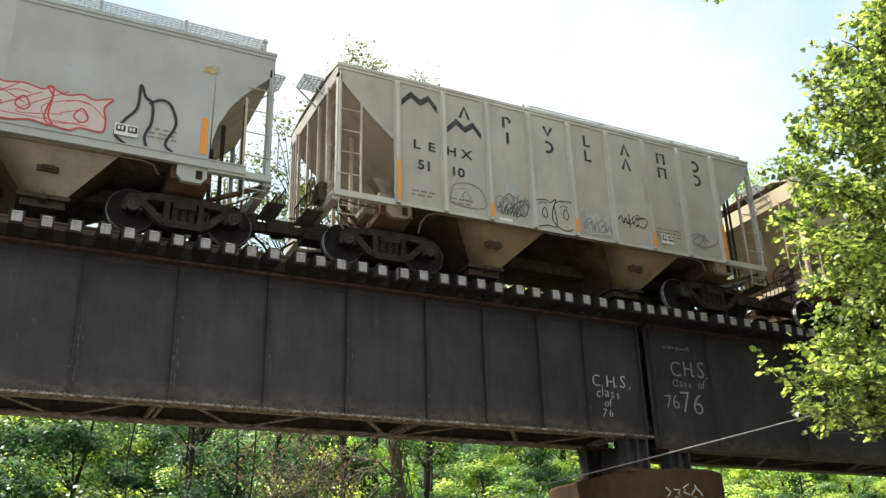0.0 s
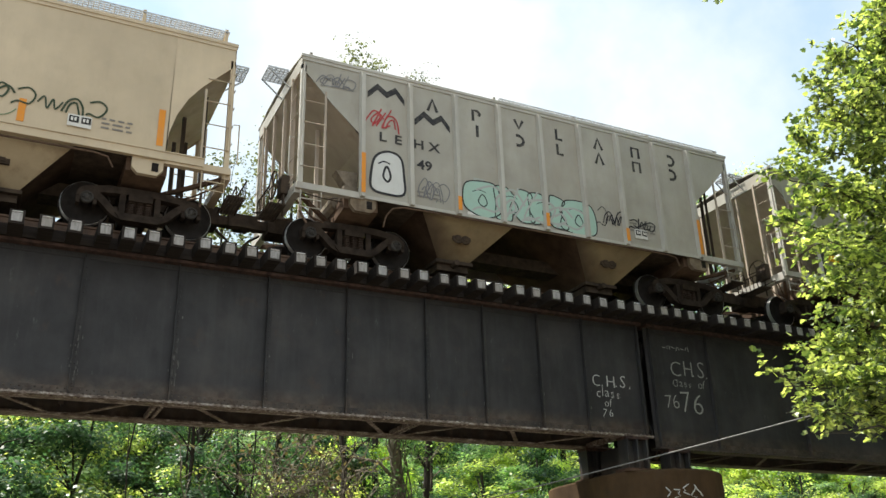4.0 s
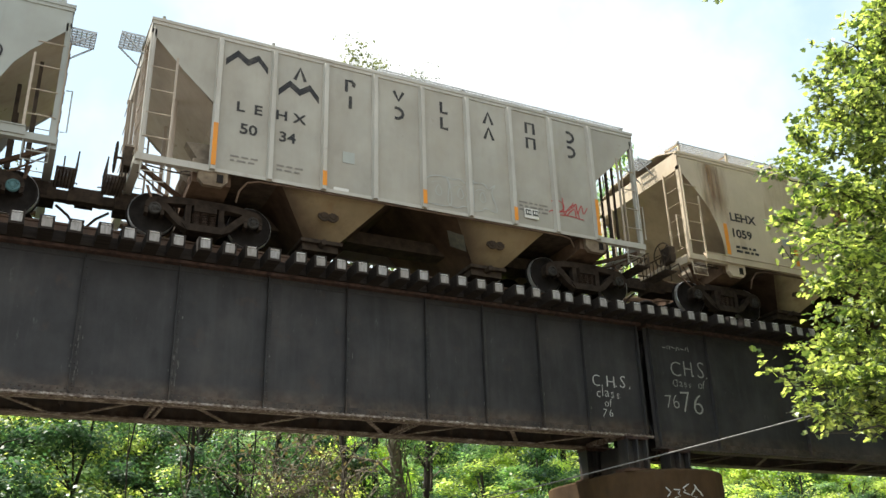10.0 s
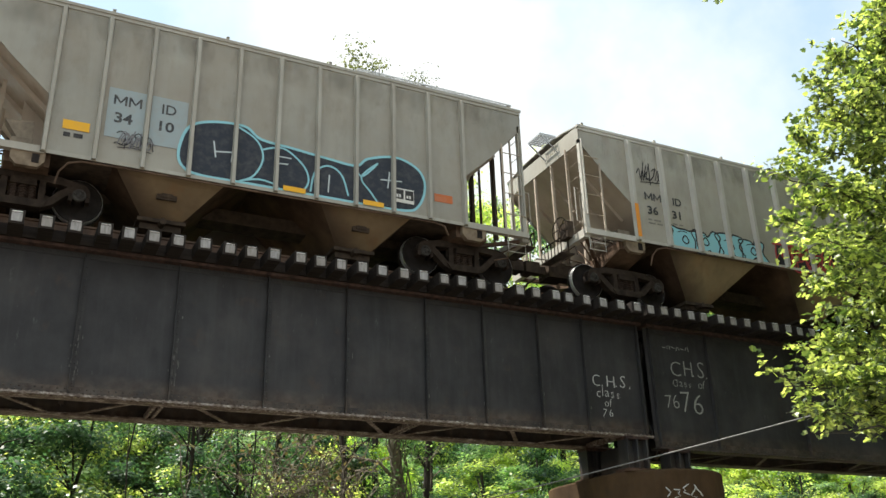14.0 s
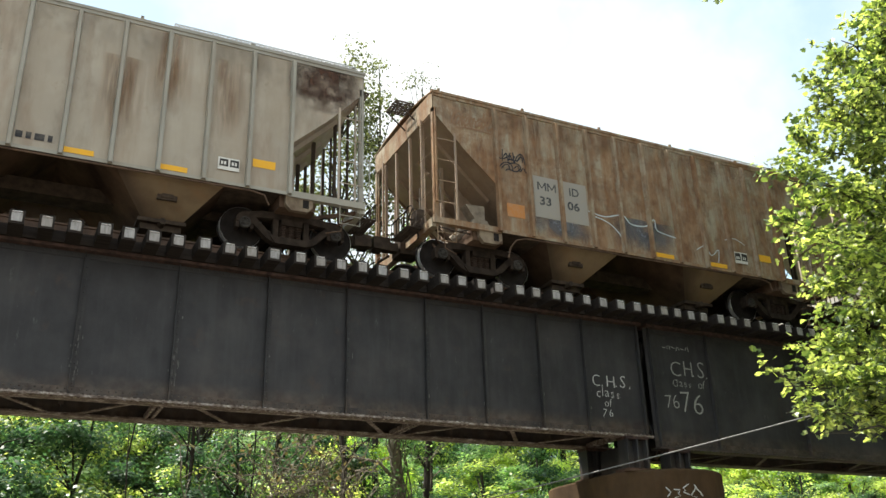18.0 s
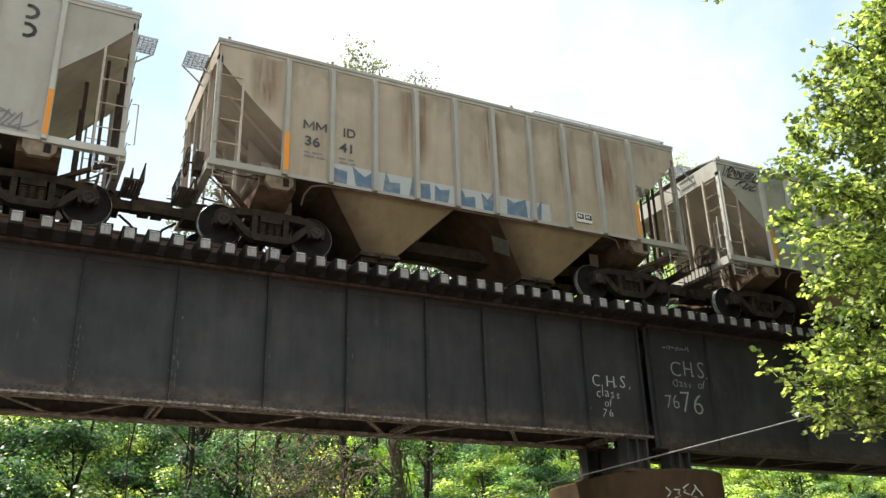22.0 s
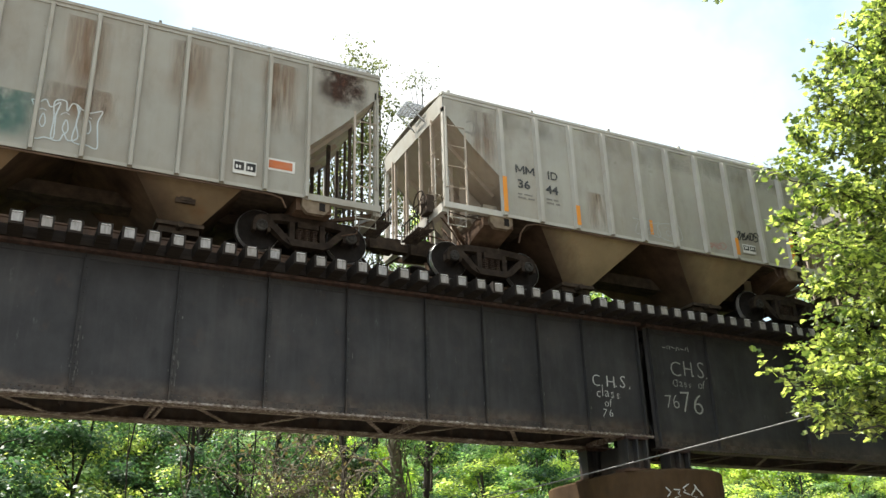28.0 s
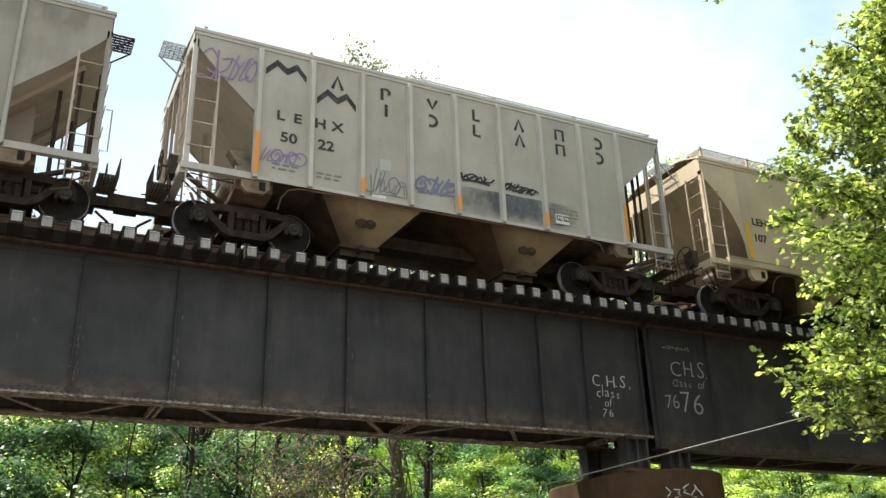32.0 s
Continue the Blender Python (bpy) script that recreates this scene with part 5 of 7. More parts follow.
# plain strokes that stand for the painted name, in a unit square
MARKS = {
    "peak": [(0.08, 0.0), (0.5, 1.0), (0.92, 0.0)],
    "bar": [(0.5, 0.0), (0.5, 1.0)],
    "elbow": [(0.2, 1.0), (0.2, 0.1), (0.8, 0.1)],
    "fork": [(0.08, 1.0), (0.5, 0.25), (0.92, 1.0)],
    "arch": [(0.12, 0.0), (0.12, 0.9), (0.88, 0.9), (0.88, 0.0)],
    "bow": [(0.15, 0.92), (0.5, 0.92), (0.78, 0.75), (0.88, 0.5), (0.78, 0.25), (0.5, 0.08), (0.15, 0.08)],
    "hook": [(0.15, 0.0), (0.15, 0.92), (0.6, 0.92), (0.82, 0.72), (0.7, 0.5)],
}
MARK_MESH = {}


def mark(car, kind, x, z, w, h):
    if kind not in MARK_MESH:
        s = Shape()
        pts = [((a - 0.5) * w, b * h) for a, b in MARKS[kind]]
        s.ribbon(pts, 0.068, 0)
        MARK_MESH[kind] = s.mesh("painted_mark", LETTER)
    ob = new("painted_mark", MARK_MESH[kind])
    ob.parent = car
    ob.location = (x, FACE - 0.002, z)


def grey_name(car, top):
    """The owner's name on the ribbed cars: an emblem and two rows of plain dark strokes, one to a panel."""
    zigzag(car, -4.0, top - 0.46)
    zigzag(car, -2.98, top - 0.86)
    rows = (("peak", None), ("hook", "bar"), ("fork", "bow"), ("elbow", "elbow"), ("peak", "peak"), ("arch", "arch"), ("bow", "bow"))
    for i, (a, b) in enumerate(rows):
        x = -2.57 + i * 1.032
        mark(car, a, x, top - 0.58, 0.25, 0.28)
        if b:
            mark(car, b, x, top - 0.95, 0.25, 0.28)


def small_print(car, x0, x1, z, n=3, mat=None, h=0.035, step=0.085, seed=0):
    """Lines of small stencilled data too small to read: plain bars."""
    rng = random.Random(seed + int(x0 * 10))
    s = Shape()
    for i in range(n):
        x = x0
        while x < x1 - 0.06:
            w = min(rng.uniform(0.06, 0.2), x1 - x)
            s.box(x, x + w, FACE - 0.003, FACE, z - i * step, z - i * step + h)
            x += w + 0.05
    tagged(part("stencilled_data", s, mat or FAINT, car), kind="stuff")


def data_plate(car, x, z, w=0.34, h=0.22, off=0.02):
    slab(car, "data_plate", x, x + w, z, z + h, PLATE_WHITE, FACE - off, label="black and white stencilled test plate")
    for i in range(2):
        slab(car, "plate_field", x + 0.025 + i * w / 2, x + w / 2 - 0.012 + i * w / 2, z + 0.07, z + h - 0.03, PLATE_BLACK, FACE - off - 0.006)
        for j in range(2):
            slab(car, "plate_mark", x + 0.05 + i * w / 2 + j * 0.055, x + 0.085 + i * w / 2 + j * 0.055, z + 0.1, z + 0.165, PLATE_WHITE, FACE - off - 0.011)


def stripe(car, x, z, w, h, mat=None, off=0.0):
    slab(car, "reflective_stripe", x - w / 2, x + w / 2, z, z + h, mat or ORANGE, FACE - off, "orange reflective stripe" if mat is not YELLOW else "yellow reflective stripe")


WORN_LETTER = flat_paint("worn_lettering_paint", (0.040, 0.044, 0.050), 0.35)
PLACARD = flat_paint("faded_placard_paint", (0.13, 0.135, 0.12), 0.5)
FAINT = flat_paint("faint_stencil_paint", (0.20, 0.185, 0.165), 0.3)
SPRAY_BLACK = flat_paint("black_spray_paint", (0.018, 0.018, 0.022), 0.1)
SPRAY_GREY = flat_paint("grey_spray_paint", (0.17, 0.17, 0.18), 0.2)
SPRAY_WHITE = flat_paint("white_spray_paint", (0.62, 0.62, 0.60), 0.15)
SPRAY_SILVER = flat_paint("silver_spray_paint", (0.40, 0.41, 0.39), 0.25)
SPRAY_NAVY = flat_paint("navy_spray_paint", (0.022, 0.028, 0.04), 0.12)
SPRAY_PALE = flat_paint("pale_line_spray_paint", (0.50, 0.56, 0.57), 0.2)
SPRAY_SKY = flat_paint("light_blue_spray_paint", (0.26, 0.55, 0.62), 0.1)
SPRAY_RED = flat_paint("red_spray_paint", (0.42, 0.045, 0.05), 0.15)
SPRAY_MINT = flat_paint("mint_spray_paint", (0.36, 0.53, 0.45), 0.15)
SPRAY_BLUSH = flat_paint("pale_pink_spray_paint", (0.52, 0.44, 0.42), 0.3)
SPRAY_OCHRE = flat_paint("faded_ochre_spray_paint", (0.48, 0.34, 0.16), 0.4)
SPRAY_RUST = flat_paint("brown_spray_paint", (0.22, 0.12, 0.06), 0.3)
SPRAY_GREEN = flat_paint("green_spray_paint", (0.04, 0.16, 0.07), 0.15)
SPRAY_DARK = flat_paint("dark_green_spray_paint", (0.035, 0.055, 0.028), 0.15)
SPRAY_PURPLE = flat_paint("purple_spray_paint", (0.22, 0.17, 0.30), 0.15)
SPRAY_PINK = flat_paint("faded_pink_spray_paint", (0.40, 0.22, 0.20), 0.3)
SPRAY_SLATE = flat_paint("faded_slate_spray_paint", (0.15, 0.16, 0.24), 0.45)
SPRAY_BLUE = flat_paint("faded_blue_spray_paint", (0.09, 0.15, 0.22), 0.55)
SPRAY_TEAL = flat_paint("teal_spray_paint", (0.07, 0.33, 0.28), 0.3)


def ribbed_marks(car, left, right, orange=True, plate=True):
    """Marks of the grey ribbed cars: name, number, stripes on the ribs, data."""
    grey_name(car, 3.90)
    for ch, x in zip("LEHX", (-3.76, -3.43, -3.02, -2.67)):
        letters(ch, 0.28, LETTER, car, x, FACE - 0.002, 2.38, stretch=1.2)
    if left:
        letters(left, 0.29, LETTER, car, -3.67, FACE - 0.002, 1.93, stretch=1.15)
    letters(right, 0.29, LETTER, car, -2.94, FACE - 0.002, 1.93, stretch=1.15)
    small_print(car, -3.8, -3.3, 1.42, 2)
    small_print(car, -2.95, -2.45, 1.40, 2)
    small_print(car, 2.2, 2.9, 1.62, 3)
    if plate:
        data_plate(car, 2.30, 1.28)
    slab(car, "notice_square", -1.68, -1.44, 1.74, 1.98, SILVER_CAR, label="small square notice")
    small_print(car, -1.64, -1.48, 1.88, 2, step=0.09)
    slab(car, "sill_plate", -1.85, -1.55, 1.12, 1.19, PLATE_WHITE)
    if orange:
        for x, h in ((-4.11, 0.85), (-2.055, 0.30), (0.0, 0.30), (2.055, 0.30), (4.11, 0.85)):
            stripe(car, x, 1.14, 0.085, h, ORANGE, 0.095)


def smooth_marks(car, number, orange=True):
    letters("LEHX", 0.30, LETTER, car, -4.06, FACE - 0.002, 2.22, stretch=1.12)
    if number:
        letters(number, 0.30, LETTER, car, -4.09, FACE - 0.002, 1.80, stretch=1.10)
    small_print(car, -4.0, -3.3, 1.52, 2, LETTER, 0.06, 0.11)
    slab(car, "notice_square", -2.45, -2.22, 1.83, 2.05, SILVER_CAR, label="small square notice")
    small_print(car, -2.42, -2.26, 1.95, 2, step=0.08)
    data_plate(car, 2.72, 1.42, 0.38, 0.22)
    small_print(car, 3.25, 3.75, 1.66, 3)
    for x, z, h in ((-4.24, 1.32, 0.78), (-2.05, 1.34, 0.42), (-0.02, 1.34, 0.42), (2.02, 1.34, 0.42), (4.22, 1.36, 0.72)):
        stripe(car, x, z, 0.11, h)


def stain(car, x0, x1, z0, z1, mat, label="rust stain down the side"):
    part("stain", Shape().box(x0, x1, FACE + 0.002, FACE + 0.003, z0, z1), mat, car, label)


def placard(car, kind):
    """A faded square placard, point up, on the slope sheet between the hoppers."""
    k = KINDS[kind]
    z0, zg, g0 = k["sill"], k["foot"], 1.45
    x_i = g0 - (z0 - zg) * 1.05
    top, low = Vector((x_i, -0.95, z0)), Vector((g0, -0.95, zg))
    mid, along, out = top.lerp(low, 0.42), (low - top).normalized(), Vector((-(z0 - zg), 0, -(g0 - x_i))).normalized()
    mid = mid + out * 0.012
    s = Shape()
    s.face(mid - along * 0.3, mid + Vector((0, 0.3, 0)), mid + along * 0.3, mid - Vector((0, 0.3, 0)))
    part("placard", s, PLACARD, car, "faded square placard on the slope sheet")


def old_marks(car, a, b, x=-3.0, z=2.05, patch=None, size=0.27, gap=0.70, ink=None):
    if patch:
        for dx in (-0.12, gap - 0.10):
            if patch is PLATE_WHITE:
                for za, zb in ((-0.04, 0.26), (-0.36, -0.07), (-0.62, -0.42)):
                    slab(car, "paint_patch", x + dx, x + dx + 0.60, z + za, z + zb, patch, label="white paint patch under the number")
            else:
                slab(car, "paint_patch", x + dx, x + dx + 0.62, z - 0.62, z + 0.34, patch, label="paler paint patch under the number")
    ink = ink or WORN_LETTER
    for k in range(2):
        s = Shape()
        m, w, up = x - 0.01 + k * 0.245, 0.185, z + 0.02 + size * 0.70
        s.ribbon([(m, z + 0.02), (m, up)], 0.035, FACE - 0.007)
        s.ribbon([(m + w, z + 0.02), (m + w, up)], 0.035, FACE - 0.007)
        s.ribbon([(m, up - 0.01), (m + w / 2, z + 0.07), (m + w, up - 0.01)], 0.04, FACE - 0.0075)
        part("lettering", s, ink, car)
    letters("ID", size, ink, car, x + gap + 0.06, FACE - 0.007, z + 0.02, bold=0.01)
    letters(a, size, ink, car, x, FACE - 0.007, z - 0.32, stretch=1.15)
    letters(b, size, ink, car, x + gap, FACE - 0.007, z - 0.32, stretch=1.15)
    small_print(car, x, x + 0.4, z - 0.48, 2)
    stain(car, -4.9, 4.9, 3.15, 3.70, GRIME_RUN, "dark grime under the eave")
    small_print(car, x + gap, x + gap + 0.4, z - 0.48, 2)


def build_train():
    c = build_car("smooth", 0, -1.69, SILVER_CAR, "pale grey smooth-sided covered hopper car with spray paint")
    smooth_marks(c, "")
    bubbles(c, -2.6, 2.55, 1.38, 2.05, 6, SPRAY_BLUSH, SPRAY_RED, 31, 0.03)
    scrawl(c, -2.4, 2.3, 1.42, 1.95, SPRAY_RED, 33, 7, 0.018)
    stroke(c, [(3.02, 1.22), (2.74, 1.42), (2.86, 1.72), (3.05, 2.02), (3.07, 2.48), (3.17, 2.26), (3.29, 2.16), (3.31, 1.8), (3.22, 1.5), (3.26, 1.3)], 0.05, SPRAY_BLACK)
    stroke(c, [(3.24, 2.14), (3.42, 2.26), (3.60, 2.20), (3.72, 1.84), (3.57, 1.42), (3.70, 1.26), (3.45, 1.2)], 0.05, SPRAY_BLACK)
    scrawl(c, 4.16, 4.34, 3.02, 3.24, SPRAY_OCHRE, 34, 2, 0.03)

    c = build_car("ribbed", 1, 10.37, GREY_CAR, "grey ribbed covered hopper car with black lettering")
    ribbed_marks(c, "51", "10")
    bubbles(c, -2.9, -2.2, 1.28, 1.78, 1, None, SPRAY_GREY, 41, 0.02)
    scrawl(c, -1.9, -1.15, 1.3, 1.75, SPRAY_GREY, 42, 6, 0.022)
    scrawl(c, -1.8, -1.2, 1.25, 1.6, SPRAY_BLACK, 47, 4, 0.016)
    bubbles(c, -1.0, 0.0, 1.22, 1.85, 2, None, SPRAY_BLACK, 43, 0.022)
    scrawl(c, 0.2, 1.0, 1.2, 1.75, SPRAY_SILVER, 44, 6, 0.035)
    scrawl(c, 0.3, 0.95, 1.25, 1.6, SPRAY_GREY, 48, 4, 0.018)
    scrawl(c, 1.25, 1.9, 1.55, 1.85, SPRAY_BLACK, 45, 4, 0.02)
    scrawl(c, 3.2, 3.8, 1.3, 1.75, SPRAY_PURPLE, 46, 2, 0.03)

    c = build_car("smooth", 2, 22.64, CREAM_CAR, "cream smooth-sided covered hopper car with green scrawls")
    smooth_marks(c, "1042")
    scrawl(c, -4.0, -2.9, 1.32, 1.75, SPRAY_RED, 51, 6, 0.028)
    for k, (x0, x1, z1, m) in enumerate(((-3.9, -1.6, 1.75, SPRAY_RED), (-3.3, -0.6, 1.95, SPRAY_SILVER), (-3.0, 1.2, 1.9, SPRAY_WHITE), (-2.4, -0.2, 1.85, SPRAY_TEAL), (-0.8, 1.8, 1.6, SPRAY_GREEN))):
        scrawl(c, x0, x1, 1.34, z1, m, 150 + k, 12, 0.016)
    scrawl(c, -1.7, -0.77, 1.42, 1.96, SPRAY_BLACK, 53, 5, 0.028)
    scrawl(c, -0.35, 3.35, 1.62, 1.98, SPRAY_DARK, 54, 10, 0.034, wide=0.75)
    scrawl(c, 0.0, 1.4, 1.35, 1.65, SPRAY_TEAL, 55, 5, 0.018)
    scrawl(c, -5.15, -4.45, 3.0, 3.4, SPRAY_BLACK, 56, 4, 0.03)

    c = build_car("ribbed", 3, 34.71, GREY_CAR, "grey ribbed covered hopper car with mint green spray paint")
    ribbed_marks(c, "", "49")
    bubbles(c, -3.85, -3.25, 1.25, 2.1, 1, SPRAY_WHITE, SPRAY_BLACK, 61, 0.05)
    bubbles(c, -1.9, 1.2, 1.15, 1.85, 4, SPRAY_MINT, SPRAY_BLACK, 62, 0.028)
    scrawl(c, -1.5, 0.9, 1.2, 1.8, SPRAY_SILVER, 63, 6, 0.05)
    scrawl(c, 1.4, 2.05, 1.45, 1.9, SPRAY_BLACK, 64, 4, 0.025)
    scrawl(c, 2.25, 2.85, 1.5, 1.75, SPRAY_BLACK, 65, 4, 0.03)
    scrawl(c, -3.95, -3.4, 2.65, 3.05, SPRAY_RED, 66, 3, 0.03)
    scrawl(c, -5.0, -4.3, 3.35, 3.62, SPRAY_GREY, 67, 5, 0.02)
    scrawl(c, -2.9, -2.3, 1.25, 1.75, SPRAY_GREY, 68, 4, 0.02)

    c = build_car("ribbed", 4, 46.83, GREY_CAR, "grey ribbed covered hopper car with a white cartoon-like blob")
    ribbed_marks(c, "50", "29", False)
    placard(c, "ribbed")
    for x in (-4.11, -2.055, 0.0, 2.055, 4.11):
        slab(c, "dark_rib_tip", x - 0.05, x + 0.05, 1.10, 1.10 + (0.85 if abs(x) > 4 else 0.48), WORN_LETTER, FACE - 0.095)
    for x, z, w in ((-3.84, 1.62, 0.46), (-0.78, 1.36, 0.40), (1.28, 1.40, 0.42), (3.34, 1.34, 0.44)):
        slab(c, "reflective_stripe", x, x + w, z, z + 0.17, YELLOW, FACE - 0.03, "yellow reflective stripe")
    for pts in (((-2.49, 2.08), (-2.3, 2.16), (-2.02, 2.1), (-1.9, 1.92), (-2.0, 1.78), (-2.25, 1.84)), ((-2.05, 1.6), (-1.85, 2.0), (-1.5, 2.16), (-1.12, 2.0), (-1.0, 1.6), (-1.15, 1.2), (-1.6, 1.1), (-2.1, 1.14), (-2.14, 1.3)),
                ((-1.04, 1.95), (-0.75, 2.12), (-0.42, 1.98), (-0.22, 1.72), (-0.24, 1.36), (-0.5, 1.2), (-0.9, 1.2), (-1.12, 1.4))):
        out = closed(list(pts))
        y = coat(c)
        f = Shape()
        f.face(*[(a, y, b) for a, b in out])
        part("sprayed_shape", f, SPRAY_SILVER, c, "white sprayed rounded shape")
        part("sprayed_outline", Shape().ribbon(out + out[:1], 0.036, y - 0.0004), SPRAY_BLACK, c)
    stroke(c, [(-1.75, 1.9), (-1.55, 1.62), (-1.68, 1.4), (-1.5, 1.25), (-1.4, 1.42)], 0.03, SPRAY_BLACK)
    stroke(c, [(-1.2, 1.62), (-1.3, 1.4), (-1.16, 1.3), (-1.24, 1.16)], 0.03, SPRAY_BLACK)
    stroke(c, [(-0.85, 1.5), (-0.66, 1.58), (-0.5, 1.42), (-0.36, 1.5)], 0.026, SPRAY_BLACK)
    scrawl(c, 0.15, 0.85, 1.5, 1.95, SPRAY_BLACK, 73, 5, 0.03)
    scrawl(c, -3.7, -3.15, 1.22, 1.5, SPRAY_BLACK, 74, 5, 0.025)
    bubbles(c, 1.3, 1.95, 1.45, 1.85, 1, None, SPRAY_GREY, 75, 0.025)
    bubbles(c, 3.3, 3.85, 1.15, 1.85, 1, SPRAY_WHITE, SPRAY_BLACK, 76, 0.035)
    scrawl(c, -5.0, -4.4, 3.1, 3.6, SPRAY_SILVER, 77, 4, 0.02)

    c = build_car("smooth", 5, 58.99, SILVER_CAR, "silver grey smooth-sided covered hopper car with white drip shapes")
    smooth_marks(c, "1207")
    stroke(c, [(-2.4, 1.72), (-2.62, 1.9), (-2.9, 1.92), (-3.06, 1.8), (-2.8, 1.74), (-2.62, 1.62), (-2.84, 1.52)], 0.05, SPRAY_BLACK)
    slab(c, "sprayed_field", -2.7, 3.25, 1.27, 1.40, SPRAY_SILVER, FACE - 0.001, "pale sprayed band", 0.002)
    bubbles(c, -2.55, 3.0, 1.32, 2.02, 8, SPRAY_SILVER, SPRAY_BLACK, 81, 0.036, form=HORNED)
    for x in (-2.05, -0.02, 2.02):
        stripe(c, x, 1.34, 0.11, 0.42, ORANGE, 0.03)
    slab(c, "stencil_panel", -4.05, -2.95, 1.34, 1.62, PLATE_BLACK, FACE - 0.003)
    letters("LD LMT", 0.115, PLATE_WHITE, c, -3.99, FACE - 0.008, 1.50)
    letters("LT WT", 0.115, PLATE_WHITE, c, -3.99, FACE - 0.008, 1.38)
    small_print(c, -3.46, -3.05, 1.51, 2, PLATE_WHITE, 0.06, 0.11)
    scrawl(c, 3.2, 4.35, 2.2, 2.8, SPRAY_BLACK, 82, 4, 0.034)
    bubbles(c, 3.2, 4.1, 1.3, 1.8, 1, SPRAY_WHITE, SPRAY_GREEN, 83, 0.03)

    c = build_car("ribbed", 6, 71.10, GREY_CAR, "clean grey ribbed covered hopper car with black lettering")
    ribbed_marks(c, "50", "34")
    placard(c, "ribbed")
    bubbles(c, 0.05, 1.6, 1.25, 1.85, 3, None, SPRAY_SILVER, 91, 0.022)
    scrawl(c, 3.05, 3.8, 1.5, 1.85, SPRAY_RED, 92, 4, 0.024)

    c = build_car("smooth", 7, 83.19, STAINED_CREAM, "cream smooth-sided covered hopper car with a brown rust stain")
    smooth_marks(c, "1059")
    stain(c, -0.52, 0.46, 1.26, 3.66, RUST_BAND, "brown rust stain down the side")
    stain(c, -5.0, -3.95, 2.0, 3.62, RUST_RUN, "brown rust stain at the corner")
    hand_letters("YOURE", -1.55, 1.58, 0.50, c, FACE - 0.006, SPRAY_DARK, 0.48, 103)
    hand_letters("ALL", -0.24, 1.52, 0.48, c, FACE - 0.006, SPRAY_DARK, 0.46, 104)
    hand_letters("MAD", 0.56, 1.50, 0.48, c, FACE - 0.006, SPRAY_DARK, 0.52, 105)
    hand_letters("NK", -2.6, 1.5, 0.5, c, FACE - 0.006, SPRAY_DARK, 0.7, 101)
    hand_letters("DK", 1.88, 1.6, 0.4, c, FACE - 0.006, SPRAY_DARK, 0.6, 102)

    c = build_car("short", 8, 95.35, OLD_GREY, "old grey ribbed covered hopper car with dark blue spray paint")
    old_marks(c, "34", "10", -2.86, 1.98, PATCH_BLUE)
    stripe(c, -3.42, 1.36, 0.42, 0.17, YELLOW)
    small_print(c, -3.6, -3.3, 1.22, 1, LETTER, 0.08)
    edge = [(-1.74, 1.35), (-1.6, 1.84), (-1.2, 2.04), (-0.62, 2.08), (-0.3, 1.88), (0.3, 1.82), (1.0, 1.75), (1.55, 1.72), (1.8, 1.92), (2.38, 2.07), (2.85, 1.9), (3.0, 1.55), (2.85, 1.1),
            (2.5, 0.95), (1.2, 0.94), (-0.5, 0.94), (-1.35, 0.94), (-1.66, 1.06)]
    out = closed(edge)
    y = coat(c)
    f = Shape()
    f.face(*[(a, y, b) for a, b in out])
    part("sprayed_shape", f, SPRAY_NAVY, c, "dark blue sprayed ground")
    ring = out + out[:1]
    part("sprayed_outline", Shape().ribbon(ring[-42:-1] + ring[:54], 0.05, y - 0.0004), SPRAY_SKY, c, "light blue sprayed outline")
    part("sprayed_outline", Shape().ribbon(ring[46:82], 0.05, y - 0.0006), SPRAY_SKY, c, "light blue sprayed outline")
    for pts in ([(-0.72, 2.04), (-0.38, 1.84), (-0.25, 1.5), (-0.4, 1.12), (-0.66, 0.95)], [(-0.26, 1.68), (0.12, 1.78), (0.5, 1.52), (0.62, 1.22), (0.52, 0.97)], [(0.66, 1.0), (0.74, 1.42), (1.0, 1.6), (1.26, 1.46), (1.4, 1.05)],
                [(1.52, 1.7), (1.68, 1.52), (2.0, 1.86), (1.66, 1.5), (1.86, 1.2), (2.02, 0.98)], [(-0.62, 0.98), (-0.3, 1.06), (0.0, 1.02)]):
        stroke(c, pts, 0.036, SPRAY_SKY)
    for pts in ([(-1.15, 1.66), (-1.1, 1.34)], [(-0.78, 1.72), (-0.82, 1.3)], [(-1.13, 1.45), (-0.8, 1.5)], [(0.0, 1.62), (-0.02, 1.24)], [(0.0, 1.45), (0.22, 1.47)], [(0.02, 1.6), (0.28, 1.6)], [(1.02, 1.42), (1.0, 1.05)],
                [(2.24, 1.72), (2.2, 1.36)], [(2.05, 1.52), (2.5, 1.56)]):
        stroke(c, pts, 0.026, SPRAY_PALE)
    scrawl(c, -2.75, -2.2, 1.2, 1.5, SPRAY_BLACK, 112, 6, 0.018)
    data_plate(c, 2.32, 1.1, 0.42, 0.30, 0.03)
    for x in (0.35, 1.9):
        stripe(c, x, 0.92, 0.42, 0.1, YELLOW, 0.03)
    slab(c, "reflective_stripe", 3.2, 3.6, 1.28, 1.45, RED_LABEL, label="faded orange reflective label")
    scrawl(c, -2.7, -2.2, 1.2, 1.5, SPRAY_GREY, 113, 5, 0.02)

    c = build_car("tall", 9, 107.51, PALE_OLD, "worn grey ribbed covered hopper car with cyan and red spray paint", RIB_LIT)
    old_marks(c, "36", "31", -3.64, 2.28)
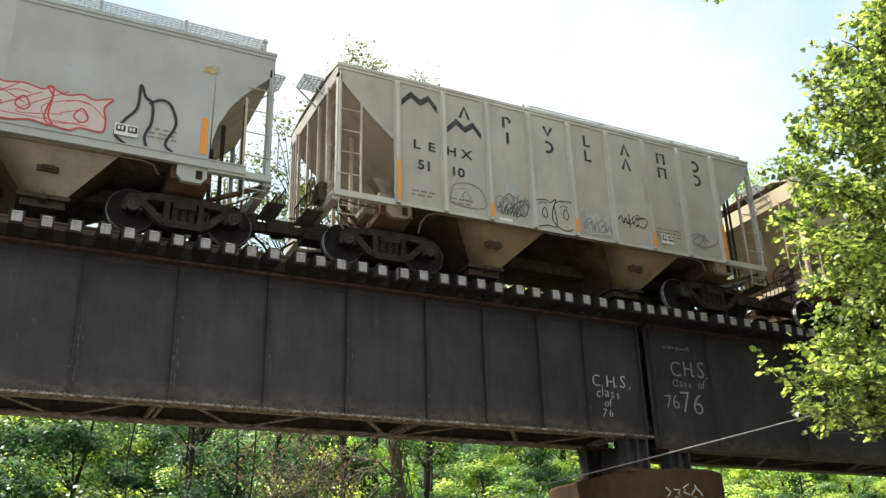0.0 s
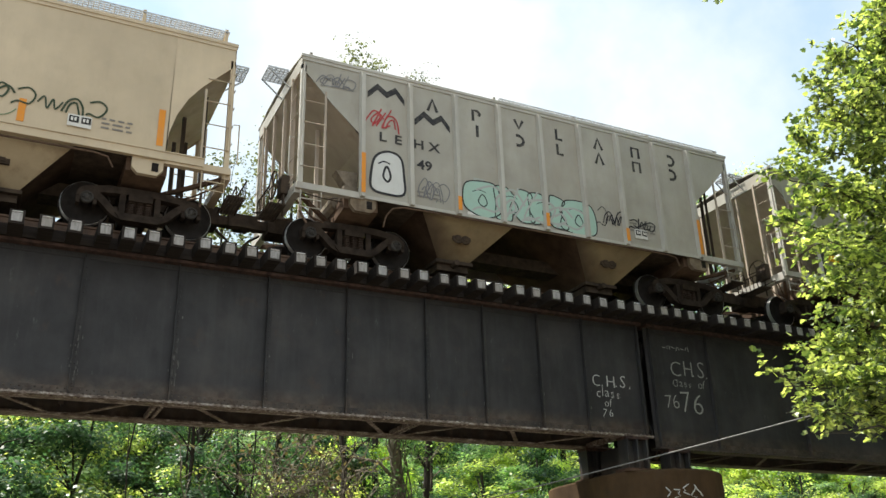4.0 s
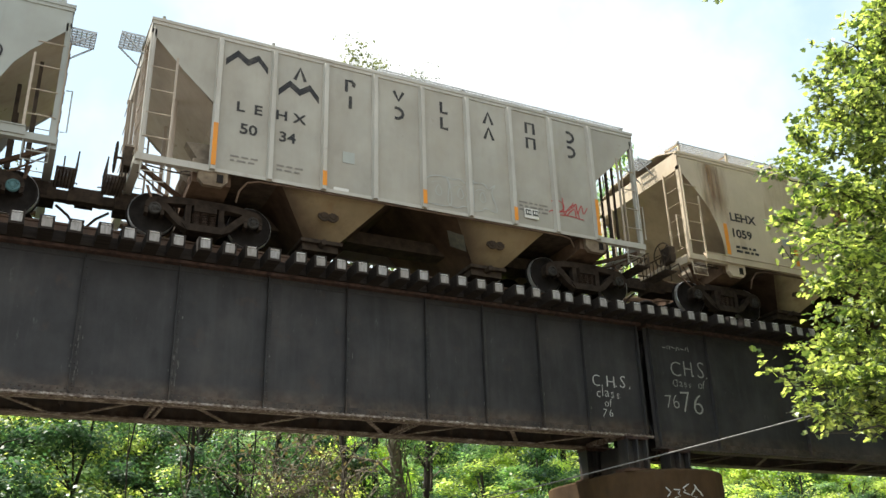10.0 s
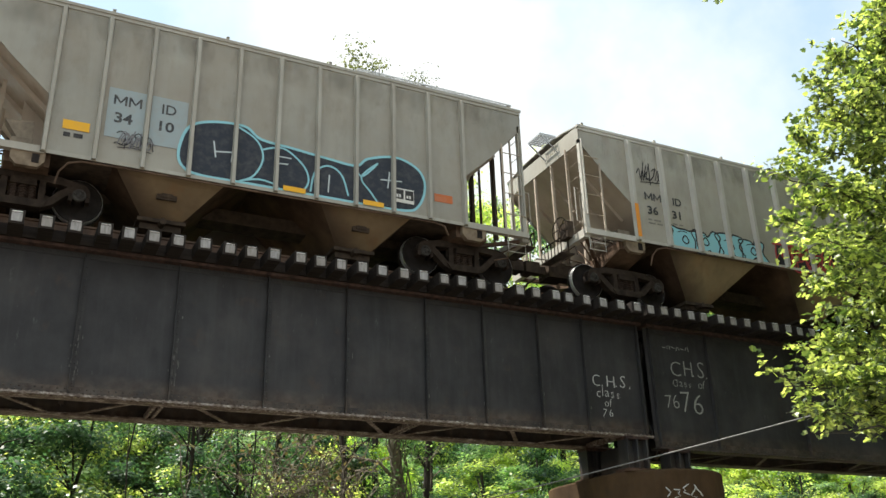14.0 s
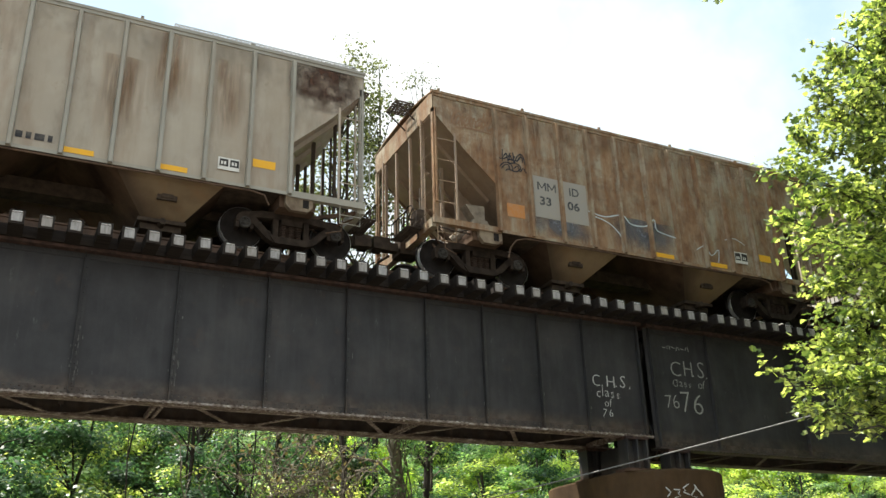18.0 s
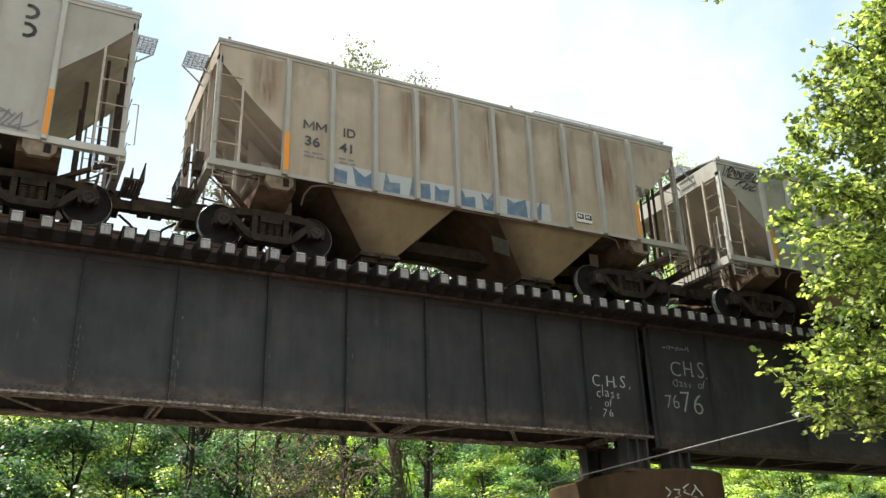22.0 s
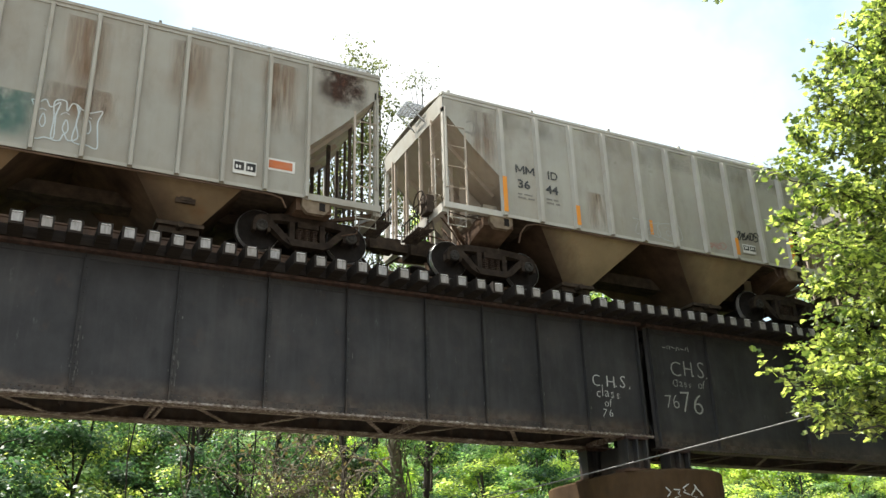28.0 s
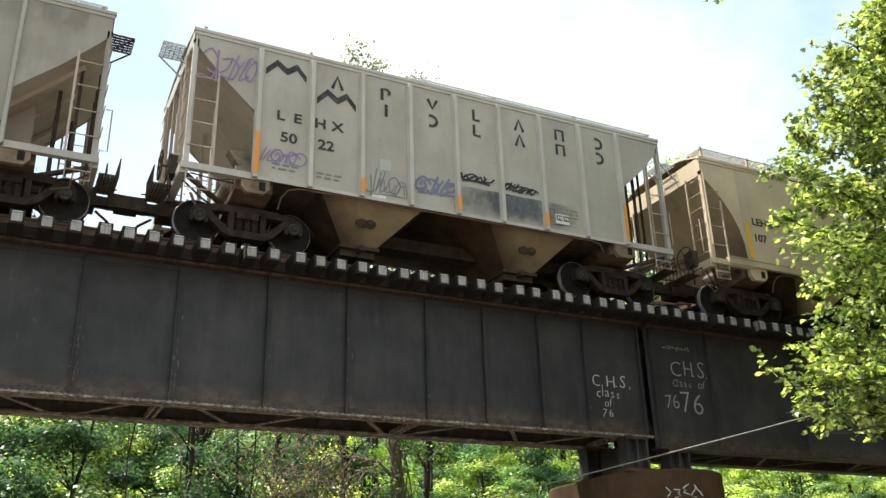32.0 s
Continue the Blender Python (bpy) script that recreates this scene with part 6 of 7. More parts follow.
    bubbles(c, -3.0, -0.25, 1.26, 1.78, 4, SPRAY_SKY, SPRAY_BLACK, 121, 0.04)
    bubbles(c, 0.15, 2.75, 1.28, 1.85, 5, SPRAY_BLACK, SPRAY_RED, 122, 0.045)
    scrawl(c, 0.3, 2.6, 1.35, 1.8, SPRAY_RED, 123, 6, 0.03)
    scrawl(c, -3.75, -3.1, 2.75, 3.2, SPRAY_BLACK, 124, 5, 0.025)
    data_plate(c, 2.45, 1.38, 0.42, 0.3)
    for x in (-4.0, 4.0):
        stripe(c, x, 1.3, 0.10, 0.8, ORANGE, 0.095)
    stripe(c, 0.9, 1.34, 0.1, 0.4)
    scrawl(c, 4.1, 4.7, 2.6, 3.1, SPRAY_PINK, 125, 3, 0.03)

    c = build_car("short", 10, 119.73, OLD_WORN, "worn grey ribbed covered hopper car with rust and stains")
    old_marks(c, "33", "39", -2.86, 1.98, None, ink=FAINT)
    stain(c, -4.55, -3.85, 2.55, 3.6, PEELED, "dark rust where the paint has peeled")
    stain(c, 3.7, 5.25, 2.7, 3.74, PEELED, "dark rust where the paint has peeled")
    for x, z in ((-1.9, 2.9), (0.4, 2.3), (2.2, 2.7), (1.2, 3.0)):
        stain(c, x, x + 0.8, z - 1.0, z + 0.7, RUST_RUN)
    scrawl(c, -2.95, -2.4, 1.25, 1.6, SPRAY_TEAL, 131, 5, 0.03)
    slab(c, "reflective_stripe", -3.70, -3.22, 1.34, 1.53, PLATE_WHITE)
    slab(c, "reflective_stripe", -3.66, -3.26, 1.37, 1.50, RED_LABEL, FACE - 0.006, "faded red reflective label")
    for x in (-1.35, 0.25, 1.78):
        stripe(c, x, 0.93, 0.52, 0.1, YELLOW)
    stripe(c, 3.38, 1.3, 0.42, 0.16, YELLOW)
    data_plate(c, 2.55, 1.12, 0.38, 0.24)
    small_print(c, -0.7, -0.1, 1.05, 1, LETTER, 0.12)

    c = build_car("short", 11, 131.85, OLD_RUST, "heavily rusted brown ribbed covered hopper car")
    old_marks(c, "33", "06", -2.86, 1.98, PATCH_GREY)
    stripe(c, -3.45, 1.25, 0.42, 0.3, OLD_ORANGE)
    for x in (0.35, 1.9):
        stripe(c, x, 0.93, 0.5, 0.1, YELLOW)
    stripe(c, 3.35, 1.28, 0.45, 0.17, YELLOW)
    data_plate(c, 2.4, 1.12, 0.40, 0.28)
    scrawl(c, -3.7, -3.15, 2.3, 2.52, SPRAY_BLACK, 141, 3, 0.028)
    scrawl(c, -3.74, -3.2, 2.52, 2.78, SPRAY_BLACK, 145, 4, 0.028)
    scrawl(c, -4.8, -3.95, 3.1, 3.5, SPRAY_RUST, 142, 5, 0.035)
    stain(c, -1.1, 0.75, 1.0, 1.75, SOOT_SMEAR, "grey sprayed smear")
    stain(c, -3.2, -1.5, 0.95, 1.4, SOOT_SMEAR, "grey sprayed smear")
    stroke(c, [(-1.62, 1.72), (-1.2, 1.66), (-0.72, 1.78), (-0.5, 1.6), (-0.1, 1.62), (0.16, 1.82), (0.2, 1.58), (0.5, 1.5), (0.85, 1.46)], 0.028, SPRAY_PALE)
    stroke(c, [(-1.55, 1.64), (-1.1, 1.52), (-0.8, 1.24), (-0.78, 1.0)], 0.026, SPRAY_PALE)
    stroke(c, [(1.3, 1.28), (1.55, 1.4), (1.72, 1.2), (1.95, 1.36), (1.9, 1.04)], 0.022, SPRAY_PALE)
    stroke(c, [(2.2, 1.66), (2.5, 1.74), (2.8, 1.62)], 0.018, SPRAY_PALE)

    c = build_car("ribbed", 12, 143.97, GREY_CAR, "grey ribbed covered hopper car with white rounded spray paint")
    ribbed_marks(c, "51", "22")
    bubbles(c, -3.9, -2.42, 1.34, 2.0, 4, SPRAY_SILVER, SPRAY_WHITE, 151, 0.03, form=ROUND)
    hand_letters("SF", -1.98, 1.46, 0.36, c, FACE - 0.006, SPRAY_GREY, 0.8, 152, 6)
    hand_letters("HR", -0.86, 1.5, 0.40, c, FACE - 0.006, SPRAY_GREY, 0.9, 153, 6)
    hand_letters("HAPPY", 1.1, 1.66, 0.24, c, FACE - 0.006, SPRAY_SLATE, 0.72, 157, 4)
    hand_letters("HALLOWE", 1.1, 1.44, 0.22, c, FACE - 0.006, SPRAY_SLATE, 0.58, 158, 4)
    ring = closed([(0.22, 1.83), (0.42, 1.9), (0.62, 1.84), (0.42, 1.77)], 6)
    part("sprayed_stroke", Shape().ribbon(ring + ring[:1], 0.03, coat(c)), SPRAY_GREY, c)
    scrawl(c, 0.25, 0.95, 1.15, 1.7, SPRAY_BLACK, 154, 4, 0.03)
    scrawl(c, 3.15, 3.85, 1.2, 1.5, SPRAY_GREY, 156, 4, 0.024)

    c = build_car("tall", 13, 156.11, OLD_BROWN, "rust-streaked grey ribbed covered hopper car with faded blue paint", PALE_OLD)
    old_marks(c, "36", "41", -3.64, 2.28)
    placard(c, "tall")
    for x, w, z in ((-4.75, 0.7, 2.5), (-1.75, 0.8, 1.9), (0.1, 0.7, 1.7), (1.9, 0.7, 2.0), (2.9, 0.9, 1.8)):
        stain(c, x, x + w, z, 3.65, RUST_RUN)
    r = random.Random(161)
    slab(c, "sprayed_field", -3.1, 1.75, 1.29, 1.68, SPRAY_SILVER, FACE - 0.001, "faded pale sprayed band", 0.002)
    for i in range(9):
        x, w = -3.15 + i * 0.55, r.uniform(0.24, 0.50)
        s = Shape()
        s.face((x, FACE - 0.006, 1.28), (x + w * r.uniform(0.8, 1.1), FACE - 0.006, 1.28), (x + w, FACE - 0.006, r.uniform(1.5, 1.75)), (x + w * 0.4, FACE - 0.006, r.uniform(1.42, 1.6)), (x + r.uniform(-0.08, 0.1), FACE - 0.006, r.uniform(1.55, 1.74)))
        part("sprayed_shape", s, SPRAY_BLUE, c, "faded blue sprayed block")
    data_plate(c, 2.4, 1.42, 0.40, 0.22)
    for x in (-4.0, 4.0):
        stripe(c, x, 1.3, 0.10, 0.8, ORANGE, 0.095)
    scrawl(c, 4.1, 4.6, 2.3, 2.6, SPRAY_BLACK, 163, 4, 0.02)

    c = build_car("tall", 14, 168.14, PALE_OLD, "pale grey ribbed covered hopper car with black scrawls", RIB_LIT)
    old_marks(c, "36", "61", -3.64, 2.28, PATCH_BLUE)
    for x, w, z in ((3.9, 1.2, 2.6), (2.1, 0.9, 2.6), (0.2, 0.8, 2.7), (3.0, 0.9, 2.4)):
        stain(c, x, x + w, z, 3.68, RUST_RUN)
    for x in (-4.0, 4.0):
        stripe(c, x, 1.3, 0.10, 0.8, ORANGE, 0.095)
    for x, z in ((-1.32, 1.42), (0.02, 1.46), (1.27, 1.42)):
        stripe(c, x, z, 0.10, 0.30)
    for k, (x0, x1, z1, n) in enumerate(((-2.4, 0.5, 1.86, 6), (-2.2, -0.2, 1.6, 5), (-0.6, 0.6, 1.66, 2), (0.55, 2.85, 1.72, 5), (0.7, 2.7, 1.52, 6))):
        scrawl(c, x0, x1, 1.28, z1, SPRAY_BLACK, 171 + k, n, 0.024)
    scrawl(c, -5.1, -4.0, 3.4, 3.7, SPRAY_BLACK, 177, 7, 0.026)
    scrawl(c, -4.7, -4.25, 3.15, 3.36, SPRAY_BLACK, 178, 2, 0.024)
    data_plate(c, 2.45, 1.42, 0.40, 0.22)

    c = build_car("tall", 15, 180.29, PALE_OLD, "pale grey ribbed covered hopper car with small scrawls", RIB_LIT)
    old_marks(c, "36", "40", -3.64, 2.28)
    for x in (-4.0, 4.0):
        stripe(c, x, 1.3, 0.10, 0.8, ORANGE, 0.095)
    stripe(c, -1.82, 1.42, 0.06, 0.3)
    scrawl(c, -0.38, 0.17, 1.4, 1.9, SPRAY_RUST, 181, 4, 0.022)
    scrawl(c, 0.5, 1.22, 1.72, 1.84, SPRAY_BLACK, 182, 6, 0.022)
    scrawl(c, 1.38, 2.18, 1.4, 1.75, SPRAY_RUST, 183, 4, 0.022)
    data_plate(c, 2.45, 1.55, 0.40, 0.22)

    c = build_car("short", 16, 192.38, OLD_GREY, "dull brown-grey ribbed covered hopper car with white outlines")
    for x in (-3.72, 3.1):
        slab(c, "reflective_stripe", x, x + 0.54, 1.30, 1.54, PLATE_WHITE)
        slab(c, "reflective_stripe", x + 0.05, x + 0.49, 1.34, 1.50, RED_LABEL, FACE - 0.006, "faded red reflective label")
    for i in range(2):
        slab(c, "stencil_panel", -3.10 + i * 0.75, -2.43 + i * 0.75, 1.38, 1.49, PLATE_BLACK)
        slab(c, "paint_patch", -3.10 + i * 0.75, -2.43 + i * 0.75, 1.09, 1.37, PLATE_WHITE, label="whitewashed patch under the data")
        small_print(c, -3.0 + i * 0.75, -2.5 + i * 0.75, 1.27, 2, LETTER, 0.06, 0.11)
    stain(c, -1.7, -0.75, 0.95, 1.9, TEAL_SMEAR, "faded teal sprayed smear")
    stain(c, -0.9, 0.6, 1.5, 2.2, RUST_RUN)
    bubbles(c, -0.8, 0.2, 1.12, 1.78, 3, None, SPRAY_PALE, 191, 0.022)
    stain(c, 4.0, 5.1, 2.9, 3.72, PEELED, "dark rust where the paint has peeled")
    for x, w, z in ((-0.6, 0.9, 1.9), (1.2, 0.8, 2.2), (-3.9, 0.8, 2.3), (2.9, 0.8, 2.0)):
        stain(c, x, x + w, z, 3.6, RUST_RUN)
    data_plate(c, 2.5, 1.1, 0.42, 0.26)

    c = build_car("tall", 17, 204.45, PALE_OLD, "pale grey ribbed covered hopper car with orange-tipped ribs", RIB_LIT)
    old_marks(c, "36", "44", -3.64, 2.28)
    stain(c, -4.8, -4.05, 2.2, 3.6, RUST_RUN)
    stain(c, -1.95, -1.2, 1.3, 2.2, RUST_RUN)
    scrawl(c, -4.75, -4.2, 2.95, 3.25, FAINT, 204, 4, 0.02)
    for x, h in ((-4.0, 0.8), (-2.22, 0.45), (2.22, 0.42), (4.0, 0.7)):
        stripe(c, x, 1.3, 0.10, h, ORANGE, 0.095)
    stripe(c, -0.2, 1.45, 0.08, 0.35)
    scrawl(c, 2.3, 3.0, 1.75, 2.0, SPRAY_BLACK, 201, 5, 0.028)
    data_plate(c, 2.45, 1.42, 0.40, 0.22)
    bubbles(c, -0.6, 0.6, 1.4, 1.75, 2, None, SPRAY_SILVER, 202, 0.015)
    scrawl(c, 1.4, 1.9, 1.38, 1.55, SPRAY_PINK, 203, 4, 0.018)

    c = build_car("short", 18, 216.58, OLD_GREY, "grey ribbed covered hopper car with black spray paint along the sill")
    old_marks(c, "34", "77", -2.86, 1.98, PLATE_WHITE)
    for x in (-3.62, 3.25):
        slab(c, "reflective_stripe", x, x + 0.48, 1.36, 1.62, PLATE_WHITE)
        slab(c, "reflective_stripe", x + 0.04, x + 0.44, 1.40, 1.58, RED_LABEL, FACE - 0.006, "faded red reflective label")
    stain(c, -1.65, 0.3, 0.9, 1.9, SOOT_SMEAR, "grey sprayed smear")
    for pts, w in (([(-1.04, 1.5), (-0.98, 1.74), (-0.78, 1.8), (-0.6, 1.68), (-0.52, 1.42)], 0.14), ([(-0.72, 1.2), (-0.3, 1.3), (-0.2, 1.72), (0.1, 1.8), (0.06, 1.5), (0.3, 1.36)], 0.2), ([(0.2, 1.3), (0.6, 1.44), (0.86, 1.3), (1.1, 1.2)], 0.26),
                   ([(0.42, 1.72), (0.66, 1.84), (0.74, 1.62), (0.6, 1.46)], 0.15), ([(0.86, 1.6), (1.0, 1.78), (1.2, 1.66), (1.12, 1.44)], 0.15), ([(-0.86, 1.06), (-0.2, 1.08), (0.5, 1.06), (1.4, 1.04)], 0.16),
                   ([(1.2, 1.1), (1.45, 1.26), (1.64, 1.06), (1.84, 1.24), (2.02, 1.04)], 0.15)):
        stroke(c, pts, w, SPRAY_BLACK, "sprayed_shape", "black sprayed swirl")
    scrawl(c, -0.7, 1.6, 1.0, 1.5, SPRAY_GREY, 212, 6, 0.016)
    for x in (-1.75, 0.05, 2.05):
        stripe(c, x, 0.93, 0.46, 0.11, YELLOW, 0.03)
    scrawl(c, 3.08, 3.72, 0.98, 1.36, SPRAY_BLACK, 213, 4, 0.03)
    bubbles(c, -2.2, -1.3, 1.1, 1.7, 1, None, SPRAY_WHITE, 214, 0.035, inner=False)

    c = build_car("ribbed", 19, 228.65, GREY_CAR, "grey ribbed covered hopper car with black sprayed words")
    ribbed_marks(c, "50", "22")
    scrawl(c, -3.95, -3.2, 1.45, 1.75, SPRAY_PURPLE, 221, 5, 0.024)
    scrawl(c, -1.9, -1.15, 1.2, 1.65, SPRAY_GREY, 222, 5, 0.02)
    scrawl(c, 0.1, 0.76, 1.88, 2.08, SPRAY_BLACK, 223, 4, 0.042)
    scrawl(c, 1.1, 1.84, 1.82, 2.02, SPRAY_BLACK, 224, 5, 0.038)
    scrawl(c, -0.9, -0.05, 1.44, 1.8, SPRAY_SLATE, 225, 4, 0.05)
    stain(c, -0.2, 2.9, 1.1, 1.75, SOOT_SMEAR, "grey sprayed smear")
    scrawl(c, -5.15, -4.2, 2.95, 3.6, SPRAY_PURPLE, 226, 5, 0.028)

    c = build_car("smooth", 20, 240.66, CREAM_CAR, "cream smooth-sided covered hopper car with a yellow stripe")
    letters("LEHX", 0.27, LETTER, c, -4.04, FACE - 0.002, 2.22, stretch=1.05)
    letters("107", 0.27, LETTER, c, -4.06, FACE - 0.002, 1.80, stretch=1.05)
    stripe(c, -4.2, 1.32, 0.11, 0.95, YELLOW)


def rust_run(name, dark, light, soft=0.42, lo=0.34, hi=0.64, stretch=(3.0, 3.0, 0.30), most=0.7):
    n = Nodes(name)
    n.m.blend_method = "HASHED"
    c = n.ramp(n.noise(4, 6, 0.6, (3, 3, 0.4)), (0.3, dark), (0.7, light))
    tc = n.add("ShaderNodeTexCoord")
    sep = n.add("ShaderNodeSeparateXYZ")
    n.to(tc.outputs["Generated"], sep.inputs[0])
    edge = n.ramp(sep.outputs["X"], (0.0, (0, 0, 0)), (soft, (1, 1, 1)), (1.02 - soft, (1, 1, 1)), (1.0, (0, 0, 0)))
    ends = n.ramp(sep.outputs["Z"], (0.0, (0, 0, 0)), (0.45, (1, 1, 1)), (0.92, (1, 1, 1)), (1.0, (0.6, 0.6, 0.6)))
    a = n.span(n.noise(1.8, 7, 0.68, stretch), lo, hi)
    n.to(n.times(n.times(n.times(a, edge), ends), most), n.b.inputs["Alpha"])
    return n.done(c, 0.8, 0, 0.2)


RUST_RUN = rust_run("brown_rust_run", (0.19, 0.098, 0.046), (0.36, 0.215, 0.115), 0.42, 0.36, 0.78)
RUST_BAND = rust_run("solid_rust_band", (0.25, 0.11, 0.045), (0.46, 0.25, 0.12), 0.30, 0.24, 0.56, (3.0, 3.0, 0.3), 0.88)
GRIME_RUN = rust_run("dark_eave_grime", (0.05, 0.042, 0.032), (0.13, 0.11, 0.085), 0.02, 0.40, 0.85, (1.3, 1.3, 0.6), 0.22)
TEAL_SMEAR = rust_run("faded_teal_smear", (0.06, 0.16, 0.14), (0.14, 0.25, 0.21), 0.42, 0.30, 0.62, (1.4, 1.4, 1.0), 0.75)
SOOT_SMEAR = rust_run("grey_sprayed_smear", (0.10, 0.105, 0.115), (0.20, 0.205, 0.215), 0.42, 0.28, 0.6, (1.4, 1.4, 1.0), 0.8)
PEELED = rust_run("dark_rusted_peeling_paint", (0.028, 0.017, 0.013), (0.105, 0.05, 0.031), 0.36, 0.36, 0.60, (1.4, 1.4, 1.2), 0.95)
PATCH_GREY = flat_paint("pale_grey_paint_patch", (0.305, 0.285, 0.25), 0.6)
build_train()


# ---- trees ----
def leaf_material(name, dark, light, through, gloss=0.35, mid=None):
    """Thin leaves: they reflect and let light through; each leaf has its own shade."""
    m = bpy.data.materials.new(name)
    m.use_nodes = True
    nt = m.node_tree
    N, L = nt.nodes.new, nt.links.new
    b = nt.nodes["Principled BSDF"]
    geo = N("ShaderNodeNewGeometry")
    ramp = N("ShaderNodeValToRGB")
    e = ramp.color_ramp.elements
    e[0].position, e[0].color, e[1].position, e[1].color = 0.0, (*dark, 1), 1.0, (*light, 1)
    if mid:
        m_stop = e.new(0.5)
        m_stop.color = (*mid, 1)
    L(geo.outputs["Random Per Island"], ramp.inputs[0])
    info = N("ShaderNodeObjectInfo")
    hue = N("ShaderNodeHueSaturation")
    val = N("ShaderNodeMapRange")
    val.inputs["To Min"].default_value, val.inputs["To Max"].default_value = 0.75, 1.2
    L(info.outputs["Random"], val.inputs["Value"])
    L(val.outputs[0], hue.inputs["Value"])
    L(ramp.outputs[0], hue.inputs["Color"])
    L(hue.outputs[0], b.inputs["Base Color"])
    b.inputs["Roughness"].default_value, b.inputs["Specular IOR Level"].default_value = 0.4, gloss
    tr = N("ShaderNodeBsdfTranslucent")
    gain = N("ShaderNodeMix")
    gain.data_type, gain.blend_type = "RGBA", "MULTIPLY"
    gain.inputs["Factor"].default_value = 1.0
    L(hue.outputs[0], gain.inputs["A"])
    gain.inputs["B"].default_value = (*through, 1)
    L(gain.outputs["Result"], tr.inputs["Color"])
    mix = N("ShaderNodeMixShader")
    mix.inputs[0].default_value = 0.45
    L(b.outputs[0], mix.inputs[1])
    L(tr.outputs[0], mix.inputs[2])
    L(mix.outputs[0], nt.nodes["Material Output"].inputs["Surface"])
    return m


# Woodland leaf tones from dark to sunlit; the sunshine is put into the palest colour.
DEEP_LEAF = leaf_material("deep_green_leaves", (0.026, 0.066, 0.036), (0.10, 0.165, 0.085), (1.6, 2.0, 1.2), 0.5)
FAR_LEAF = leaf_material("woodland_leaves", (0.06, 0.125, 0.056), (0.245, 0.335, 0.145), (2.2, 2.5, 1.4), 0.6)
SUNLIT_LEAF = leaf_material("sunlit_woodland_leaves", (0.22, 0.30, 0.095), (0.60, 0.67, 0.25), (2.6, 2.6, 1.4), 0.6)
WOOD_LEAVES = (DEEP_LEAF, FAR_LEAF, SUNLIT_LEAF)
THIN_LEAF = leaf_material("olive_tree_leaves", (0.04, 0.055, 0.022), (0.15, 0.17, 0.07), (1.7, 1.65, 1.2))
# The darkest and palest leaf colours stand in for shadow gaps and highlights.
NEAR_LEAF = leaf_material("broad_lobed_leaves", (0.020, 0.046, 0.016), (0.50, 0.56, 0.21), (2.2, 2.25, 1.1), 1.0, (0.12, 0.165, 0.048))


def bark(name, a, b):
    n = Nodes(name)
    g = n.noise(5, 6, 0.65, (3, 3, 0.5))
    n.bump(g, 0.6, 0.02)
    return n.done(n.ramp(g, (0.3, a), (0.7, b)), 0.95, 0, 0.2)


BARK = bark("grey_brown_bark", (0.022, 0.020, 0.016), (0.075, 0.066, 0.054))
PALE_BARK = bark("pale_grey_bark", (0.13, 0.11, 0.085), (0.34, 0.30, 0.245))
DRY_TWIG = bark("dry_brown_twigs", (0.095, 0.085, 0.064), (0.28, 0.25, 0.195))


def leaf_quads(s_v, s_f, pts, size, rng, centre=None):
    """One pointed leaf at each point; leaves face up and out of their clump, each a little off."""
    n = len(pts)
    q = rng.normal(size=(n, 3)) * 0.45
    q[:, 2] += 0.75
    if centre is not None:
        o = pts - centre
        q += o / (np.linalg.norm(o, axis=1)[:, None] + 1e-6)
    q /= np.linalg.norm(q, axis=1)[:, None]
    d = np.cross(q, rng.normal(size=(n, 3)))
    d /= np.linalg.norm(d, axis=1)[:, None] + 1e-6
    w = np.cross(d, q)
    k = size * rng.uniform(0.6, 1.35, size=(n, 1))
    d, w = d * k, w * k * 0.42
    base = len(s_v) if not s_v else sum(len(a) for a in s_v)
    v = np.stack([pts - d * 0.5, pts + w - d * 0.05, pts + d * 0.5, pts - w - d * 0.05], 1).reshape(-1, 3)
    s_v.append(v)
    i = np.arange(n)[:, None] * 4 + base
    s_f.append(np.concatenate([i, i + 1, i + 2, i + 3], 1))


def leaf_mesh(name, s_v, s_f, material, shades=None):
    v, f = np.concatenate(s_v), np.concatenate(s_f)
    me = bpy.data.meshes.new(name)
    me.vertices.add(len(v))
    me.vertices.foreach_set("co", v.astype(np.float32).ravel())
    me.loops.add(f.size)
    me.loops.foreach_set("vertex_index", f.astype(np.int32).ravel())
    me.polygons.add(len(f))
    me.polygons.foreach_set("loop_start", np.arange(0, f.size, 4, dtype=np.int32))
    me.polygons.foreach_set("loop_total", np.full(len(f), 4, dtype=np.int32))
    me.update(calc_edges=True)
    for m in material if isinstance(material, tuple) else (material,):
        me.materials.append(m)
    if shades:
        me.polygons.foreach_set("material_index", np.repeat(np.array(shades, dtype=np.int32), [len(a) for a in s_f]))
    return me


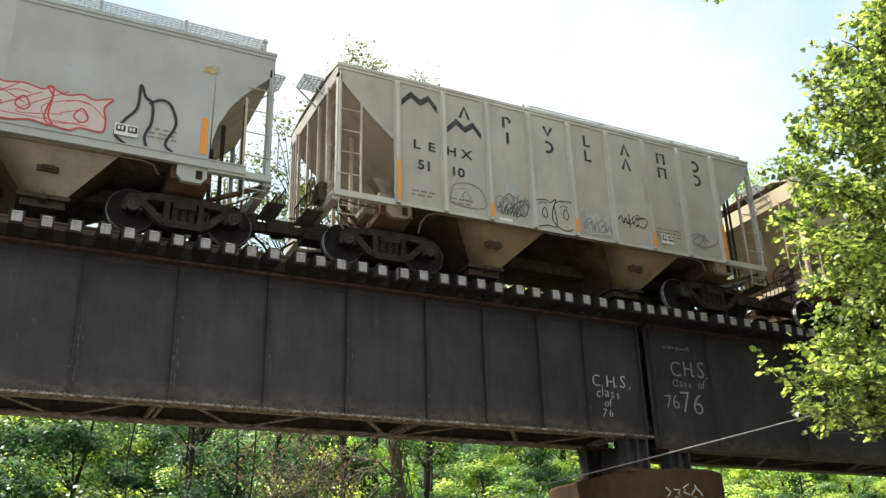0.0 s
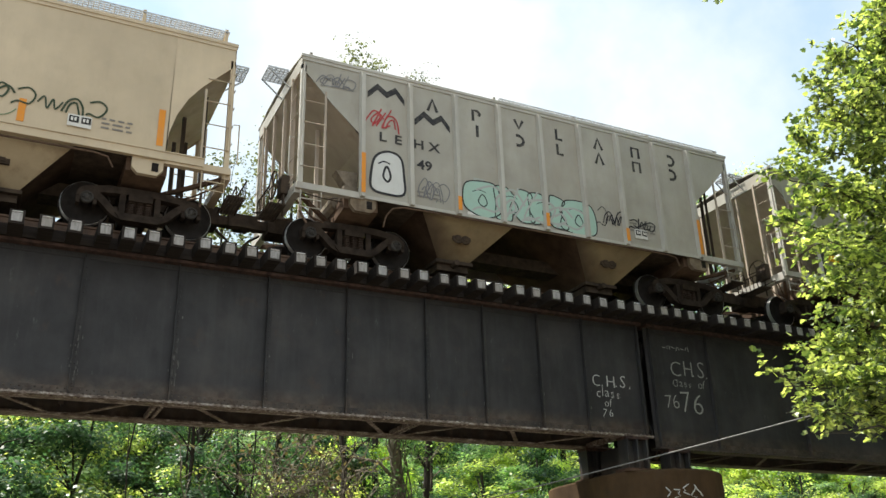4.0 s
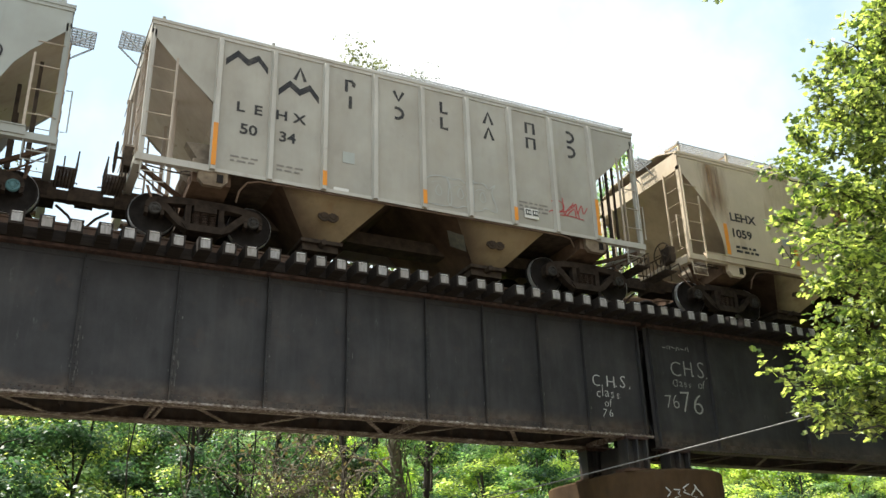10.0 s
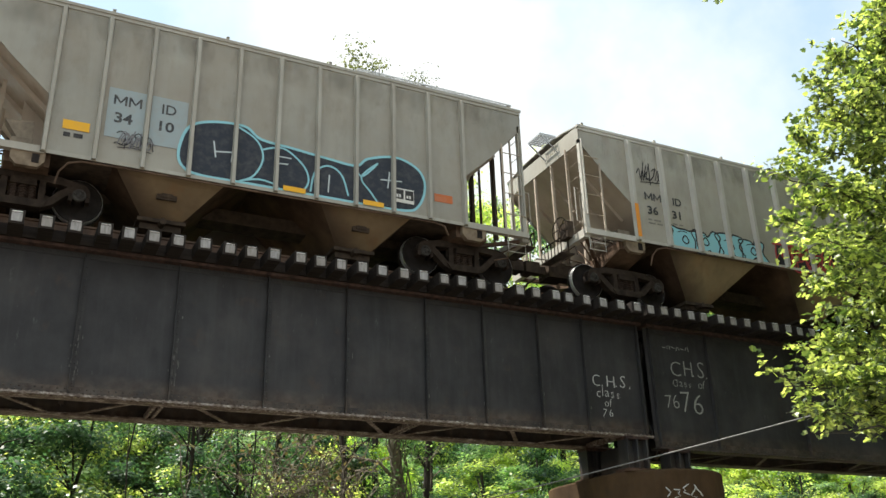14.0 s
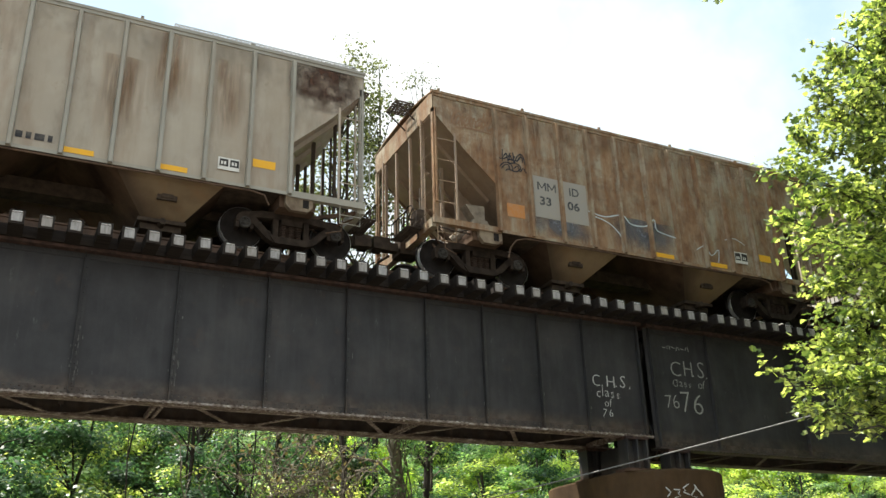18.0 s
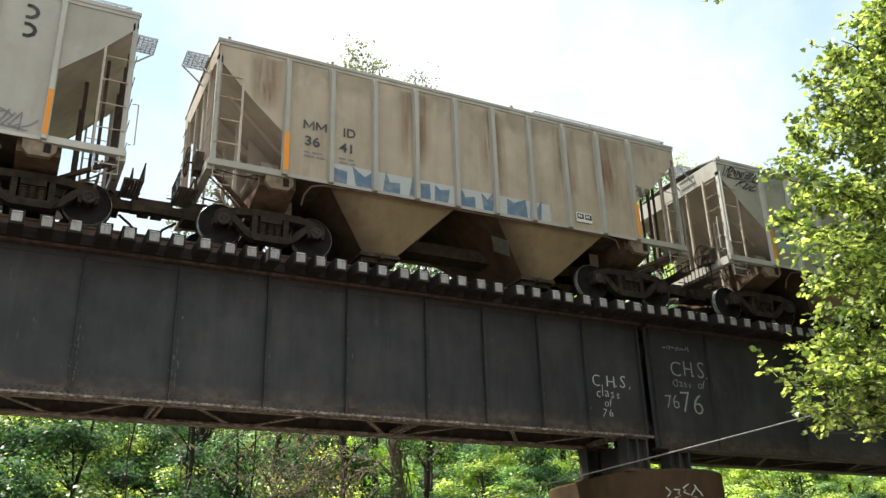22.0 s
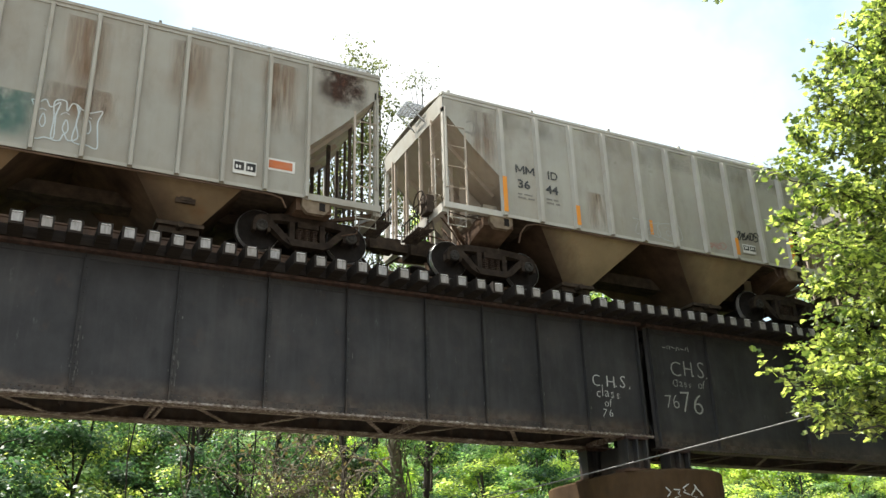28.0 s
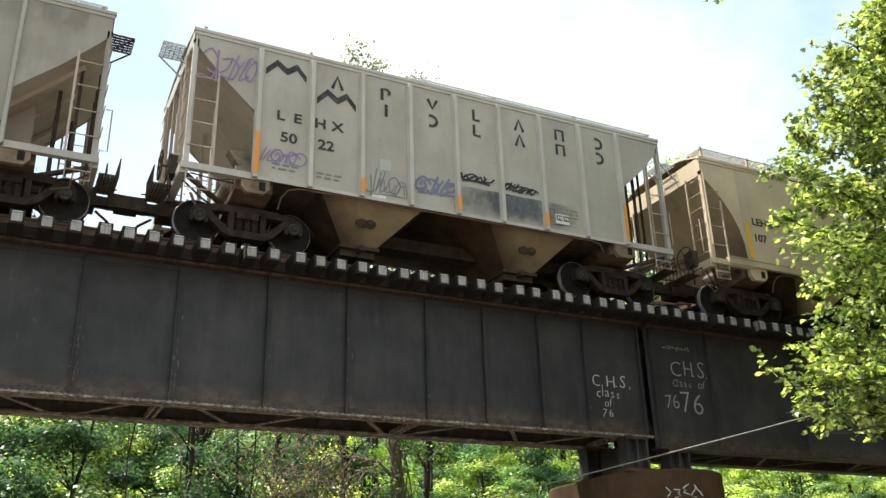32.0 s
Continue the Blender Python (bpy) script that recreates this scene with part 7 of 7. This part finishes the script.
def tree_kind(seed, height, radius, low, clumps, per, leaf, material, spread=0.62, trunk_r=0.16, wood=None, bias=(5, 4, 2)):
    """The trunk and crown meshes of one kind of tree; the crown is many leaf clumps with gaps between."""
    rng = np.random.default_rng(seed)
    wood_s = Shape()
    lean = rng.normal(scale=0.35, size=2)
    path = [(lean[0] * (k / 7) ** 2 + rng.normal(scale=0.06), lean[1] * (k / 7) ** 2 + rng.normal(scale=0.06), height * 0.93 * k / 7) for k in range(8)]
    wood_s.tube(path, trunk_r, 9, 0.025)
    vs, fs, shades = [], [], []
    odds = random.Random(seed)
    mid, half = (low + height) / 2, (height - low) / 2
    for i in range(clumps):
        while True:
            c = rng.uniform(-1, 1, 3)
            r = np.linalg.norm(c)
            if 0.25 < r < 1:
                break
        taper = 1 - 0.45 * max(0, c[2])
        p = np.array([c[0] * radius * taper, c[1] * radius * taper, mid + c[2] * half])
        k = float(min(0.9, max(0.12, (p[2] - 0.35 * math.hypot(p[0], p[1])) / (height * 0.93))))
        b = path[int(k * 7)]
        if i % 2 == 0:
            q = [b, ((b[0] + p[0]) / 2, (b[1] + p[1]) / 2, (b[2] + p[2]) / 2 + 0.25), tuple(p)]
            wood_s.tube(q, 0.055 * (1.1 - k) + 0.012, 5, 0.008)
        n = int(per * rng.uniform(0.55, 1.45))
        sp = spread * rng.uniform(0.65, 1.25)
        pts = p + rng.normal(size=(n, 3)) * np.array([sp, sp, sp * 0.55])
        leaf_quads(vs, fs, pts, leaf, rng, p - np.array([0, 0, 0.15]))
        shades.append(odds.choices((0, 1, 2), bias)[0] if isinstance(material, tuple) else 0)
    return wood_s.mesh("trunk", wood or BARK), leaf_mesh("crown", vs, fs, material, shades)


def plant_tree(kind, x, y, turn, scale, label, name="tree", category="tree", group="trees behind the bridge"):
    trunk, crown = kind
    ob = thing(name, label, category, (x, y, -0.05), group)
    ob.rotation_euler = (0, 0, turn)
    ob.scale = (scale[0], scale[0], scale[1])
    part("trunk", trunk, None, ob)
    part("crown", crown, None, ob)
    return ob


# x, y, radius and lean of the stems
STEMS = ((3.84, 20.5, 0.075, 0.10), (4.16, 21.2, 0.040, -0.25), (5.19, 21.0, 0.035, 0.30), (7.63, 20.8, 0.120, -0.15), (9.86, 20.8, 0.150, 0.05), (2.51, 21.4, 0.035, 0.45))


def build_woods():
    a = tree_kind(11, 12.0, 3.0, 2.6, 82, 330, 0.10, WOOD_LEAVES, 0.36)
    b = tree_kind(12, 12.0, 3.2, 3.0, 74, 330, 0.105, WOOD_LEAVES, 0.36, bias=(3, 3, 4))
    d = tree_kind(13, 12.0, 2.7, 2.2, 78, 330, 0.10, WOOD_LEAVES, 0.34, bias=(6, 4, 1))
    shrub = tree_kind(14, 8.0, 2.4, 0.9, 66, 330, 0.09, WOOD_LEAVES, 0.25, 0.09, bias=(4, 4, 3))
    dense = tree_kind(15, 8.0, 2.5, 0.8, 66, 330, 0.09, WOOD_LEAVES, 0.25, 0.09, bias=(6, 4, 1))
    # mostly the sunlit leaf tone, so these trees look bright by colour
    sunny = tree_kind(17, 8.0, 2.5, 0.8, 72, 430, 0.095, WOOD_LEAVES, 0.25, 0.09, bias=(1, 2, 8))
    thin = tree_kind(16, 19.0, 2.0, 7.0, 96, 62, 0.105, THIN_LEAF, 0.34, 0.13)
    rng = random.Random(5)
    rows = (
        # y, first x, step, count, lowest and highest trees, kinds
        (22.2, -0.5, 3.0, 13, (6.4, 7.8), (shrub, shrub, dense)),
        (24.8, 10.0, 3.0, 9, (6.6, 8.0), (sunny, sunny, shrub)),
        (29.0, -2.0, 3.4, 16, (9.5, 11.0), (a, b, d, b)),
        (35.0, -3.5, 4.2, 14, (11.5, 14.0), (d, a, b)),
        (41.0, -5.0, 5.0, 15, (13.5, 16.5), (a, d)),
        (52.0, -8.0, 6.5, 15, (16.0, 20.0), (d, a)),
    )
    for y, x0, step, n, (lo, hi), kinds in rows:
        for i in range(n):
            x = x0 + i * step + rng.uniform(-0.9, 0.9)
            h = rng.uniform(lo, hi)
            kd = kinds[rng.randrange(len(kinds))]
            if 28 < y < 30 and 9 < x < 22:
                h *= 0.74
            # the sunlit-coloured kind stands to the right, where the woods look brightest
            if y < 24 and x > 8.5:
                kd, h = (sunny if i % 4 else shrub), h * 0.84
            base = 8.0 if kd in (shrub, dense, sunny) else 12.0
            wide = rng.uniform(0.92, 1.2) * (1.0 if y < 36 else 1.35)
            small = kd in (shrub, dense, sunny)
            plant_tree(kd, x, y + rng.uniform(-1.2, 1.2), rng.uniform(0, 6.28), (wide, h / base),
                       "bushy green understorey tree behind the bridge" if small else "leafy green woodland tree behind the bridge",
                       "understorey_tree" if small else "tree", "tree")
    # taller trees whose tops show over the train and between the cars
    plant_tree(thin, 9.9, 24.4, 4.4, (0.9, 1.06), "tall slender tree with a sparse leafy top")
    plant_tree(thin, 9.0, 24.6, 0.4, (1.1, 1.09), "tall slender tree with a sparse leafy top")
    plant_tree(thin, 11.9, 24.9, 2.1, (0.8, 1.09), "tall slender tree with a sparse leafy top")
    plant_tree(thin, 7.2, 25.3, 3.3, (1.0, 0.93), "tall slender tree with a sparse leafy top")
    plant_tree(thin, 5.2, 25.6, 5.0, (0.9, 0.84), "tall slender tree with a sparse leafy top")
    plant_tree(thin, -1.0, 25.0, 1.2, (0.8, 0.75), "tall slender tree with a sparse leafy top")
    for x, h in ((17.6, 21.2), (21.8, 22.8), (26.2, 24.0), (31.0, 24.3), (36.0, 24.8)):
        plant_tree(b, x, 32.5, x, (1.2, h / 12.0), "tall leafy green tree behind the bridge")
    # dark stems that stand among the undergrowth
    stem_rng = random.Random(31)
    for x, yy, rad, lean in STEMS:
        t = thing("sapling", "thin dark-stemmed sapling among the undergrowth", "tree", (x, yy, -0.05), "saplings behind the bridge")
        path = [(lean * k / 6 + stem_rng.gauss(0, 0.07), stem_rng.gauss(0, 0.06), 1.3 * k) for k in range(7)]
        s = Shape().tube(path, rad * 0.75, 8, rad * 0.45)
        for k in range(5):
            q = Vector(path[2 + k % 4])
            e = q + Vector((stem_rng.uniform(-0.9, 0.9), stem_rng.uniform(-0.4, 0.4), stem_rng.uniform(0.4, 0.9)))
            s.tube([tuple(q), tuple((q + e) / 2 + Vector((0, 0, 0.1))), tuple(e)], rad * 0.35, 5, 0.008)
        part("trunk", s, BARK, t)
        gg = np.random.default_rng(int(x * 10) + 70)
        vs, fs = [], []
        for k in range(7):
            q = np.array(path[6]) + gg.normal(size=3) * np.array([0.7, 0.5, 0.35])
            leaf_quads(vs, fs, q + gg.normal(size=(60, 3)) * 0.22, 0.11, gg, q)
        part("crown", leaf_mesh("crown", vs, fs, FAR_LEAF), None, t)
    # a dry thicket with a pale leaning trunk
    t = thing("dry_thicket", "tangle of dry brown vines and twigs behind the bridge", "shrub", (6.2, 19.2, 0))
    r = random.Random(9)
    for i in range(46):
        s = Shape()
        p = Vector((r.uniform(-1.1, 1.0), r.uniform(-0.6, 0.6), 0))
        pts = [p.copy()]
        for k in range(9):
            p = p + Vector((r.uniform(-0.6, 0.6), r.uniform(-0.25, 0.25), r.uniform(0.38, 0.74)))
            pts.append(p.copy())
        s.tube([tuple(q) for q in pts], r.uniform(0.016, 0.036), 5, 0.010)
        for k in range(11):
            q = pts[r.randrange(4, 10)]
            e = q + Vector((r.uniform(-0.8, 0.8), r.uniform(-0.3, 0.3), r.uniform(-0.3, 0.6)))
            s.tube([tuple(q), tuple((q + e) / 2 + Vector((0, 0, 0.1))), tuple(e)], 0.014, 4, 0.006)
        part("vine", s, DRY_TWIG, t)
    g = np.random.default_rng(8)
    vs, fs = [], []
    leaf_quads(vs, fs, g.normal(size=(380, 3)) * np.array([0.8, 0.5, 0.8]) + np.array([0, 0, 4.9]), 0.11, g)
    part("dry_leaves", leaf_mesh("dry_leaves", vs, fs, leaf_material("dry_leaves", (0.10, 0.085, 0.04), (0.24, 0.21, 0.10), (1.5, 1.4, 1.0))), None, t)
    t = thing("leaning_trunk", "pale leaning dead tree trunk", "tree", (8.55, 19.6, -0.05))
    part("trunk", Shape().tube([(0.35, 0, 0), (0.2, 0, 2.4), (0.0, 0, 4.4), (-0.15, 0, 6.0), (-0.1, 0.2, 7.2)], 0.20, 10, 0.10), PALE_BARK, t)
    vs, fs = [], []
    for q in ((-0.35, -0.25, 4.5), (0.3, -0.3, 5.3), (-0.3, -0.3, 5.9), (0.35, -0.2, 4.2), (0.1, -0.35, 6.2)):
        leaf_quads(vs, fs, np.array(q) + g.normal(size=(150, 3)) * np.array([0.25, 0.12, 0.2]), 0.08, g, np.array(q))
    part("ivy", leaf_mesh("ivy", vs, fs, FAR_LEAF), None, t, "green ivy leaves on the trunk")
    for k in range(9):
        vine = [(0.2 - 0.05 * q + 0.24 * math.sin(0.9 * q + k * 1.7) + r.gauss(0, 0.03), -0.16 + r.gauss(0, 0.04), 2.2 + 0.55 * q) for q in range(9)]
        part("vine", Shape().tube(vine, 0.022, 5, 0.012), DRY_TWIG, t, "dry grey vine climbing the trunk")
    part("limb", Shape().tube([(0.0, 0, 4.6), (-0.5, 0, 5.1), (-1.1, 0.1, 5.2), (-1.4, 0.1, 4.8)], 0.045, 6, 0.015), PALE_BARK, t)
    part("limb", Shape().tube([(-0.1, 0, 5.6), (-0.7, 0.1, 6.1), (-1.5, 0.1, 6.25), (-2.1, 0.1, 6.0)], 0.04, 6, 0.012), PALE_BARK, t)


# a broad lobed leaf, seen flat: half its outline as (along, across)
LOBES = [(0.0, 0.0), (0.10, 0.16), (0.04, 0.40), (0.26, 0.30), (0.36, 0.52), (0.52, 0.50), (0.56, 0.26), (0.80, 0.30), (1.0, 0.0)]


def near_leaves(vs, fs, p, along, up, size, rng):
    """One lobed leaf, folded a little along its midrib."""
    d = along.normalized()
    w = d.cross(up)
    if w.length < 1e-3:
        w = d.orthogonal()
    w.normalize()
    u = w.cross(d)
    fold = rng.uniform(0.05, 0.35)
    droop = rng.uniform(-0.25, 0.1)
    for sg in (-1, 1):
        n = len(vs)
        for a, b in LOBES:
            vs.append(tuple(p + size * (d * a + w * (sg * b) + u * (b * fold + droop * a * a))))
        k = len(LOBES)
        fs.append((n, n + 1, n + 2, n + 3, n + 8) if sg > 0 else (n + 8, n + 3, n + 2, n + 1, n))
        fs.append((n + 3, n + 4, n + 5, n + 6, n + 8) if sg > 0 else (n + 8, n + 6, n + 5, n + 4, n + 3))
        fs.append((n + 6, n + 7, n + 8) if sg > 0 else (n + 8, n + 7, n + 6))


def build_near_tree():
    rng = random.Random(77)
    base = Vector((13.4, 7.9, 0))
    tree = thing("broadleaf_tree", "broadleaf tree with bright lobed leaves reaching in before the bridge", "tree", base)
    trunk = [(0, 0, -0.1), (0.05, 0, 2.5), (-0.08, 0.05, 5.0), (0.0, 0.1, 8.0), (0.1, 0.1, 11.5), (0.05, 0.05, 14.5)]
    part("trunk", Shape().tube(trunk, 0.22, 12, 0.05), BARK, tree)
    # limbs: height on the trunk, tip, how many twigs
    limbs = [
        (9.2, (10.75, 7.2, 9.9), 16), (8.6, (9.95, 7.4, 9.25), 18), (8.0, (9.45, 7.0, 8.35), 17), (7.4, (9.25, 7.3, 7.85), 18), (6.9, (9.2, 6.8, 7.35), 16),
        (6.2, (8.0, 7.0, 6.72), 24), (5.9, (8.75, 7.6, 6.25), 18), (5.2, (8.2, 7.0, 5.75), 20), (5.0, (8.9, 6.6, 5.35), 16), (4.6, (8.25, 7.1, 5.02), 20),
        (4.2, (8.45, 7.5, 4.55), 18), (3.9, (8.7, 6.8, 4.25), 16), (3.5, (7.85, 7.0, 3.95), 22), (3.2, (7.95, 7.2, 3.68), 19), (3.0, (8.9, 7.4, 3.72), 15),
        (9.9, (11.4, 7.6, 10.6), 14), (8.3, (10.8, 8.4, 8.9), 16), (7.1, (10.1, 8.5, 7.2), 16), (5.6, (9.9, 8.6, 5.9), 14), (4.4, (9.8, 8.5, 4.9), 14), (6.6, (10.0, 6.3, 6.6), 12),
        (3.4, (7.3, 7.0, 3.86), 9), (3.1, (7.3, 7.1, 3.66), 8), (6.1, (7.5, 7.0, 6.62), 9), (6.8, (8.25, 7.0, 7.2), 12), (7.6, (8.75, 7.0, 8.0), 12), (8.6, (9.5, 7.0, 9.1), 12),
        (5.4, (9.7, 6.2, 5.0), 12), (8.8, (11.0, 6.6, 8.6), 12),
    ]
    for z0, tip, twigs in limbs:
        a, b = Vector((-0.03, 0.08, z0 - 0.4)), Vector(tip) - base + Vector((0.5, 0, 0))
        s = Shape()
        path = []
        for k in range(9):
            u = k / 8
            path.append(a.lerp(b, u) + Vector((rng.uniform(-0.05, 0.05), rng.uniform(-0.08, 0.08), 0.45 * math.sin(math.pi * u) + rng.uniform(-0.05, 0.05))))
        s.tube([tuple(q) for q in path], 0.032, 6, 0.006)
        vs, fs = [], []
        for i in range(int(twigs * 1.9)):
            u = rng.uniform(0.14, 1.0) ** 0.85
            q = path[min(7, int(u * 8))].lerp(path[min(8, int(u * 8) + 1)], u * 8 % 1)
            e = q + Vector((rng.uniform(-0.55, 0.25), rng.uniform(-0.5, 0.5), rng.uniform(-0.22, 0.30))) * rng.uniform(0.6, 1.1)
            s.tube([tuple(q), tuple((q + e) / 2 + Vector((0, 0, 0.04))), tuple(e)], 0.009, 4, 0.003)
            for j in range(rng.randint(22, 34)):
                f = rng.uniform(0.15, 1.05)
                p = q.lerp(e, f) + Vector((rng.gauss(0, 0.085), rng.gauss(0, 0.085), rng.gauss(0, 0.06)))
                al = (e - q).normalized() + Vector((rng.gauss(0, 0.8), rng.gauss(0, 0.8), rng.gauss(-0.15, 0.5)))
                up = Vector((rng.gauss(0, 0.45), rng.gauss(0, 0.45), 1))
                near_leaves(vs, fs, p, al, up, rng.uniform(0.05, 0.115), rng)
        limb = part("limb", s, BARK, tree)
        me = bpy.data.meshes.new("foliage")
        me.from_pydata(vs, [], fs)
        me.materials.append(NEAR_LEAF)
        part("foliage", me, None, limb, "bright yellow-green lobed leaves")
    # the rest of the crown, to the sides and above: unseen, added to shade the bridge
    g = np.random.default_rng(6)
    for k in range(190):
        a = g.uniform(-2.6, 2.2)
        q = Vector((4.6 + 4.6 * math.cos(a) * g.uniform(0.2, 1), 1.6 + 3.9 * math.sin(a) * g.uniform(0.2, 1), g.uniform(3.6, 14.5)))
        q.x = max(q.x, 1.62 * (q.y + 7.9) - 12.3)
        z0 = max(2.5, q.z - 1.3)
        limb = part("limb", Shape().tube([(0.02, 0.06, z0), tuple(q * 0.5 + Vector((0, 0, z0 * 0.5 + 0.2))), tuple(q)], 0.05, 6, 0.012), BARK, tree)
        vs, fs = [], []
        leaf_quads(vs, fs, np.array(q) + g.normal(size=(430, 3)) * np.array([0.6, 0.6, 0.42]), 0.16, g, np.array(q))
        part("foliage", leaf_mesh("foliage", vs, fs, NEAR_LEAF), None, limb, "bright yellow-green lobed leaves")
    # a thin bare sprig below, and one spray from high above
    for z0, mid, tip, n in ((3.0, (9.2, 7.1, 3.55), (7.95, 7.0, 3.37), 5), (11.8, (8.8, 7.2, 10.2), (7.55, 7.0, 9.08), 12)):
        s = Shape()
        pts = [Vector((0, 0.08, z0)), Vector(mid) - base, Vector(tip) - base]
        s.tube([tuple(q) for q in (pts[0], pts[1], (pts[1] + pts[2]) / 2 + Vector((0, 0, -0.04)), pts[2])], 0.016, 5, 0.004)
        vs, fs = [], []
        for j in range(n):
            p = pts[2] + Vector((rng.gauss(0.1, 0.12), rng.gauss(0, 0.06), rng.gauss(0.02, 0.05)))
            near_leaves(vs, fs, p, Vector((rng.gauss(-0.3, 0.7), rng.gauss(0, 0.6), rng.gauss(-0.3, 0.4))), Vector((rng.gauss(0, 0.4), rng.gauss(0, 0.4), 1)), rng.uniform(0.05, 0.10), rng)
        limb = part("limb", s, BARK, tree)
        me = bpy.data.meshes.new("foliage")
        me.from_pydata(vs, [], fs)
        me.materials.append(NEAR_LEAF)
        part("foliage", me, None, limb, "bright yellow-green lobed leaves")


build_woods()
build_near_tree()


def motions():
    """The train rolls through, slowly gaining speed; its wheels turn while they pass over the bridge."""
    for car, place in TRAIN:
        walk(car, [(t * 0.8, pose(place - rolled(t * 0.8), TRACK_Y, RAIL_Z)) for t in range(41)])
    for wheel, number in WHEELSETS:
        place, home = TRAIN[number][1], wheel.location.copy()
        x0 = place + wheel.parent.location.x + home.x
        step = 0.08
        turned, rows = 0.0, []
        last = 0.0
        for i in range(int(32.0 / step) + 1):
            t = min(32.0, i * step)
            x = x0 - rolled(t)
            if -6.0 < x < 27.0:
                turned -= (rolled(t) - last) / WHEEL_R
                rows.append((t, turned))
            last = rolled(t)
        if not rows:
            rows = [(0.0, 0.0)]
        keys = [(0.0, rows[0][1])] if rows[0][0] > 0.01 else []
        keys += rows
        if keys[-1][0] < 31.99:
            keys.append((32.0, rows[-1][1]))
        walk(wheel, [(t, Matrix.Translation(home) @ Matrix.Rotation(a, 4, "Y")) for t, a in keys])


motions()
